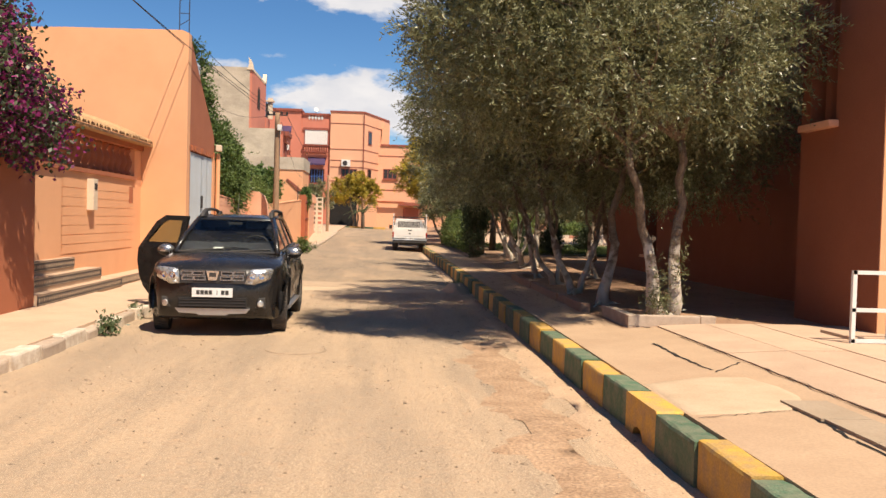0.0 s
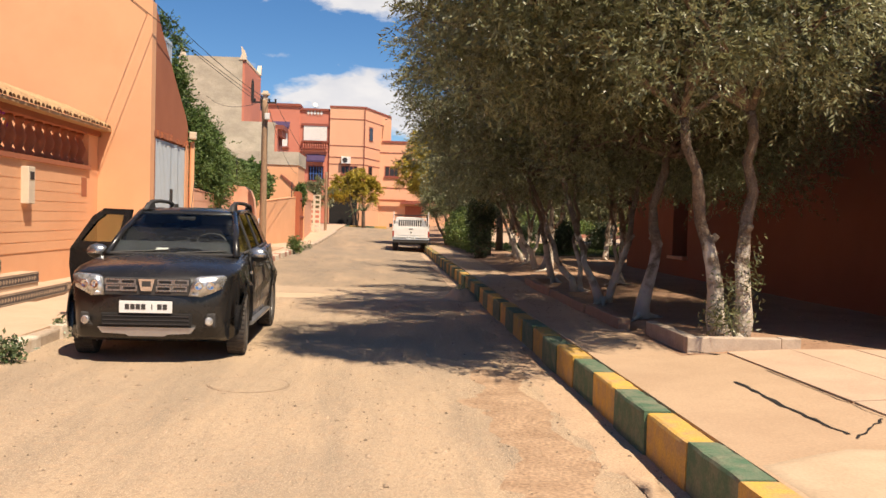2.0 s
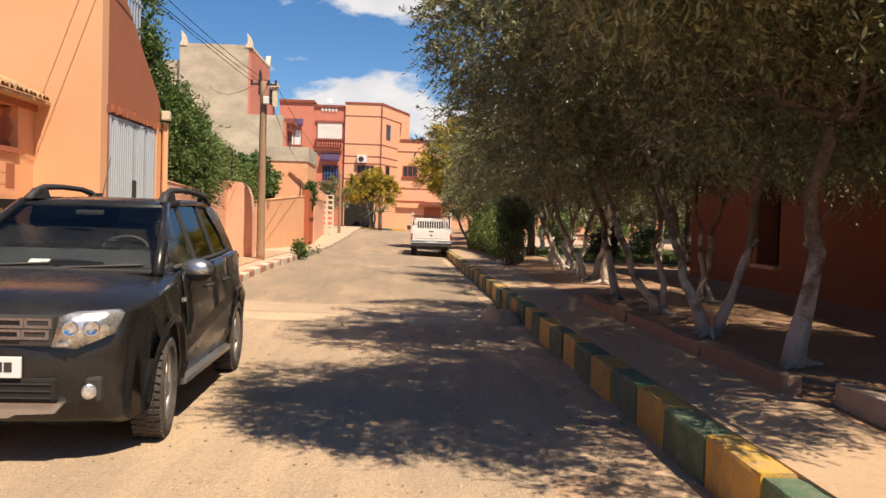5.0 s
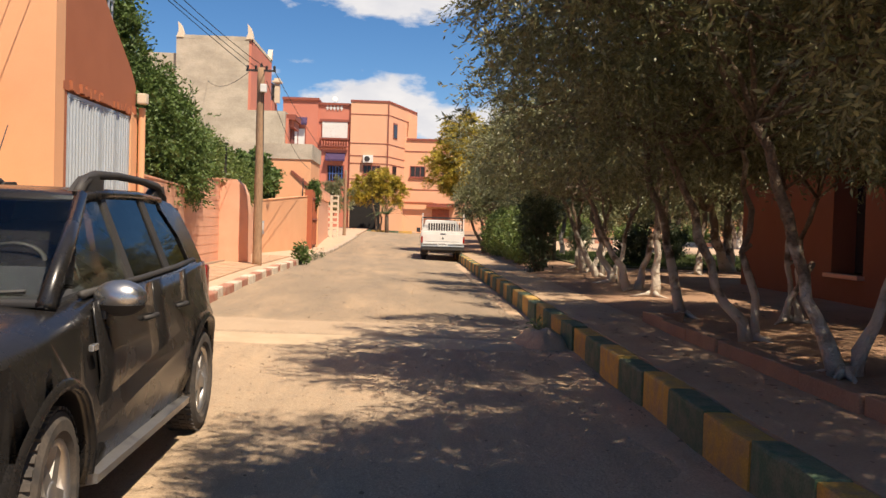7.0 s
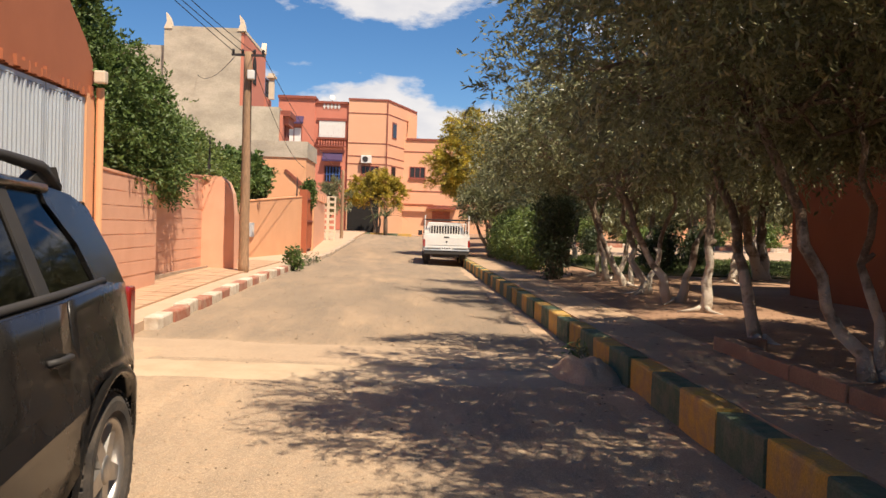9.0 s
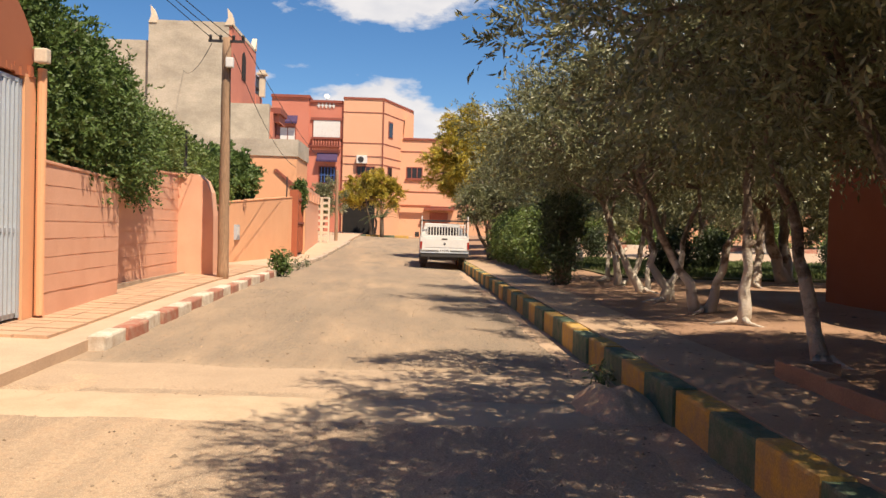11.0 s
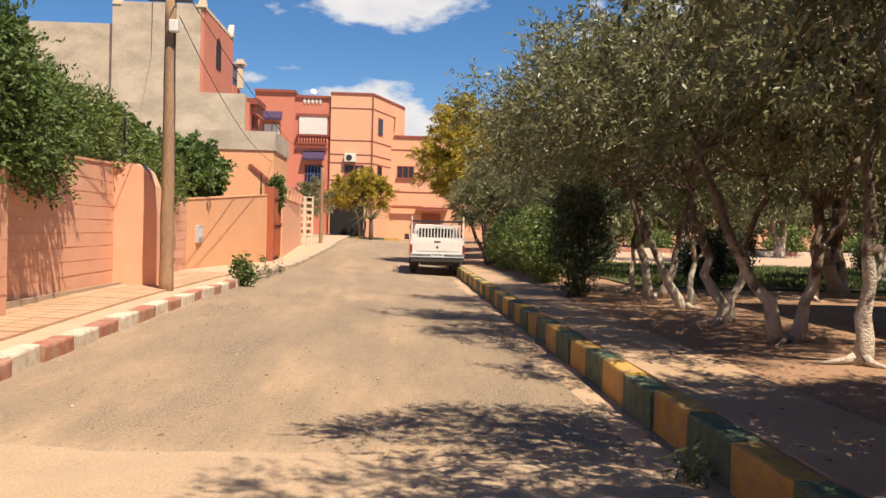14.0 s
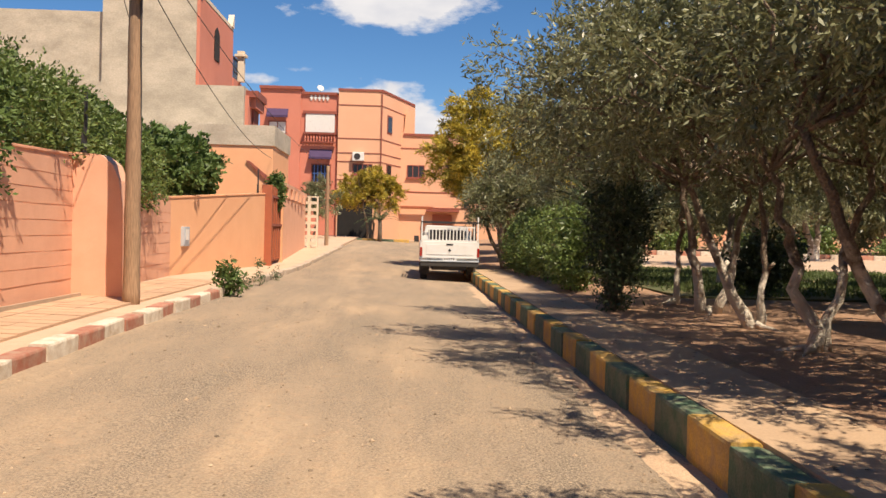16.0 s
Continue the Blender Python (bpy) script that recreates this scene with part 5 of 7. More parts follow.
olive_tree(-5.6, 72.5, left_z(-5.6, 72.5), 305, None, (-1.6, 1.6), 1.2, 1.2, 3.6, 6000, leaf=OLIVE, leaf_len=0.2, leaf_w=0.05, limed=False, label="small grey-green street tree", girth=0.07)
for k, (x, y) in enumerate(((7.5, 66), (11, 64.5), (14.5, 67), (18, 65), (22, 66.5), (26, 65), (30, 67), (34, 66))):
    olive_tree(x, y, right_z(x, y), 320 + k, None, (-2.7, 2.7), 2.0, 0.5, 5.6, 11000, leaf_len=0.3, leaf_w=0.1, twig=0.6, limed=False, label="broad tree at the far side of the park")

# clipped hedges and shrubs closing the park
for k in range(0, 14, 2):
    x = 6.0 + 1.75 * k
    shrub("hedge_shrub", x, 60 + 0.6 * math.sin(k * 1.7), right_z(x, 60), [(0, 0, 0.45, 1.1, 0.8, 0.5), (0.3, 0, 0.8 + 0.3 * math.sin(k), 0.8, 0.6, 0.4)], 2400, HEDGE, "dark green shrub at the edge of the park lawn", "hedge", 0.2, 0.09, 4, 400 + k, 0.3, 8, 0.12)
for k, (x, y) in enumerate(((6.8, 34.6), (9.2, 39.0), (12.2, 35.5), (16.0, 45.0), (7.6, 47.5), (19.5, 42.0))):
    shrub("park_shrub", x, y, right_z(x, y), [(0, 0, 0.5, 0.5, 0.5, 0.55), (0.2, 0.1, 0.9, 0.35, 0.35, 0.4)], 3000, SHADE_LEAF, "rounded dark shrub on the park lawn", "bush", 0.12, 0.05, 4, 430 + k, 0.3, 8, 0.08)

# garden trees over the left walls
def garden_tree(x, y, base, blobs, leaves, seed, label, mat=DARK_LEAF, leaf_len=0.085, leaf_w=0.042):
    rng = np.random.default_rng(seed)
    t = thing("garden_tree", label, "tree", "garden trees behind the wall", at=(x, y, base))
    bm = bmesh.new()
    tube(bm, limb_path(rng, (0, 0, -0.1), (0.1, 0, 1.9), 6, 0.04), [0.15, 0.13, 0.12, 0.11, 0.1, 0.09, 0.08], 8)
    for b in blobs:
        tube(bm, limb_path(rng, (0.1, 0, 1.8), (b[0], b[1], b[2]), 5, 0.08), [0.07, 0.06, 0.05, 0.035, 0.025, 0.015], 6)
        for q in range(4):
            d = rng.normal(0, 1, 3)
            d /= np.linalg.norm(d)
            tube(bm, limb_path(rng, (b[0], b[1], b[2]), (b[0] + d[0] * b[3], b[1] + d[1] * b[4], b[2] + d[2] * b[5]), 3, 0.04), [0.02, 0.016, 0.012, 0.006], 5)
    part("trunk", bm, BARK, t, "", True)
    c, nr = clump_places(rng, blobs, int(leaves * 1.15) // 56, 0.6)
    ob = new("crown", spray_leaves(c, nr, 7, 8, 0.26, leaf_len, leaf_w, seed, (mat,), 0.4))
    ob.parent = t
    return t


garden_tree(-5.6, 26.0, 0.3, [(0.6, -1.2, 3.0, 0.9, 1.2, 1.1), (0.7, 0.4, 2.7, 0.85, 1.5, 1.1), (0.6, 1.9, 2.3, 0.8, 1.1, 0.8), (0.1, -0.2, 3.4, 1.0, 1.6, 0.8), (-0.9, 0.0, 3.0, 1.2, 1.8, 1.2), (0.5, -1.8, 2.2, 0.8, 0.8, 0.6), (0.75, 0.4, 1.95, 0.75, 2.0, 0.45)], 84000, 61, "tall dense green garden tree hanging over the wall")
garden_tree(-6.6, 32.2, 0.35, [(0.6, -1.0, 2.6, 1.4, 1.9, 1.0), (0.5, 1.0, 2.6, 1.4, 1.8, 0.95), (-1.4, 0, 3.0, 1.6, 2.4, 1.0), (1.0, 2.9, 2.1, 1.1, 1.5, 0.75), (-0.2, -2.0, 2.9, 1.4, 1.2, 0.9)], 74000, 62, "spreading green garden tree behind the wall", mat=HEDGE)
garden_tree(-6.0, 38.5, 0.35, [(0.3, 0.6, 2.45, 0.85, 1.6, 0.7), (0.2, 2.8, 2.6, 1.0, 1.5, 0.75), (-0.8, -1.6, 2.7, 1.1, 1.6, 0.85)], 28000, 63, "low bright green fig tree behind the wall", leaf_len=0.15, leaf_w=0.09)
garden_tree(-6.0, 23.9, 0.3, [(0.6, 0.2, 3.6, 0.9, 1.0, 1.5), (0.9, 0.0, 4.8, 0.5, 0.5, 1.0)], 22000, 64, "slender green tree by the house roof")
shrub("climber", -4.0, 46.2, 2.0, [(0.12, 0, 0.7, 0.2, 0.3, 0.45), (0.1, 0.1, 0.3, 0.15, 0.2, 0.3)], 1800, DARK_LEAF, "green climber on the gate corner", "plant", 0.12, 0.07, 2, 70)

# bougainvillea on the near wall
shrub("bougainvillea", -5.0, 11.4, 2.3, [(0.15, 0.3, 0.7, 0.75, 1.3, 0.75), (-0.2, -0.5, 1.5, 0.9, 1.5, 0.9), (0.45, 0.6, 0.25, 0.5, 0.8, 0.45), (-0.4, 1.0, 1.2, 0.7, 0.7, 0.9), (0.1, -1.6, 1.2, 0.9, 1.2, 1.2), (0.55, 1.15, 0.75, 0.35, 0.4, 0.35)], 26000, PURPLE,
      "magenta bougainvillea spilling over the wall", "bougainvillea", 0.075, 0.055, 10, 71, mats=(SHADE_LEAF, PURPLE), mix=0.42)

# weeds
for x, y, s, n in ((-2.87, 34.2, 0.42, 560), (-2.92, 36.0, 0.2, 160), (-2.9, 37.4, 0.2, 150), (-2.85, 39.6, 0.18, 130), (-3.3, 11.3, 0.16, 300), (-3.5, 13.2, 0.13, 250), (-3.9, 43.6, 0.2, 300)):
    shrub("weed", x, y, ground_z(x, y), [(0, 0, s * 0.8, s * 0.6, s * 0.6, s * 0.8)], n, WEED if s < 0.4 else DARK_LEAF, "dusty weed growing from the kerb joint", "weed", 0.11 if s > 0.3 else 0.06, 0.05 if s > 0.3 else 0.03, 4, int(y * 10), 0.2, 6, 0.05, wood=False)
shrub("weed", 3.75, 11.05, right_z(3.75, 11.05) + 0.05, [(0.1, 0, 0.2, 0.26, 0.14, 0.2), (0.12, 0, 0.55, 0.12, 0.1, 0.35), (0.42, 0.05, 0.7, 0.09, 0.08, 0.45)], 620, OLIVE, "pale olive suckers round the tree's foot", "weed", 0.065, 0.016, 10, 77, 0.1, 6, 0.05, wood=False)
shrub("weed", 2.02, 20.9, 0.0, [(0, 0, 0.08, 0.09, 0.09, 0.08)], 120, WEED, "small weed in the gutter by the sand heap", "weed", 0.09, 0.02, 3, 78, 0.1, 6, 0.05, wood=False)

# lawn
def lawn():
    rng = np.random.default_rng(5)
    n = 5200
    xs, ys = rng.uniform(5.4, 26, n), rng.uniform(34.0, 47, n)
    c = np.array([(x, y, right_z(x, y) + 0.02) for x, y in zip(xs, ys)])
    me = leaf_cloud(c, (0.14, 0.14, 0.01), 9, 0.12, 0.025, 6, -1.6, (GRASS,))
    tagged(new("lawn_grass", me), "short green park lawn between the trees", "grass", kind="stuff")
    sheet("lawn", 5.2, 26, 33.8, 47.2, 0.6, lambda x, y: right_z(x, y) + 0.01, material("lawn_soil", (0.06, 0.075, 0.028), 0.95, 0.2, 0.8, 40, 0.5, second=(0.2, 0.15, 0.07), patch=0.8), "green park lawn", "lawn")


lawn()
sheet("park_path", 5.0, 60, 47.2, 64, 1.0, lambda x, y: right_z(x, y) + 0.02, CONCRETE, "pale sandy open ground beyond the lawn", "path")
park_kerb = thing("kerb", "red and white painted kerb across the park", "kerb", kind="structure")
pk = [mesh_of("kerb_stone", cbox(-0.49, 0.49, -0.1, 0.1, 0, 0.25, 0.02), m) for m in (KERB_RED, KERB_WHITE)]
for k in range(30):
    part_data("kerb_stone", pk[k % 2], park_kerb, pose(9.0 + k, 58.0, right_z(9, 58) - 0.02))



# ---- poles and cables ----
def pole(x, y, z0, h, r, label, lean=(0, 0), arm=True):
    p = thing("utility_pole", label, "pole", "wooden utility poles", at=(x, y, z0))
    bm = bmesh.new()
    n = 14
    rng = random.Random(int(x * 10))
    tube(bm, [(lean[0] * i / n + rng.uniform(-0.006, 0.006), lean[1] * i / n, -0.2 + (h + 0.2) * i / n) for i in range(n + 1)], [r * (1 - 0.25 * i / n) * rng.uniform(0.97, 1.04) for i in range(n + 1)], 12)
    part("shaft", bm, WOOD, p, "", True)
    if arm:
        tx, ty = lean
        part("crossarm", cbox(tx - 0.36, tx + 0.36, ty - 0.05, ty - 0.0, h - 0.1, h - 0.05), IRON, p)
        for k, dx in enumerate((-0.32, -0.12, 0.14, 0.33)):
            ins = lathe([(0.02, 0), (0.035, 0.02), (0.025, 0.05), (0.04, 0.07), (0.02, 0.1)], 8)
            ob = part("insulator", ins, IRON, p, "", True)
            ob.location = (tx + dx, ty - 0.03, h - 0.05)
        part("junction_box", cbox(tx + 0.02, tx + 0.17, ty - 0.2, ty - 0.06, h - 0.62, h - 0.42, 0.02), WHITE, p, "pale junction box")
        bm = bmesh.new()
        tube(bm, [(0.09, -0.02, 0), (0.10 + tx * 0.5, -0.03, h * 0.5), (tx + 0.09, ty - 0.06, h - 0.5)], 0.012, 5)
        part("conduit", bm, IRON, p)
    return p


POLE_TOP = (-3.55, 30.75, 5.16)
pole(-3.55, 30.8, 0.34, 4.84, 0.118, "weathered wooden utility pole on the footway", (0.0, -0.05))
pole(-3.75, 62.0, 0.6, 3.95, 0.1, "weathered wooden utility pole near the junction", (0.0, 0), False)


def cable(a, b, sag, r=0.008):
    c = thing("cable", "thin black overhead cable above the street", "cable", "overhead cables")
    bm = bmesh.new()
    n = 14
    tube(bm, [Vector(a).lerp(Vector(b), i / n) - Vector((0, 0, sag * 4 * (i / n) * (1 - i / n))) for i in range(n + 1)], r, 5)
    part("wire", bm, CABLE, c)


tx, ty, tz = POLE_TOP
cable((tx - 0.3, ty, tz), (-5.2, 2, 6.4), 0.25)
cable((tx - 0.1, ty, tz), (-5.0, 2, 6.2), 0.3)
cable((tx + 0.14, ty, tz), (-4.3, 20.2, 5.7), 0.15)
cable((tx - 0.3, ty, tz - 0.1), (-9.5, 51, 7.9), 0.3)
cable((tx + 0.3, ty, tz), (-3.75, 62.0, 4.5), 0.5)
cable((tx + 0.14, ty, tz - 0.3), (-4.2, 47.2, 3.7), 0.4)
cable((-3.75, 62.0, 4.45), (-6.0, 80, 4.4), 0.2)


# ---- the parked car ----
CAR_BLACK = material("dusty_black_car_paint", (0.013, 0.0125, 0.0125), 0.27, 0.3, 2.5, 140, 0.012, second=(0.032, 0.027, 0.023), patch=0.5, coat=0.18, spec=0.38, bump_dist=0.002)
CAR_PLASTIC = material("dark_grey_plastic", (0.03, 0.028, 0.027), 0.65, 0.15, 5, 120, 0.15, second=(0.06, 0.05, 0.042), patch=0.5, bump_dist=0.002)
RUBBER = material("dusty_tyre_rubber", (0.045, 0.04, 0.037), 0.9, 0.2, 8, 90, 0.3, second=(0.15, 0.115, 0.085), patch=0.5, bump_dist=0.003)
ALLOY = material("alloy_silver", (0.5, 0.48, 0.46), 0.38, 0.06, 6, 80, 0.03, metal=0.85, second=(0.35, 0.3, 0.26))
CHROME = material("bright_chrome", (0.75, 0.74, 0.73), 0.15, 0.03, 4, 60, 0, metal=1.0)
GRILLE_CHROME = material("dulled_grille_chrome", (0.34, 0.34, 0.35), 0.28, 0.1, 6, 60, 0, metal=0.9)
MIRROR_SILVER = material("satin_silver_paint", (0.5, 0.49, 0.48), 0.28, 0.04, 4, 60, 0, metal=0.9)
LAMP_CLEAR = material("clear_lamp_lens", (0.72, 0.71, 0.69), 0.2, 0.2, 16, 60, 0.3, metal=0.7, coat=0.8, second=(0.2, 0.2, 0.2), patch=0.75)
LAMP_RED = material("red_lamp_lens", (0.3, 0.015, 0.01), 0.2, 0.05, 8, 60, 0, coat=0.8)
PLATE_WHITE = material("white_plate", (0.75, 0.74, 0.72), 0.45, 0.03, 4, 60, 0)
SEAT_CLOTH = material("dark_seat_cloth", (0.03, 0.03, 0.035), 0.9, 0.2, 10, 150, 0.2)
CAR_GLASS = glass("tinted_car_glass", (0.62, 0.68, 0.67))
SMOKED_GLASS = glass("smoked_door_glass", (0.27, 0.33, 0.25))
DARK_GLASS = glass("privacy_glass", (0.07, 0.075, 0.075))


def wheel_parts(parent, x, y, z, r=0.345, w=0.215, face=1, spokes=5, rim_mat=None, steer=0.0, tread=True):
    """A wheel: tyre with tread blocks, rim and spokes; face is +1 when its outer side looks to +x."""
    rim_mat = rim_mat or ALLOY
    m = Matrix.Translation((x, y, z)) @ Matrix.Rotation(radians(steer), 4, "Z") @ Matrix.Rotation(radians(90), 4, "Y")
    if face < 0:
        m = m @ Matrix.Rotation(radians(180), 4, "X")
    h = w / 2
    ri = r * 0.66
    tyre = bmesh.new()
    prof = [(ri, -h * 0.82), (ri + 0.03, -h), (r - 0.045, -h), (r - 0.012, -h * 0.86), (r, -h * 0.6), (r, h * 0.6), (r - 0.012, h * 0.86), (r - 0.045, h), (ri + 0.03, h), (ri, h * 0.82)]
    n = 40
    rings = [[tyre.verts.new((p * math.cos(2 * math.pi * k / n), p * math.sin(2 * math.pi * k / n), q)) for k in range(n)] for p, q in prof]
    for a, b in zip(rings, rings[1:]):
        for k in range(n):
            tyre.faces.new((a[k], a[(k + 1) % n], b[(k + 1) % n], b[k]))
    if tread:
        for k in range(44):
            a = 2 * math.pi * k / 44
            for q in (-0.78, -0.26, 0.26, 0.78):
                c, s = math.cos(a + 0.03 * (1 if q > 0 else -1)), math.sin(a + 0.03 * (1 if q > 0 else -1))
                vs = []
                for dz in (-0.2, 0.2):
                    for rr, dt in ((r - 0.004, -0.016), (r + 0.007, -0.014), (r + 0.007, 0.014), (r - 0.004, 0.016)):
                        vs.append(tyre.verts.new((rr * c - dt * s, rr * s + dt * c, (q + dz) * h * 0.9)))
                for f in ((1, 2, 6, 5), (0, 1, 5, 4), (2, 3, 7, 6), (0, 3, 2, 1), (4, 5, 6, 7)):
                    tyre.faces.new([vs[i] for i in f])
    bmesh.ops.recalc_face_normals(tyre, faces=tyre.faces)
    wh = part("wheel", tyre, RUBBER, parent, "dusty black tyre")
    wh.matrix_basis = m
    rim = lathe([(ri + 0.005, -h * 0.8), (ri + 0.008, h * 0.82), (ri - 0.012, h * 0.84), (ri - 0.03, h * 0.6), (ri - 0.035, -h * 0.2), (0.06, -h * 0.3)], 32)
    part("rim", rim, rim_mat, wh, "", True)
    sp = bmesh.new()
    for k in range(spokes):
        a = 2 * math.pi * k / spokes
        u, v = Vector((math.cos(a), math.sin(a), 0)), Vector((-math.sin(a), math.cos(a), 0))
        o = [u * 0.03 - v * 0.045, u * (ri - 0.015) - v * 0.032, u * (ri - 0.015) + v * 0.032, u * 0.03 + v * 0.045]
        lo = [sp.verts.new(p + Vector((0, 0, h * 0.35))) for p in o]
        hi = [sp.verts.new(p * 0.985 + Vector((0, 0, h * (0.72 if i in (0, 3) else 0.66)))) for i, p in enumerate(o)]
        sp.faces.new(hi)
        for i in range(4):
            sp.faces.new((lo[i], lo[(i + 1) % 4], hi[(i + 1) % 4], hi[i]))
    bmesh.ops.recalc_face_normals(sp, faces=sp.faces)
    part("spokes", sp, rim_mat, wh)
    hub = lathe([(0.065, h * 0.4), (0.065, h * 0.72), (0.05, h * 0.78), (0.01, h * 0.8)], 16)
    part("hub_cap", hub, rim_mat, wh, "", True)
    disc = lathe([(0.15, -h * 0.1), (0.15, h * 0.05), (0.01, h * 0.05)], 24)
    part("brake_disc", disc, IRON, wh)
    return wh


def arc(cy, cz, r, a0, a1, n):
    return [(cy + r * math.cos(radians(a0 + (a1 - a0) * i / n)), cz + r * math.sin(radians(a0 + (a1 - a0) * i / n))) for i in range(n + 1)]


def body_width(y, z):
    """Half width of the car's skin at a place along it and a height."""
    w = 0.895
    if y < -1.5:
        w -= 0.12 * ((-1.5 - y) / 0.65) ** 3.5
    if y > 1.4:
        w -= 0.16 * ((y - 1.4) / 0.75) ** 2
    if z > 0.78:
        w -= 0.028 * ((z - 0.78) / 0.3) ** 1.5
    if z < 0.45:
        w -= 0.035 * ((0.45 - z) / 0.2) ** 1.3
    w += 0.022 * math.exp(-((z - 0.74) / 0.12) ** 2)
    # flared wings
    for c in (-1.335, 1.335):
        d = math.hypot(y - c, z - 0.35)
        if 0.3 < d < 0.62:
            w += 0.035 * math.exp(-((d - 0.45) / 0.085) ** 2)
    return w


def skin_patch(outline_rows, side, rise, thick=0.012, fade=False):
    """A panel on the car's flank: rows of (y, z0, z1), laid on the skin, standing out by `rise`; with fade its front edge sinks into the body."""
    bm = bmesh.new()
    m = 7
    out_v, in_v = [], []
    for j, (y, z0, z1) in enumerate(outline_rows):
        lift = -0.01 if fade and j == 0 else rise
        out_v.append([bm.verts.new((side * (body_width(y, z0 + (z1 - z0) * k / m) + lift), y, z0 + (z1 - z0) * k / m)) for k in range(m + 1)])
        in_v.append([bm.verts.new((side * (body_width(y, z0 + (z1 - z0) * k / m) + lift - thick), y, z0 + (z1 - z0) * k / m)) for k in range(m + 1)])
    for a in (out_v, in_v):
        for r0, r1 in zip(a, a[1:]):
            for k in range(m):
                bm.faces.new((r0[k], r1[k], r1[k + 1], r0[k + 1]))
    for k in range(m):
        bm.faces.new((out_v[0][k], out_v[0][k + 1], in_v[0][k + 1], in_v[0][k]))
        bm.faces.new((out_v[-1][k], out_v[-1][k + 1], in_v[-1][k + 1], in_v[-1][k]))
    for a, b, ia, ib in zip(out_v, out_v[1:], in_v, in_v[1:]):
        for k in (0, m):
            bm.faces.new((a[k], b[k], ib[k], ia[k]))
    bmesh.ops.recalc_face_normals(bm, faces=bm.faces)
    return bm


def quad_pane(a, b, c, d, t=0.006):
    """A thin pane with the four corners, a little bowed."""
    bm = bmesh.new()
    a, b, c, d = (Vector(p) for p in (a, b, c, d))
    n = (b - a).cross(d - a).normalized()
    rows = []
    for i in range(5):
        s = i / 4
        row = []
        for j in range(7):
            q = j / 6
            p = a.lerp(b, q).lerp(d.lerp(c, q), s)
            row.append(p)
        rows.append(row)
    for off in (0, -t):
        vs = [[bm.verts.new(p + n * off) for p in r] for r in rows]
        for r0, r1 in zip(vs, vs[1:]):
            for k in range(6):
                bm.faces.new((r0[k], r0[k + 1], r1[k + 1], r1[k]))
    bmesh.ops.recalc_face_normals(bm, faces=bm.faces)
    return bm


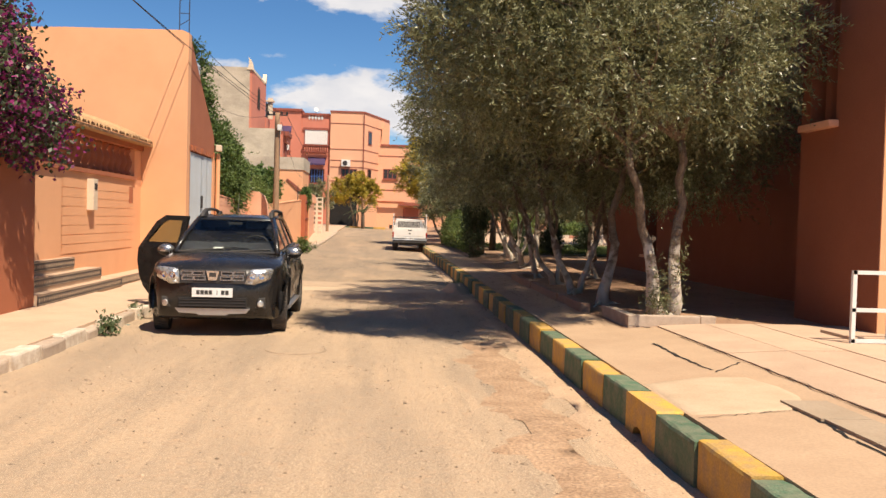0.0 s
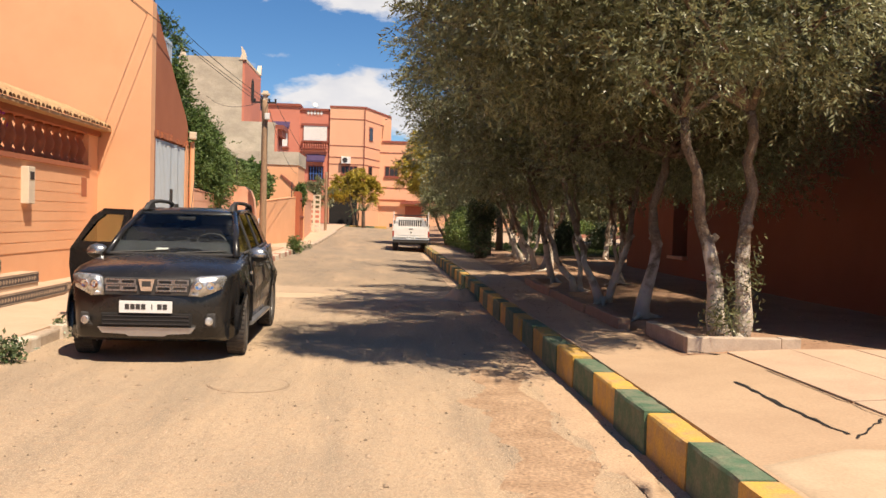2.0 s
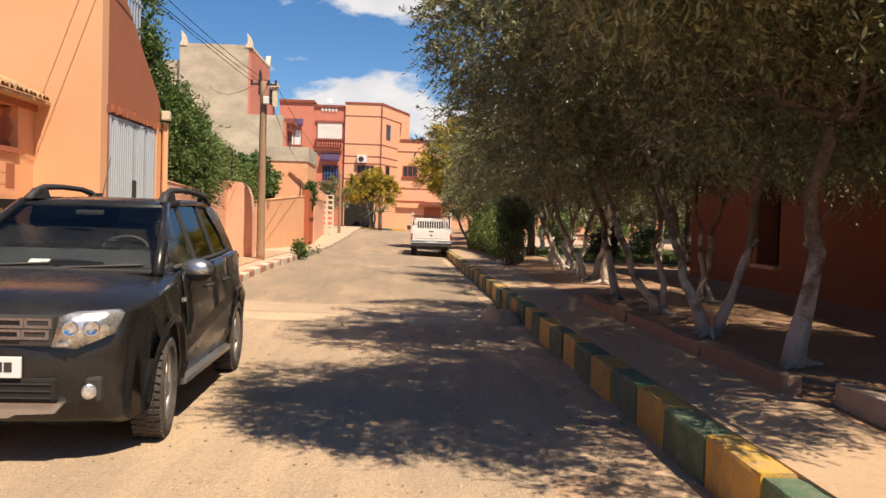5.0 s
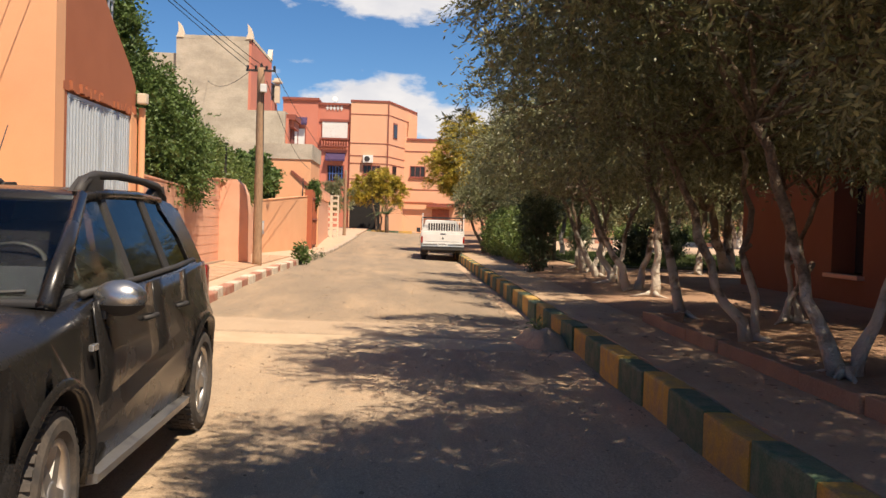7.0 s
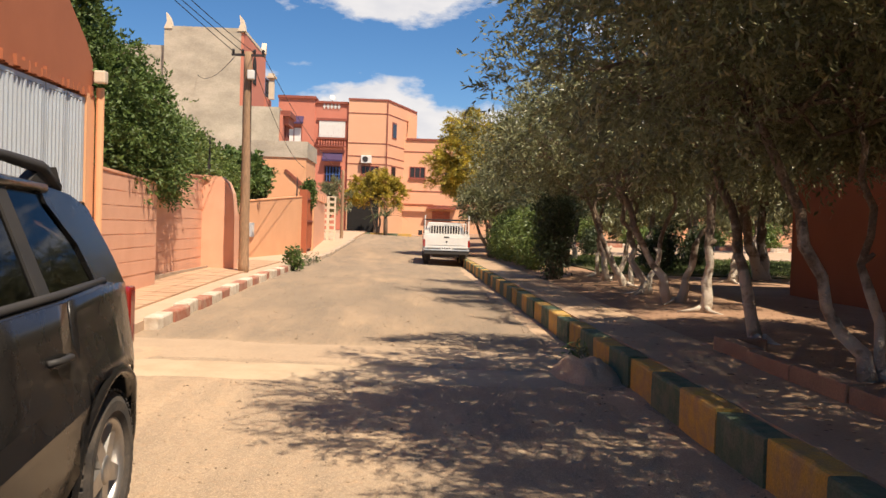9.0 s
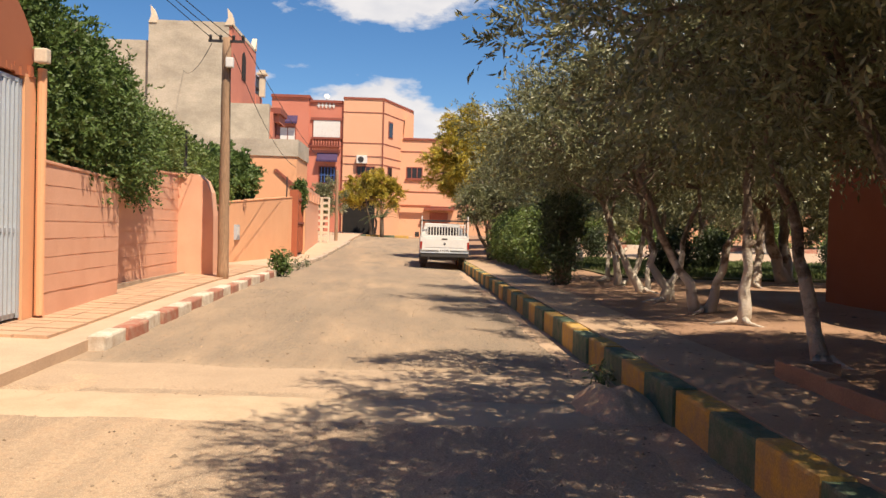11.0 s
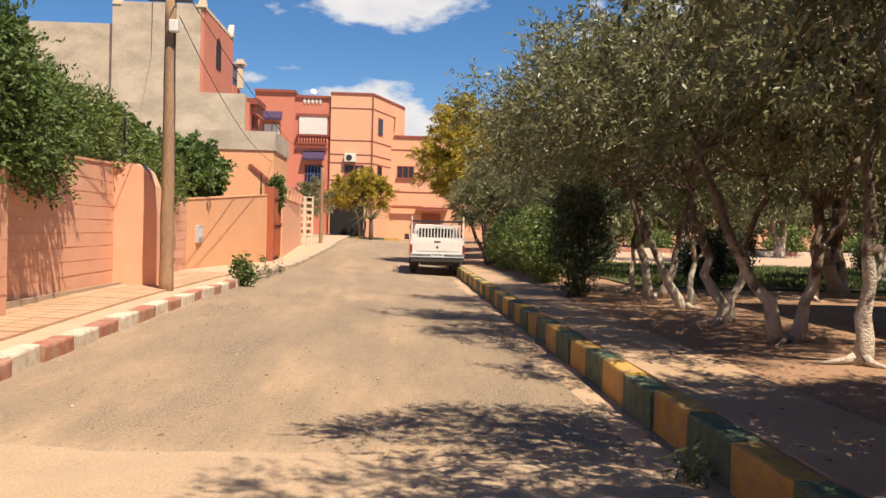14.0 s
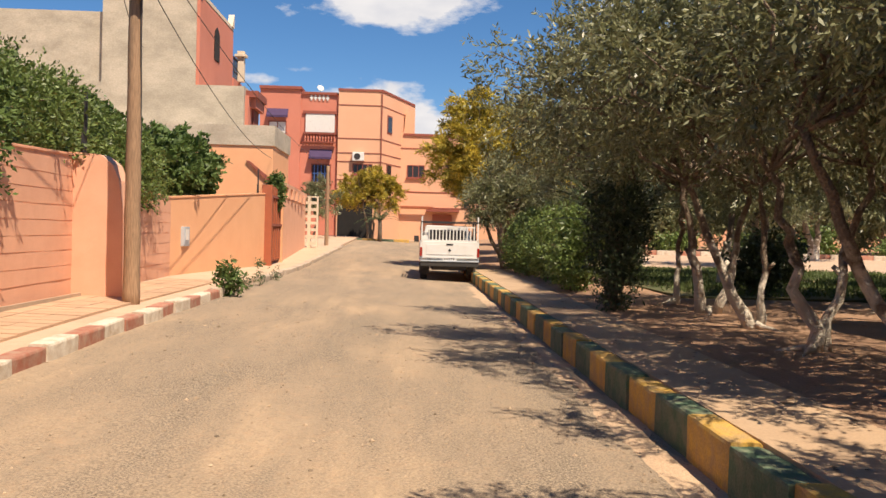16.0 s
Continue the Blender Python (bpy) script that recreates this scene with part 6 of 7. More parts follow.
def build_car():
    car = thing("car", "dusty black sport utility car parked with a rear door open", "car", at=(-2.035, 13.5, 0.0))
    car.rotation_euler, car.scale = (0, 0, radians(1.2)), (0.965, 1, 1)
    # lower body: side outline with wheel arches, sliced across
    outline = [(-2.0, 0.22), (-2.09, 0.27), (-2.13, 0.42), (-2.145, 0.56), (-2.13, 0.70), (-2.10, 0.80), (-2.06, 0.885), (-1.96, 0.935), (-1.7, 0.99), (-1.3, 1.035), (-0.95, 1.065), (-0.5, 1.09),
               (0.2, 1.10), (0.9, 1.12), (1.5, 1.15), (1.95, 1.14), (2.08, 1.02), (2.12, 0.8), (2.15, 0.62), (2.14, 0.45), (2.06, 0.32), (1.85, 0.27)]
    outline += arc(1.335, 0.35, 0.415, -10, 190, 14)
    outline += [(0.75, 0.235), (0.0, 0.23), (-0.75, 0.235)]
    outline += arc(-1.335, 0.35, 0.415, -10, 190, 14)
    outline += [(-1.86, 0.25)]
    slices = (-1, -0.965, -0.9, -0.75, -0.5, -0.25, 0, 0.25, 0.5, 0.75, 0.9, 0.965, 1)
    bm = bmesh.new()
    grid = []
    cy, cz = 0.0, 0.66
    for s in slices:
        ring = []
        edge = {1: 0.045, 0.965: 0.012}.get(abs(s), 0.0)
        for y, z in outline:
            arch = min(math.hypot(y - 1.335, z - 0.35), math.hypot(y + 1.335, z - 0.35)) < 0.43 and z < 0.79
            py, pz = y, z
            if edge and not arch:
                py += (-edge if y > 1.9 else edge if y < -1.9 else 0)
                if z > 0.95:
                    pz -= edge
            bulge = abs(s) ** 3
            if y < -1.6:
                py += 0.17 * bulge * (-1.6 - y) / 0.55
            if y > 1.7:
                py -= 0.10 * bulge * (y - 1.7) / 0.45
            # bonnet crown
            if z > 0.9 and y < -0.6:
                pz += 0.02 * (1 - s * s) - 0.035 * bulge
            x = s * body_width(y, z)
            ring.append(bm.verts.new((x, py, pz)))
        grid.append(ring)
    n = len(outline)
    for a, b in zip(grid, grid[1:]):
        for k in range(n):
            bm.faces.new((a[k], b[k], b[(k + 1) % n], a[(k + 1) % n]))
    bm.faces.new(grid[0])
    bm.faces.new(grid[-1][::-1])
    bmesh.ops.triangulate(bm, faces=[f for f in bm.faces if len(f.verts) > 4])
    bmesh.ops.recalc_face_normals(bm, faces=bm.faces)
    body = part("body", bm, CAR_BLACK, car)
    for p in body.data.polygons:
        p.use_smooth = abs(p.normal.x) < 0.9
    part("underbody", cbox(-0.68, 0.68, -1.85, 1.9, 0.24, 0.72), CAR_PLASTIC, body)
    # flank skins (give the curved sides)
    rear_wing = [(0.93, 0.42, 1.115), (1.0, 0.72, 1.12), (1.1, 0.775, 1.125), (1.335, 0.79, 1.14), (1.6, 0.775, 1.145), (1.75, 0.74, 1.14), (1.86, 0.6, 1.13), (1.98, 0.5, 1.08)]
    front_door = [(-0.80, 0.30, 1.062), (-0.6, 0.30, 1.075), (-0.3, 0.30, 1.085), (0.0, 0.30, 1.09), (0.16, 0.30, 1.095)]
    rear_door = [(0.19, 0.30, 1.095), (0.4, 0.30, 1.10), (0.65, 0.30, 1.108), (0.80, 0.34, 1.112), (0.9, 0.45, 1.114)]
    for sd in (-1, 1):
        part("rear_wing", skin_patch(rear_wing, sd, 0.008), CAR_BLACK, body, "", True)
        if sd > 0:
            d = part("door", skin_patch(rear_door, sd, 0.008), CAR_BLACK, body, "closed rear door", True)
            handle(d, sd, 0.74)
        d = part("door", skin_patch(front_door, sd, 0.008), CAR_BLACK, body, "closed front door", True)
        handle(d, sd, 0.03)
        # sill step and black cladding
        sill = bmesh.new()
        prism(sill, [(sd * 0.80, 0.24), (sd * 0.935, 0.27), (sd * 0.94, 0.31), (sd * 0.80, 0.34)], -0.88, 0.88, "y")
        part("side_step", sill, ALLOY, body, "silver side step")
        for c in (-1.335, 1.335):
            lip = bmesh.new()
            pts = arc(c, 0.35, 0.425, -4, 184, 18)
            rows = []
            for y, z in pts:
                w = body_width(y, z) + 0.01
                dy, dz = (y - c) / 0.425, (z - 0.35) / 0.425
                rows.append([lip.verts.new(q) for q in ((sd * (w - 0.09), y - dy * 0.008, z - dz * 0.008), (sd * (w + 0.002), y - dy * 0.008, z - dz * 0.008), (sd * (w + 0.008), y + dy * 0.012, z + dz * 0.012), (sd * (w - 0.012), y + dy * 0.036, z + dz * 0.036))])
            for r0, r1 in zip(rows, rows[1:]):
                for k in range(3):
                    lip.faces.new((r0[k], r1[k], r1[k + 1], r0[k + 1]))
            bmesh.ops.recalc_face_normals(lip, faces=lip.faces)
            part("arch_lip", lip, CAR_BLACK, body, "", True)
        # amber repeater
        part("side_repeater", cbox(min(sd * 0.90, sd * 0.925), max(sd * 0.90, sd * 0.925), -0.93, -0.86, 0.86, 0.89, 0.005), LAMP_CLEAR, body)
    # cabin

    def cw(z):
        return 0.765 - 0.41 * (z - 1.07)
    roof_pts = [(-0.18, 1.555), (0.0, 1.585), (0.35, 1.612), (0.8, 1.62), (1.3, 1.605), (1.65, 1.57), (1.88, 1.51)]
    bm = bmesh.new()
    rows = []
    for y, z in roof_pts:
        row = []
        for s in (-1, -0.93, -0.6, -0.3, 0, 0.3, 0.6, 0.93, 1):
            row.append(bm.verts.new((s * cw(z) * 1.02, y, z - 0.035 * s ** 4)))
        for s in (0.9, 0, -0.9):
            row.append(bm.verts.new((s * cw(z) * 1.02, y, z - 0.06)))
        rows.append(row)
    for r0, r1 in zip(rows, rows[1:]):
        for k in range(len(r0)):
            q = (k + 1) % len(r0)
            bm.faces.new((r0[k], r1[k], r1[q], r0[q]))
    bm.faces.new(rows[0])
    bm.faces.new(rows[-1][::-1])
    bmesh.ops.recalc_face_normals(bm, faces=bm.faces)
    part("roof", bm, CAR_BLACK, car, "", True)
    for sd in (-1, 1):
        pil = bmesh.new()
        tube(pil, [(sd * 0.745, -1.02, 1.055), (sd * 0.675, -0.6, 1.31), (sd * 0.575, -0.14, 1.55)], [0.045, 0.038, 0.035], 8)
        part("windscreen_pillar", pil, CAR_BLACK, car, "", True)
        for y0, y1, y2, y3 in ((0.12, 0.22, 0.22, 0.14), (0.92, 1.05, 1.0, 0.9)):
            pil = bmesh.new()
            lo, hi = 1.07, 1.575
            vs = []
            for dx in (0.0, -0.06):
                for y, z in ((y0, lo), (y1, lo), (y2, hi), (y3, hi)):
                    vs.append(pil.verts.new((sd * (cw(z) + 0.012 + dx), y, z)))
            for f in ((0, 1, 2, 3), (7, 6, 5, 4), (0, 4, 5, 1), (1, 5, 6, 2), (2, 6, 7, 3), (3, 7, 4, 0)):
                pil.faces.new([vs[i] for i in f])
            bmesh.ops.recalc_face_normals(pil, faces=pil.faces)
            part("door_pillar", pil, CAR_PLASTIC, car)
        # rear quarter
        pil = bmesh.new()
        poly = [(1.62, 1.1), (2.06, 1.08), (2.02, 1.25), (1.9, 1.49), (1.7, 1.55), (1.35, 1.585), (1.36, 1.5), (1.55, 1.32)]
        vs = [[pil.verts.new((sd * (cw(z) + 0.015 + dx - 0.03 * max(y - 1.6, 0)), y, z)) for y, z in poly] for dx in (0, -0.07)]
        pil.faces.new(vs[0])
        pil.faces.new(vs[1][::-1])
        for k in range(len(poly)):
            q = (k + 1) % len(poly)
            pil.faces.new((vs[0][k], vs[0][q], vs[1][q], vs[1][k]))
        bmesh.ops.triangulate(pil, faces=[f for f in pil.faces if len(f.verts) > 4])
        bmesh.ops.recalc_face_normals(pil, faces=pil.faces)
        part("rear_quarter", pil, CAR_BLACK, car)
        # window line: upper frame and waist strip
        fr = bmesh.new()
        tube(fr, [(sd * (cw(1.54) + 0.012), -0.14, 1.54), (sd * (cw(1.58) + 0.012), 0.3, 1.575), (sd * (cw(1.59) + 0.012), 0.9, 1.585), (sd * (cw(1.57) + 0.01), 1.4, 1.565)], 0.028, 6)
        part("window_frame", fr, CAR_BLACK, car, "", True)
        ws = bmesh.new()
        tube(ws, [(sd * 0.80, -0.75, 1.09), (sd * 0.805, 0.2, 1.108), (sd * 0.80, 1.0, 1.13), (sd * 0.775, 1.62, 1.15)], 0.02, 6)
        part("waist_strip", ws, CAR_PLASTIC, car, "", True)
        # side glass
        panes = [(-0.72, 0.12, 0.14, -0.12, CAR_GLASS), (1.05, 1.62, 1.36, 1.0, DARK_GLASS)]
        if sd > 0:
            panes.append((0.22, 0.92, 0.9, 0.22, DARK_GLASS))
        for y0, y1, y2, y3, g in panes:
            lo, hi = 1.1, 1.565
            c = [(sd * cw(lo), y0, lo), (sd * cw(lo), y1, lo), (sd * cw(hi), y2, hi), (sd * cw(hi), y3, hi)]
            ob = part("side_window", quad_pane(*c), g, car)
            ob.visible_shadow = False
        # roof rails
        rl = bmesh.new()
        tube(rl, [(sd * 0.55, -0.12, 1.565), (sd * 0.53, 0.02, 1.63), (sd * 0.53, 0.2, 1.675), (sd * 0.53, 0.6, 1.69), (sd * 0.53, 1.1, 1.685), (sd * 0.55, 1.42, 1.66), (sd * 0.545, 1.62, 1.575)], [0.03, 0.034, 0.028, 0.024, 0.024, 0.03, 0.03], 8)
        rail = part("roof_rail", rl, CAR_PLASTIC, car, "dark roof rail", True)
        for y in (0.06, 1.45):
            ft = bmesh.new()
            prism(ft, [(y - 0.2, 1.575), (y + 0.2, 1.585), (y + 0.13, 1.67), (y - 0.04, 1.66)], sd * 0.53 - 0.03, sd * 0.53 + 0.03, "x")
            part("rail_foot", ft, CAR_PLASTIC, rail)
        # mirrors
        mir = bmesh.new()
        bmesh.ops.create_uvsphere(mir, u_segments=16, v_segments=10, radius=1.0)
        for v in mir.verts:
            v.co = Vector((v.co.x * 0.128, v.co.y * 0.085 if v.co.y < 0 else v.co.y * 0.035, v.co.z * 0.084 * (1 if v.co.z > 0 else 0.9)))
        mo = part("wing_mirror", mir, MIRROR_SILVER, car, "silver wing mirror", True)
        mo.location = (sd * 0.955, -0.66, 1.075)
        cup = bmesh.new()
        bmesh.ops.create_uvsphere(cup, u_segments=16, v_segments=10, radius=1.0)
        for v in cup.verts:
            v.co = Vector((v.co.x * 0.13, v.co.y * 0.088 if v.co.y < 0 else v.co.y * 0.038, min(v.co.z, -0.35) * 0.087))
        part("lower_shell", cup, CAR_PLASTIC, mo, "dark plastic lower shell", True)
        part("mirror_foot", cbox(min(sd * -0.17, sd * -0.05), max(sd * -0.17, sd * -0.05), -0.05, 0.03, -0.1, -0.04, 0.01), CAR_PLASTIC, mo)
    # windscreen, rear window
    ob = part("windscreen", quad_pane((-0.71, -1.0, 1.07), (0.71, -1.0, 1.07), (0.55, -0.15, 1.555), (-0.55, -0.15, 1.555)), CAR_GLASS, car)
    ob.visible_shadow = False
    ob = part("rear_window", quad_pane((0.68, 2.03, 1.13), (-0.68, 2.03, 1.13), (-0.55, 1.88, 1.48), (0.55, 1.88, 1.48)), CAR_GLASS, car)
    ob.visible_shadow = False
    for a, b in (((-0.66, 2.02, 1.1), (-0.53, 1.88, 1.5)), ((0.66, 2.02, 1.1), (0.53, 1.88, 1.5))):
        pl = bmesh.new()
        tube(pl, [a, b], 0.06, 6)
        part("rear_pillar", pl, CAR_BLACK, car)
    # wipers and cowl
    part("cowl", cbox(-0.74, 0.74, -1.03, -0.9, 1.055, 1.085, 0.01), CAR_PLASTIC, car)
    for x0, x1 in ((-0.6, -0.05), (0.05, 0.62)):
        wp = bmesh.new()
        tube(wp, [(x0, -0.99, 1.085), (x1, -0.93, 1.115)], 0.01, 5)
        part("wiper", wp, CAR_PLASTIC, car)
    # inside: dashboard, wheel, seats, paper on the dash
    dash = bmesh.new()
    prism(dash, [(-0.98, 0.95), (-0.4, 0.95), (-0.42, 1.05), (-0.55, 1.10), (-0.9, 1.08)], -0.74, 0.74, "x")
    part("dashboard", dash, SEAT_CLOTH, car)
    part("floor", cbox(-0.74, 0.74, -0.6, 1.9, 0.3, 0.42), SEAT_CLOTH, car)
    for x in (-0.36, 0.36):
        for y0, sc in ((-0.05, 1.0), (0.85, 0.95)):
            st = bmesh.new()
            box(st, x - 0.24, x + 0.24, y0 - 0.3, y0 + 0.2, 0.5, 0.68, 0, 0.04)
            prism(st, [(y0 + 0.12, 0.62), (y0 + 0.26, 0.62), (y0 + 0.42, 1.24), (y0 + 0.32, 1.26)], x - 0.23, x + 0.23, "x")
            seat = part("seat", st, SEAT_CLOTH, car)
            part("headrest", cbox(x - 0.13, x + 0.13, y0 + 0.34, y0 + 0.44, 1.27, 1.43, 0.03), SEAT_CLOTH, seat)
    sw = bmesh.new()
    rg = [(0.36 + 0.185 * math.cos(2 * math.pi * k / 24), -0.44 + 0.06 * math.sin(2 * math.pi * k / 24), 1.03 + 0.175 * math.sin(2 * math.pi * k / 24)) for k in range(25)]
    tube(sw, rg, 0.015, 6)
    part("steering_wheel", sw, CAR_PLASTIC, car, "", True)
    part("dash_paper", cbox(-0.22, -0.08, -0.9, -0.8, 1.092, 1.098), PLATE_WHITE, car, "white paper on the dashboard")
    part("inner_mirror", cbox(-0.11, 0.11, -0.24, -0.21, 1.42, 1.48, 0.01), CAR_PLASTIC, car)
    # face: grille, lamps, bumper
    gr = part("grille", cbox(-0.435, 0.435, -2.135, -2.05, 0.70, 0.875, 0.01), CAR_PLASTIC, car)
    slot = bmesh.new()
    box(slot, -0.08, 0.08, -0.012, 0.012, -0.004, 0.012)
    box(slot, -0.08, 0.08, -0.012, 0.012, 0.040, 0.054)
    box(slot, -0.08, -0.062, -0.012, 0.012, 0.012, 0.040)
    box(slot, 0.062, 0.08, -0.012, 0.012, 0.012, 0.040)
    slot = mesh_of("grille_slot", slot, GRILLE_CHROME)
    for r in range(2):
        for k in range(4):
            x = (-0.35, -0.19, 0.19, 0.35)[k] + (0.015 if r else 0) * (1 if k < 2 else -1)
            part_data("grille_slot", slot, gr, pose(x, -2.137 + 0.25 * max(abs(x) - 0.15, 0) ** 2, 0.81 - 0.065 * r))
    badge = bmesh.new()
    prism(badge, [(-0.085, 0.865), (0.085, 0.865), (0.055, 0.745), (-0.055, 0.745)], -2.155, -2.12, "y")
    b = part("badge", badge, CHROME, gr, "plain chrome shield badge")
    part("badge_field", cbox(-0.045, 0.045, -2.158, -2.154, 0.79, 0.845), CAR_PLASTIC, b)
    for sd in (-1, 1):
        lamp = bmesh.new()
        o = [(0.45, 0.70), (0.50, 0.875), (0.56, 0.895), (0.80, 0.905), (0.84, 0.885), (0.80, 0.77), (0.60, 0.69)]
        front, back = [], []
        for x, z in o:
            x = 0.43 + (x - 0.45) * 0.93
            y = -2.12 + 0.55 * max(x - 0.40, 0) ** 1.6
            front.append(lamp.verts.new((sd * x, y - 0.022, z)))
            back.append(lamp.verts.new((sd * x, y + 0.12, z)))
        cf = lamp.verts.new((sd * 0.585, -2.12 + 0.55 * 0.185 ** 1.6 - 0.034, 0.80))
        for k in range(len(o)):
            q = (k + 1) % len(o)
            lamp.faces.new((front[k], front[q], cf))
            lamp.faces.new((front[k], back[k], back[q], front[q]))
        bmesh.ops.recalc_face_normals(lamp, faces=lamp.faces)
        hl = part("headlight", lamp, LAMP_CLEAR, car, "clear headlight with chrome reflectors", True)
        for x in (0.53, 0.645):
            rf = lathe([(0.044, 0), (0.048, 0.01), (0.036, 0.01), (0.02, -0.003), (0.005, -0.008)], 18)
            ro = part("reflector", rf, CHROME, hl, "", True)
            ro.matrix_basis = pose(sd * x, -2.146 + 0.55 * max(x - 0.40, 0) ** 1.6, 0.805, 90, 0, sd * 18)
        part("indicator", cbox(min(sd * 0.46, sd * 0.53), max(sd * 0.46, sd * 0.53), -2.142, -2.12, 0.705, 0.725, 0.004), LAMP_CLEAR, hl)
        fg = lathe([(0.045, 0.0), (0.045, 0.03), (0.034, 0.035), (0.005, 0.03)], 18)
        fo = part("fog_light", fg, LAMP_CLEAR, car, "", True)
        fo.matrix_basis = pose(sd * 0.63, -2.07, 0.44, 90, 0, sd * 20)
        # bumper corner slots
        part("bumper_slot", cbox(min(sd * 0.54, sd * 0.70), max(sd * 0.54, sd * 0.70), -2.06, -1.95, 0.37, 0.52, 0.02), CAR_PLASTIC, car)
        part("tail_lamp", cbox(min(sd * 0.70, sd * 0.80), max(sd * 0.70, sd * 0.80), 1.98, 2.09, 0.8, 1.1, 0.02), LAMP_RED, car)
    part("lower_grille", cbox(-0.46, 0.46, -2.152, -2.08, 0.385, 0.52, 0.015), DARK, car)
    for k in range(3):
        part("grille_bar", cbox(-0.44, 0.44, -2.158, -2.14, 0.405 + 0.04 * k, 0.415 + 0.04 * k), IRON, car)
    sk = bmesh.new()
    prism(sk, [(-0.50, 0.375), (0.50, 0.375), (0.45, 0.315), (0.22, 0.305), (0.18, 0.285), (-0.18, 0.285), (-0.22, 0.305), (-0.45, 0.315)], -2.125, -2.06, "y")
    part("skid_plate", sk, ALLOY, car, "silver front skid plate")
    pl = part("number_plate", cbox(-0.27, 0.27, -2.172, -2.15, 0.525, 0.645, 0.004), PLATE_WHITE, car, "white number plate with dark bars")
    for x0, x1 in ((-0.21, -0.165), (-0.155, -0.11), (-0.10, -0.055), (-0.045, 0.0), (0.06, 0.07), (0.12, 0.165), (0.175, 0.22)):
        part("plate_bar", cbox(x0, x1, -2.175, -2.171, 0.56, 0.615), CAR_PLASTIC, pl)
    # bonnet edge line and aerial
    ae = bmesh.new()
    tube(ae, [(0.0, 0.05, 1.60), (-0.03, 0.35, 1.95)], [0.006, 0.003], 5)
    part("aerial", ae, CAR_PLASTIC, car)
    # open rear door, hinged at the middle pillar
    hinge = (-0.885, 0.18, 0.0)
    m = Matrix.Translation(hinge) @ Matrix.Rotation(radians(66), 4, "Z")
    dr = bmesh.new()
    prism(dr, [(0.0, 0.32), (0.62, 0.32), (0.74, 0.45), (0.82, 0.62), (0.86, 0.85), (0.84, 1.07), (0.0, 1.07)], -0.045, 0.045, "x")
    bmesh.ops.bevel(dr, geom=list(dr.edges), offset=0.014, segments=2, affect="EDGES")
    door = part("door", dr, CAR_BLACK, car, "open rear door")
    door.matrix_basis = m
    fr = bmesh.new()
    top = [(0.0, 1.06), (0.0, 1.57), (0.44, 1.575), (0.60, 1.47), (0.84, 1.06)]
    inn = [(0.10, 1.15), (0.10, 1.495), (0.40, 1.50), (0.52, 1.41), (0.70, 1.15)]
    for dx in (-0.025, 0.025):
        a = [fr.verts.new((dx + 0.34 * max(z - 1.08, 0), y, z)) for y, z in top]
        b = [fr.verts.new((dx + 0.34 * max(z - 1.08, 0), y, z)) for y, z in inn]
        for k in range(5):
            q = (k + 1) % 5
            fr.faces.new((a[k], a[q], b[q], b[k]))
    fr.verts.ensure_lookup_table()
    for base in (0, 5):
        for k in range(5):
            q = (k + 1) % 5
            fr.faces.new((fr.verts[base + k], fr.verts[base + q], fr.verts[base + q + 10], fr.verts[base + k + 10]))
    bmesh.ops.recalc_face_normals(fr, faces=fr.faces)
    part("window_frame", fr, CAR_BLACK, door)
    gl = bmesh.new()
    gl.faces.new([gl.verts.new((0.34 * max(z - 1.08, 0), y, z)) for y, z in inn])
    gl.faces.new([gl.verts.new((0.34 * max(z - 1.08, 0) + 0.005, y, z)) for y, z in inn][::-1])
    go = part("side_window", gl, SMOKED_GLASS, door)
    go.visible_shadow = False
    part("door_card", cbox(0.046, 0.075, 0.08, 0.6, 0.4, 1.05, 0.01), SEAT_CLOTH, door)
    # wheels
    for x, fc in ((-0.825, -1), (0.825, 1)):
        wheel_parts(car, x, -1.335, 0.345, face=fc, steer=5)
        wheel_parts(car, x, 1.335, 0.345, face=fc)
    return car


def handle(door, sd, y):
    bm = bmesh.new()
    w = body_width(y, 0.9) + 0.008
    tube(bm, [(sd * (w + 0.002), y - 0.1, 0.915), (sd * (w + 0.032), y - 0.06, 0.92), (sd * (w + 0.032), y + 0.06, 0.92), (sd * (w + 0.002), y + 0.1, 0.915)], 0.014, 6)
    part("handle", bm, CAR_PLASTIC, door, "", True)


build_car()


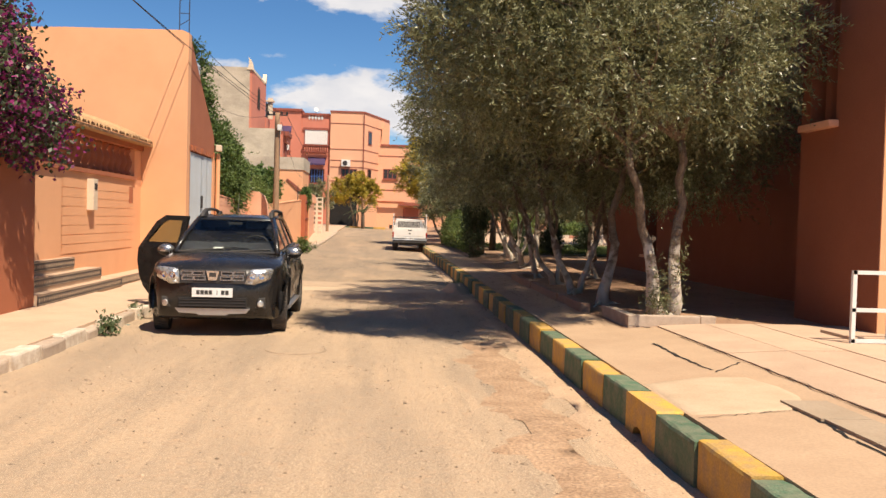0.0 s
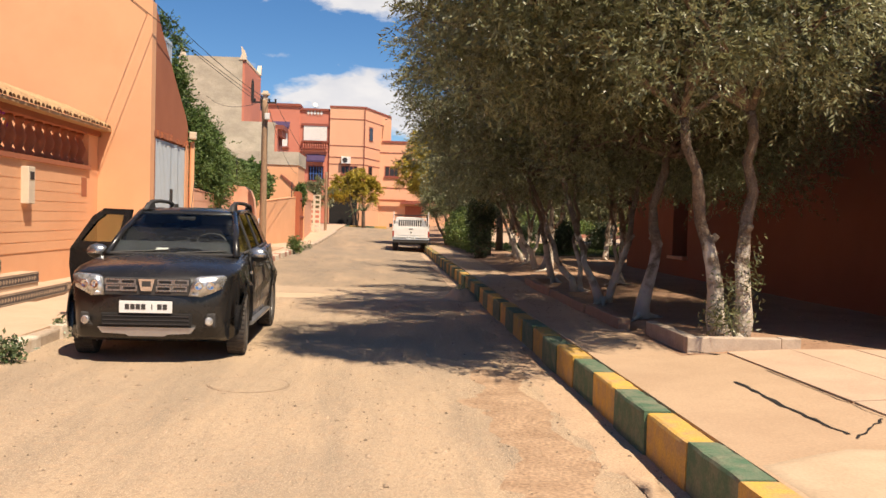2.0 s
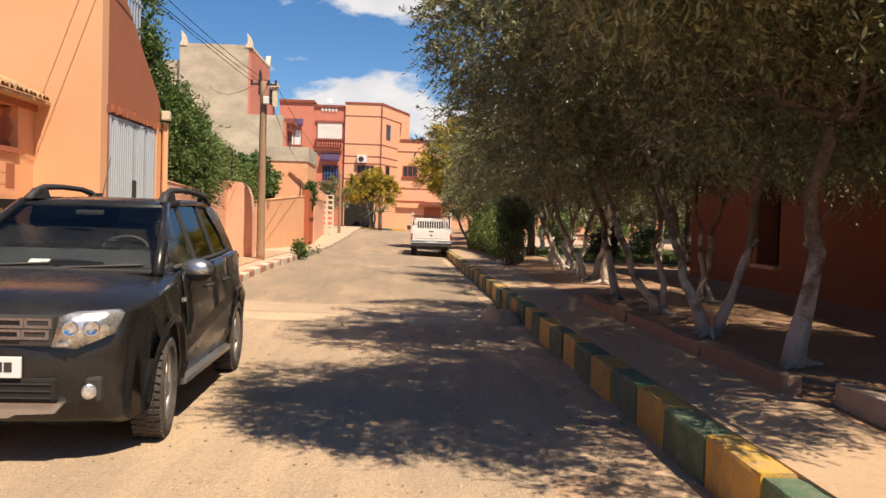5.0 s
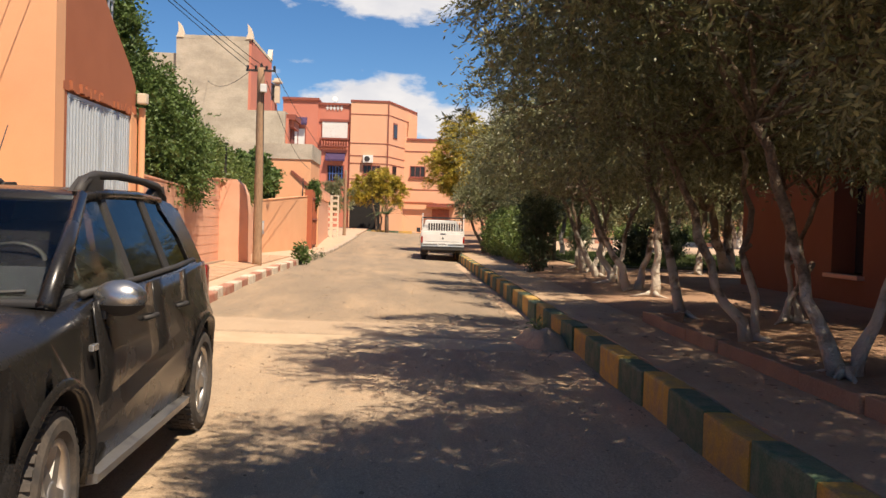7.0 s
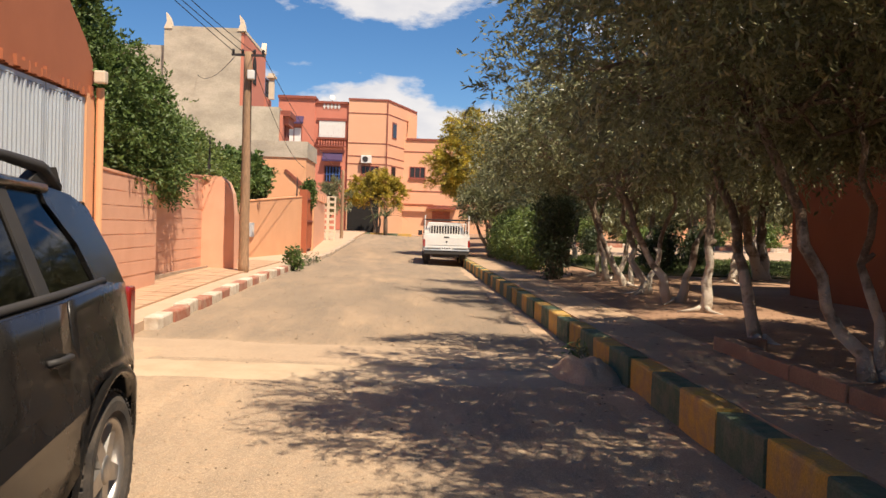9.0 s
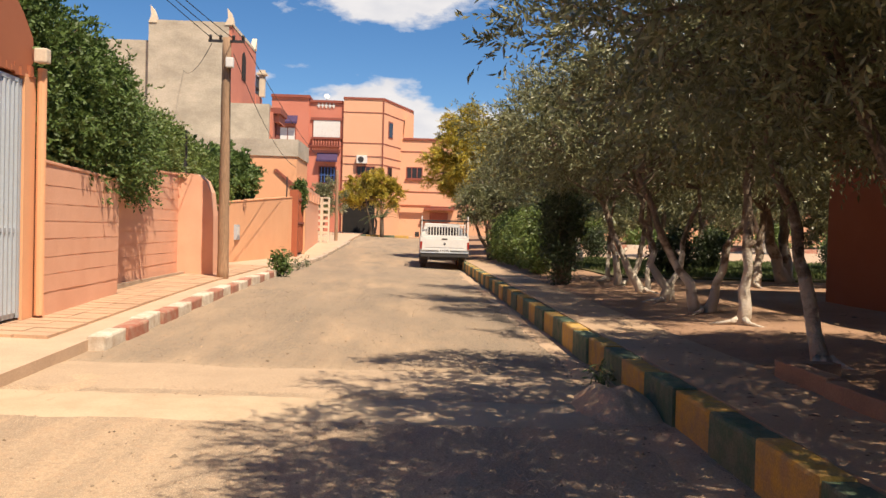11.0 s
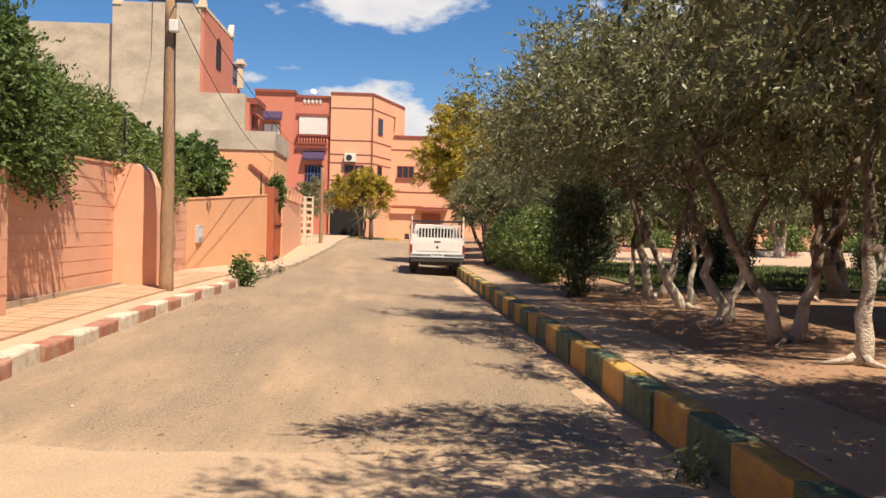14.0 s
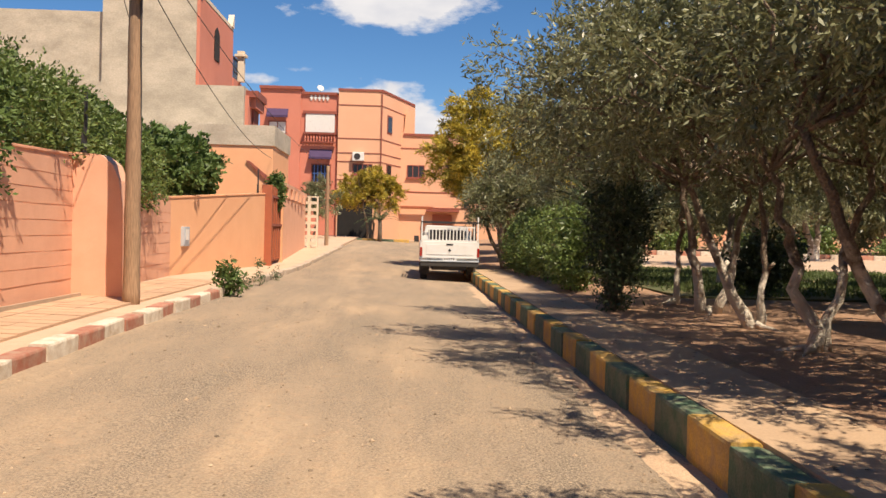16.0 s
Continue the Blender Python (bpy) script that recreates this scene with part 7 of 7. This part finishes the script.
def build_truck():
    t = thing("pickup_truck", "white pickup truck with a dark cargo rack parked at the kerb", "truck", at=(1.5, 43.8, 0.0))
    bed = bmesh.new()
    for x0, x1, y0, y1, z0, z1 in ((-0.85, -0.80, 0.0, 2.1, 0.62, 1.2), (0.80, 0.85, 0.0, 2.1, 0.62, 1.2), (-0.8, 0.8, 2.05, 2.1, 0.62, 1.2), (-0.8, 0.8, 0.05, 2.05, 0.6, 0.7)):
        box(bed, x0, x1, y0, y1, z0, z1)
    part("cargo_bed", bed, WHITE, t)
    tg = part("tailgate", cbox(-0.79, 0.79, -0.03, 0.03, 0.70, 1.18, 0.015), WHITE, t)
    part("tailgate_panel", cbox(-0.68, 0.68, -0.042, -0.028, 0.80, 1.10, 0.006), WHITE, tg)
    bd = bmesh.new()
    prism(bd, [(0, 0.98), (0.045, 0.93), (0, 0.88), (-0.045, 0.93)], -0.05, -0.04, "y")
    part("badge", bd, CAR_PLASTIC, tg, "plain dark badge")
    part("latch_handle", cbox(-0.1, 0.1, -0.055, -0.04, 1.08, 1.12, 0.005), CAR_PLASTIC, tg)
    # white railing above the tailgate
    rl = part("cargo_grille", cbox(-0.78, 0.78, -0.02, 0.02, 1.19, 1.23), WHITE, t, "white barred grille above the tailgate")
    part("grille_rail", cbox(-0.72, 0.72, -0.015, 0.015, 1.58, 1.62), WHITE, rl)
    bar = mesh_of("grille_bar", cbox(-0.016, 0.016, -0.012, 0.012, 1.23, 1.58), WHITE)
    for k in range(15):
        part_data("grille_bar", bar, rl, Matrix.Translation((-0.70 + 0.1 * k, 0, 0)))
    # dark rack of tubes
    rk = part("cargo_rack", cbox(-0.83, 0.83, -0.02, 0.02, 1.72, 1.76), IRON, t, "tubular cargo rack")
    for x in (-0.81, 0.81):
        for y in (0.0, 1.0, 2.0):
            part("rack_post", cbox(x - 0.02, x + 0.02, y - 0.02, y + 0.02, 1.2, 1.72 if y else 1.9), IRON if y else WHITE, rk)
        part("rack_bar", cbox(x - 0.018, x + 0.018, 0.02, 2.1, 1.72, 1.755), IRON, rk)
        part("rack_bar", cbox(x - 0.014, x + 0.014, 0.02, 2.1, 1.45, 1.48), IRON, rk)
    part("rack_bar", cbox(-0.8, 0.8, 1.98, 2.02, 1.72, 1.76), IRON, rk)
    # cab
    cab = bmesh.new()
    prism(cab, [(2.15, 0.5), (4.9, 0.5), (4.95, 0.9), (4.75, 1.05), (3.75, 1.14), (3.2, 1.62), (2.6, 1.66), (2.2, 1.6), (2.15, 1.1)], -0.83, 0.83, "x")
    for v in cab.verts:
        if v.co.z > 1.12:
            v.co.x *= 1 - 0.22 * (v.co.z - 1.12) / 0.5
    part("cab", cab, WHITE, t)
    part("rear_window", cbox(-0.58, 0.58, 2.13, 2.17, 1.18, 1.52, 0.01), WIN_GLASS, t)
    for sd in (-1, 1):
        part("side_window", cbox(min(sd * 0.735, sd * 0.80), max(sd * 0.735, sd * 0.80), 2.4, 3.3, 1.15, 1.5), WIN_GLASS, t)
        part("tail_lamp", cbox(min(sd * 0.79, sd * 0.86), max(sd * 0.79, sd * 0.86), -0.03, 0.06, 0.74, 1.0, 0.01), LAMP_RED, t, "red tail lamp")
        part("reversing_lamp", cbox(min(sd * 0.795, sd * 0.855), max(sd * 0.795, sd * 0.855), -0.034, -0.02, 0.68, 0.74), LAMP_CLEAR, t)
        part("wing_mirror", cbox(min(sd * 0.86, sd * 1.02), max(sd * 0.86, sd * 1.02), 3.35, 3.42, 1.12, 1.32, 0.02), CAR_PLASTIC, t)
        part("mud_flap", cbox(sd * 0.68 - 0.12, sd * 0.68 + 0.12, 0.72, 0.74, 0.2, 0.5), RUBBER, t)
    bp = part("bumper", cbox(-0.84, 0.84, -0.14, -0.04, 0.46, 0.60, 0.02), CAR_PLASTIC, t, "dark rear bumper")
    part("bumper_step", cbox(-0.84, 0.84, -0.16, -0.03, 0.60, 0.64, 0.01), SHEET, bp)
    pl = part("number_plate", cbox(-0.2, 0.2, -0.15, -0.13, 0.64, 0.73), PLATE_WHITE, t, "white number plate with dark bars")
    for k in range(5):
        part("plate_bar", cbox(-0.16 + 0.065 * k, -0.12 + 0.065 * k, -0.153, -0.149, 0.665, 0.71), CAR_PLASTIC, pl)
    part("chassis", cbox(-0.5, 0.5, 0.0, 4.7, 0.36, 0.6), IRON, t)
    for x, fc in ((-0.72, -1), (0.72, 1)):
        wheel_parts(t, x, 1.05, 0.33, 0.33, 0.2, fc, 6, WHITE, tread=False)
        wheel_parts(t, x, 3.95, 0.33, 0.33, 0.2, fc, 6, WHITE, tread=False)
    return t


build_truck()

# ---- small things along the street ----
def heap(name, x, y, z, rx, ry, h, mat, label, seed, n=22):
    bm = bmesh.new()
    rows = []
    for j in range(n + 1):
        row = []
        for i in range(n + 1):
            u, v = 2 * i / n - 1, 2 * j / n - 1
            r = math.hypot(u, v)
            k = max(1 - r * r, -0.08)
            zz = h * k * (1 + 0.5 * noise.noise((u * 2 + seed, v * 2, 0.3))) + 0.025 * noise.noise((u * 7, v * 7, seed)) * (k > 0)
            row.append(bm.verts.new((u * rx, v * ry, zz - 0.02)))
        rows.append(row)
    for a, b in zip(rows, rows[1:]):
        for i in range(n):
            bm.faces.new((a[i], a[i + 1], b[i + 1], b[i]))
    ob = solid(name, bm, mat, label, "heap", smooth=True)
    ob.location = (x, y, z)


heap("sand_mound", 1.93, 19.8, 0.0, 0.4, 0.7, 0.2, SAND, "small heap of sand in the gutter by the kerb", 3.0)
heap("sand_drift", -2.7, 20.2, 0.0, 0.9, 1.9, 0.07, SAND, "low drift of sand at the driveway's mouth", 5.0)
mb = thing("meter_box", "pale grey meter box set in the garden wall", "meter box")
part("case", cbox(-4.86, -4.70, 38.3, 38.75, 0.98, 1.42, 0.015), SHEET, mb)
part("window", cbox(-4.70, -4.692, 38.38, 38.66, 1.12, 1.36), WHITE, mb)
for k, (x, y, h) in enumerate(((-4.55, 31.7, 0.95), (-4.1, 44.2, 0.7), (-4.55, 28.0, 0.45))):
    fp = thing("iron_post", "rusty iron post standing on the garden wall", "post", "wall-top posts")
    part("post", cbox(x - 0.02, x + 0.02, y - 0.02, y + 0.02, 2.35, 2.45 + h), IRON, fp)
    part("stay", cbox(x - 0.012, x + 0.012, y - 0.14, y - 0.02, 2.35, 2.37 + h * 0.45), IRON, fp)
# bed kerbs
bed = thing("planter", "low pink concrete kerb round the first olive tree", "planter")
for a in ((3.36, 4.3, 10.7, 10.83), (3.36, 3.49, 10.83, 12.1), (4.32, 4.52, 10.74, 10.87)):
    part("edging", cbox(a[0], a[1], a[2], a[3], 0.25, 0.47, 0.012), KERB_GREY, bed)
strip = thing("planting_bed", "long terracotta edging of the olive planting strip", "planter")
for k in range(8):
    y = 12.4 + 0.9 * k
    part("edging", cbox(3.12 + 0.015 * math.sin(k * 2.0), 3.27 + 0.015 * math.sin(k * 2.0), y, y + 0.888, 0.25, 0.46 + 0.01 * math.sin(k * 3), 0.015), EDGING, strip)
part("edging", cbox(3.27, 3.62, 19.45, 19.6, 0.25, 0.46, 0.015), EDGING, strip)
# white tube railing by the building
rail = thing("railing", "white painted tube railing by the building", "railing")
for x in (5.22, 5.62, 6.1):
    part("post", cbox(x - 0.022, x + 0.022, 8.68, 8.724, 0.3, 1.2), WHITE, rail)
for z in (0.45, 0.78, 1.18):
    part("rail", cbox(5.2, 7.5, 8.68, 8.72, z - 0.02, z + 0.02), WHITE, rail)
bedr = thing("planter", "concrete edged bed against the building front", "planter")
part("edging", cbox(5.35, 7.6, 8.95, 9.09, 0.25, 0.46, 0.012), CONCRETE, bedr)
part("edging", cbox(5.35, 5.5, 9.09, 9.65, 0.25, 0.46, 0.012), CONCRETE, bedr)

# ---- paving pieces ----
def slabs(parent, x0, x1, y0, y1, sx, sy, height, mat, seed, gap=0.012, tilt=0.4, thick=0.05):
    rng = random.Random(seed)
    me = mesh_of("slab", cbox(-sx / 2 + gap / 2, sx / 2 - gap / 2, -sy / 2 + gap / 2, sy / 2 - gap / 2, -thick, 0), mat)
    nx, ny = int((x1 - x0) / sx), int((y1 - y0) / sy)
    for j in range(ny):
        for i in range(nx):
            x, y = x0 + sx * (i + 0.5), y0 + sy * (j + 0.5)
            fall = math.degrees(math.atan((height(x + sx / 2, y) - height(x - sx / 2, y)) / sx))
            z = (height(x + sx / 2, y) + height(x - sx / 2, y)) / 2
            part_data("slab", me, parent, pose(x, y, z + rng.uniform(-0.003, 0.004), rng.uniform(-tilt, tilt), -fall + rng.uniform(-tilt, tilt), rng.uniform(-0.3, 0.3)))


forecourt = thing("pavement", "pink concrete slabs of the building's forecourt", "pavement", kind="structure")
slabs(forecourt, 3.63, 7.4, -1.0, 10.4, 0.62, 2.28, lambda x, y: right_z(x, y) + 0.012, CONCRETE, 3, 0.014, 0.1)


def crack(points, width, label):
    """A jagged open joint, its edges broken."""
    rng = random.Random(len(points) + int(points[0][0] * 100))
    bm = bmesh.new()
    a, b = [], []
    for (x0, y0), (x1, y1) in zip(points, points[1:]):
        for k in range(10):
            t = k / 10
            x, y = x0 + (x1 - x0) * t + rng.uniform(-0.015, 0.015), y0 + (y1 - y0) * t + rng.uniform(-0.015, 0.015)
            w = width * rng.uniform(0.4, 1.3)
            z = right_z(x, y) + wobble(x, y, 0.4) + (0.006 if x < 3.6 else 0.018)
            nx, ny = y1 - y0, x0 - x1
            q = w / 2 / math.hypot(nx, ny)
            a.append(bm.verts.new((x - nx * q, y - ny * q, z)))
            b.append(bm.verts.new((x + nx * q, y + ny * q, z)))
    for k in range(len(a) - 1):
        bm.faces.new((a[k], b[k], b[k + 1], a[k + 1]))
    solid("pavement_crack", bm, DARK, label, "crack", kind="structure")


crack([(3.18, 9.05), (3.15, 8.05), (3.19, 7.24)], 0.035, "open broken joint in the forecourt concrete")
crack([(3.19, 7.24), (3.62, 7.7)], 0.016, "fine joint in the forecourt concrete")
crack([(3.17, 5.7), (3.17, 5.24), (3.12, 4.69), (3.14, 3.2)], 0.03, "open broken joint in the forecourt concrete")
crack([(3.63, 9.45), (3.62, 7.75), (3.62, 6.3), (3.63, 4.0)], 0.014, "fine joint in the forecourt concrete")
crack([(2.4, 5.52), (2.8, 5.6), (3.15, 5.66)], 0.012, "fine joint in the forecourt concrete")
crack([(3.36, 10.62), (3.45, 10.45), (3.56, 10.33)], 0.06, "gap beside the tree bed")
footway = thing("pavement", "rows of small pink pavers along the garden walls", "pavement", kind="structure")
slabs(footway, -4.6, -3.14, 21.9, 36.4, 0.365, 0.29, lambda x, y: left_z(x, y) - 0.004, PAVER, 4, 0.012, 0.25, 0.04)


def mortar_patch():
    """A thin pale skim of mortar with a rounded rim laid over the forecourt."""
    bm = bmesh.new()
    rim = [(2.40, 5.62), (2.75, 5.62), (3.10, 5.66), (3.30, 5.80), (3.42, 6.1), (3.42, 6.5), (3.34, 6.95), (3.0, 7.02), (2.6, 6.85), (2.40, 6.75)]
    cx, cy = 2.9, 6.3
    rings = []
    for s, h in ((1.0, -0.004), (0.97, 0.006), (0.85, 0.009), (0.4, 0.009)):
        ring = []
        for k in range(len(rim) * 4):
            a, b = rim[k // 4], rim[(k // 4 + 1) % len(rim)]
            t = (k % 4) / 4
            x, y = a[0] + (b[0] - a[0]) * t, a[1] + (b[1] - a[1]) * t
            w = 1 + 0.02 * noise.noise((x * 5, y * 5, 1.0))
            x, y = cx + (x - cx) * s * w, cy + (y - cy) * s * w
            ring.append(bm.verts.new((x, y, right_z(x, y) + wobble(x, y, 0.4) + h)))
        rings.append(ring)
    for p, q in zip(rings, rings[1:]):
        for k in range(len(p)):
            j = (k + 1) % len(p)
            bm.faces.new((p[k], p[j], q[j], q[k]))
    bm.faces.new(rings[-1])
    solid("mortar_patch", bm, MORTAR_PATCH, "pale mortar skim over the forecourt concrete", "pavement patch", kind="structure", smooth=True)


mortar_patch()
screed = thing("pavement", "grey cement screed strip along the slabs", "pavement", kind="structure")
SCREED = material("grey_cement_screed", (0.36, 0.275, 0.19), 0.92, 0.1, 2.2, 60, 0.25, second=(0.30, 0.225, 0.15), patch=0.7, bump_dist=0.006)
for k in range(6):
    y0 = 2.2 + 0.62 * k
    part("screed_bay", cbox(3.18 + 0.012 * math.sin(k * 2.2), 3.62, y0, y0 + 0.612, right_z(3.4, y0) - 0.03, right_z(3.4, y0) + 0.011), SCREED, screed)


# ---- road details ----
def patch(name, x0, x1, y0, y1, lift, mat, label, seed, rag=0.25):
    """A worn patch lying on the road, its rim ragged."""
    nx, ny = max(int((x1 - x0) / 0.22), 3), max(int((y1 - y0) / 0.22), 3)
    bm = bmesh.new()
    rows = []
    for j in range(ny + 1):
        row = []
        for i in range(nx + 1):
            u, v = i / nx, j / ny
            x, y = x0 + (x1 - x0) * u, y0 + (y1 - y0) * v
            if i in (0, nx):
                x += rag * noise.noise((y * 1.3, seed, i))
            if j in (0, ny):
                y += rag * 0.6 * noise.noise((x * 1.3, seed, j))
            edge = i in (0, nx) or j in (0, ny)
            row.append(bm.verts.new((x, y, ground_z(x, y) + wobble(x, y) + (-0.004 if edge else lift))))
        rows.append(row)
    for a, b in zip(rows, rows[1:]):
        for i in range(nx):
            bm.faces.new((a[i], a[i + 1], b[i + 1], b[i]))
    solid(name, bm, mat, label, "road patch", kind="structure", smooth=True)


patch("road_patch", -3.3, 1.7, 19.0, 20.0, 0.012, MORTAR_PATCH, "smooth pale concrete strip across the street", 1.0, 0.06)
patch("road_patch", -3.3, 1.9, 20.05, 21.4, 0.008, PALE_STRIP, "sandy gravel trench strip across the street", 1.5, 0.2)
GUTTER = material("trodden_gutter_earth", (0.43, 0.285, 0.175), 0.95, 0.3, 2.6, 34, 0.9, second=(0.27, 0.165, 0.095), patch=0.8, bump_dist=0.02)
patch("gutter_earth", 1.15, 1.85, -2, 11.5, 0.006, GUTTER, "reddish trodden earth beside the gutter", 7.0, 0.55)
patch("gutter_sand", 1.8, 2.2, -2, 19.0, 0.008, SAND, "strip of loose sand along the gutter", 5.0, 0.3)
patch("gutter_sand", 1.85, 2.2, 21.0, 42.0, 0.008, SAND, "strip of loose sand along the gutter", 6.0, 0.3)
cover = thing("manhole_cover", "sand-filled iron manhole cover in the road", "manhole cover", at=(-0.8, 10.35, 0.004))
ring = bmesh.new()
tube(ring, [(0.36 * math.cos(2 * math.pi * k / 40), 0.36 * math.sin(2 * math.pi * k / 40), -0.002) for k in range(41)], 0.008, 6)
part("rim", ring, WORN_PATCH, cover, "", True)
part("lid", lathe([(0.35, -0.03), (0.35, 0.004), (0.33, 0.005), (0.01, 0.005)], 36), ASPHALT, cover)


def scatter(name, count, place, size, mat, label, category, seed, flat=0.6):
    """Loose bits too small to pick apart: small faceted stones or curled scraps."""
    rng = np.random.default_rng(seed)
    xy = place(rng, count)
    s = size * rng.uniform(0.4, 1.4, count) * (1 + 1.2 * (rng.uniform(0, 1, count) > 0.93))
    a = rng.uniform(0, 6.283, count)
    base = np.array([(1, 0, 0), (0, 0.8, 0), (-0.9, 0.1, 0), (0.1, -0.85, 0), (0, 0, flat), (0, 0, -flat)])
    tri = np.array([(0, 1, 4), (1, 2, 4), (2, 3, 4), (3, 0, 4), (1, 0, 5), (2, 1, 5), (3, 2, 5), (0, 3, 5)])
    v = np.repeat(base[None], count, 0) * s[:, None, None] * rng.uniform(0.7, 1.3, (count, 6, 1))
    c, sn = np.cos(a)[:, None], np.sin(a)[:, None]
    x, y = v[..., 0] * c - v[..., 1] * sn, v[..., 0] * sn + v[..., 1] * c
    v[..., 0], v[..., 1] = x, y
    z = np.array([height_at(p[0], p[1]) for p in xy])
    v += np.stack([xy[:, 0], xy[:, 1], z], 1)[:, None, :]
    f = (tri[None] + 6 * np.arange(count)[:, None, None]).reshape(-1, 3)
    me = bpy.data.meshes.new(name)
    me.from_pydata(v.reshape(-1, 3).tolist(), [], f.tolist())
    me.materials.append(mat)
    tagged(new(name, me), label, category, kind="stuff")


def height_at(x, y):
    if x > 2.4:
        return right_z(x, y) + 0.005
    return ground_z(x, y) + wobble(x, y) + 0.002


PEBBLE = material("loose_grit", (0.36, 0.26, 0.17), 0.9, 0.2, 3, 60, 0.1, second=(0.2, 0.15, 0.11), patch=0.7, per_island=0.5)
DEAD_LEAF = material("dry_leaf_litter", (0.17, 0.10, 0.06), 0.9, 0.2, 3, 60, 0.1, second=(0.28, 0.19, 0.11), patch=0.7, per_island=0.5)
scatter("loose_grit", 5200, lambda r, n: np.stack([r.uniform(-3.3, 2.15, n), r.uniform(2, 34, n) ** 1.0], 1), 0.010, PEBBLE, "loose grit scattered over the road", "grit", 11)
scatter("gutter_grit", 1800, lambda r, n: np.stack([2.15 - np.abs(r.normal(0, 0.22, n)), r.uniform(2, 34, n)], 1), 0.011, PEBBLE, "loose grit lying along the gutter", "grit", 12)
scatter("leaf_litter", 2600, lambda r, n: np.stack([r.uniform(2.5, 6.5, n), r.uniform(10.8, 34, n)], 1), 0.018, DEAD_LEAF, "dry olive leaves scattered under the trees", "leaf litter", 13, 0.15)
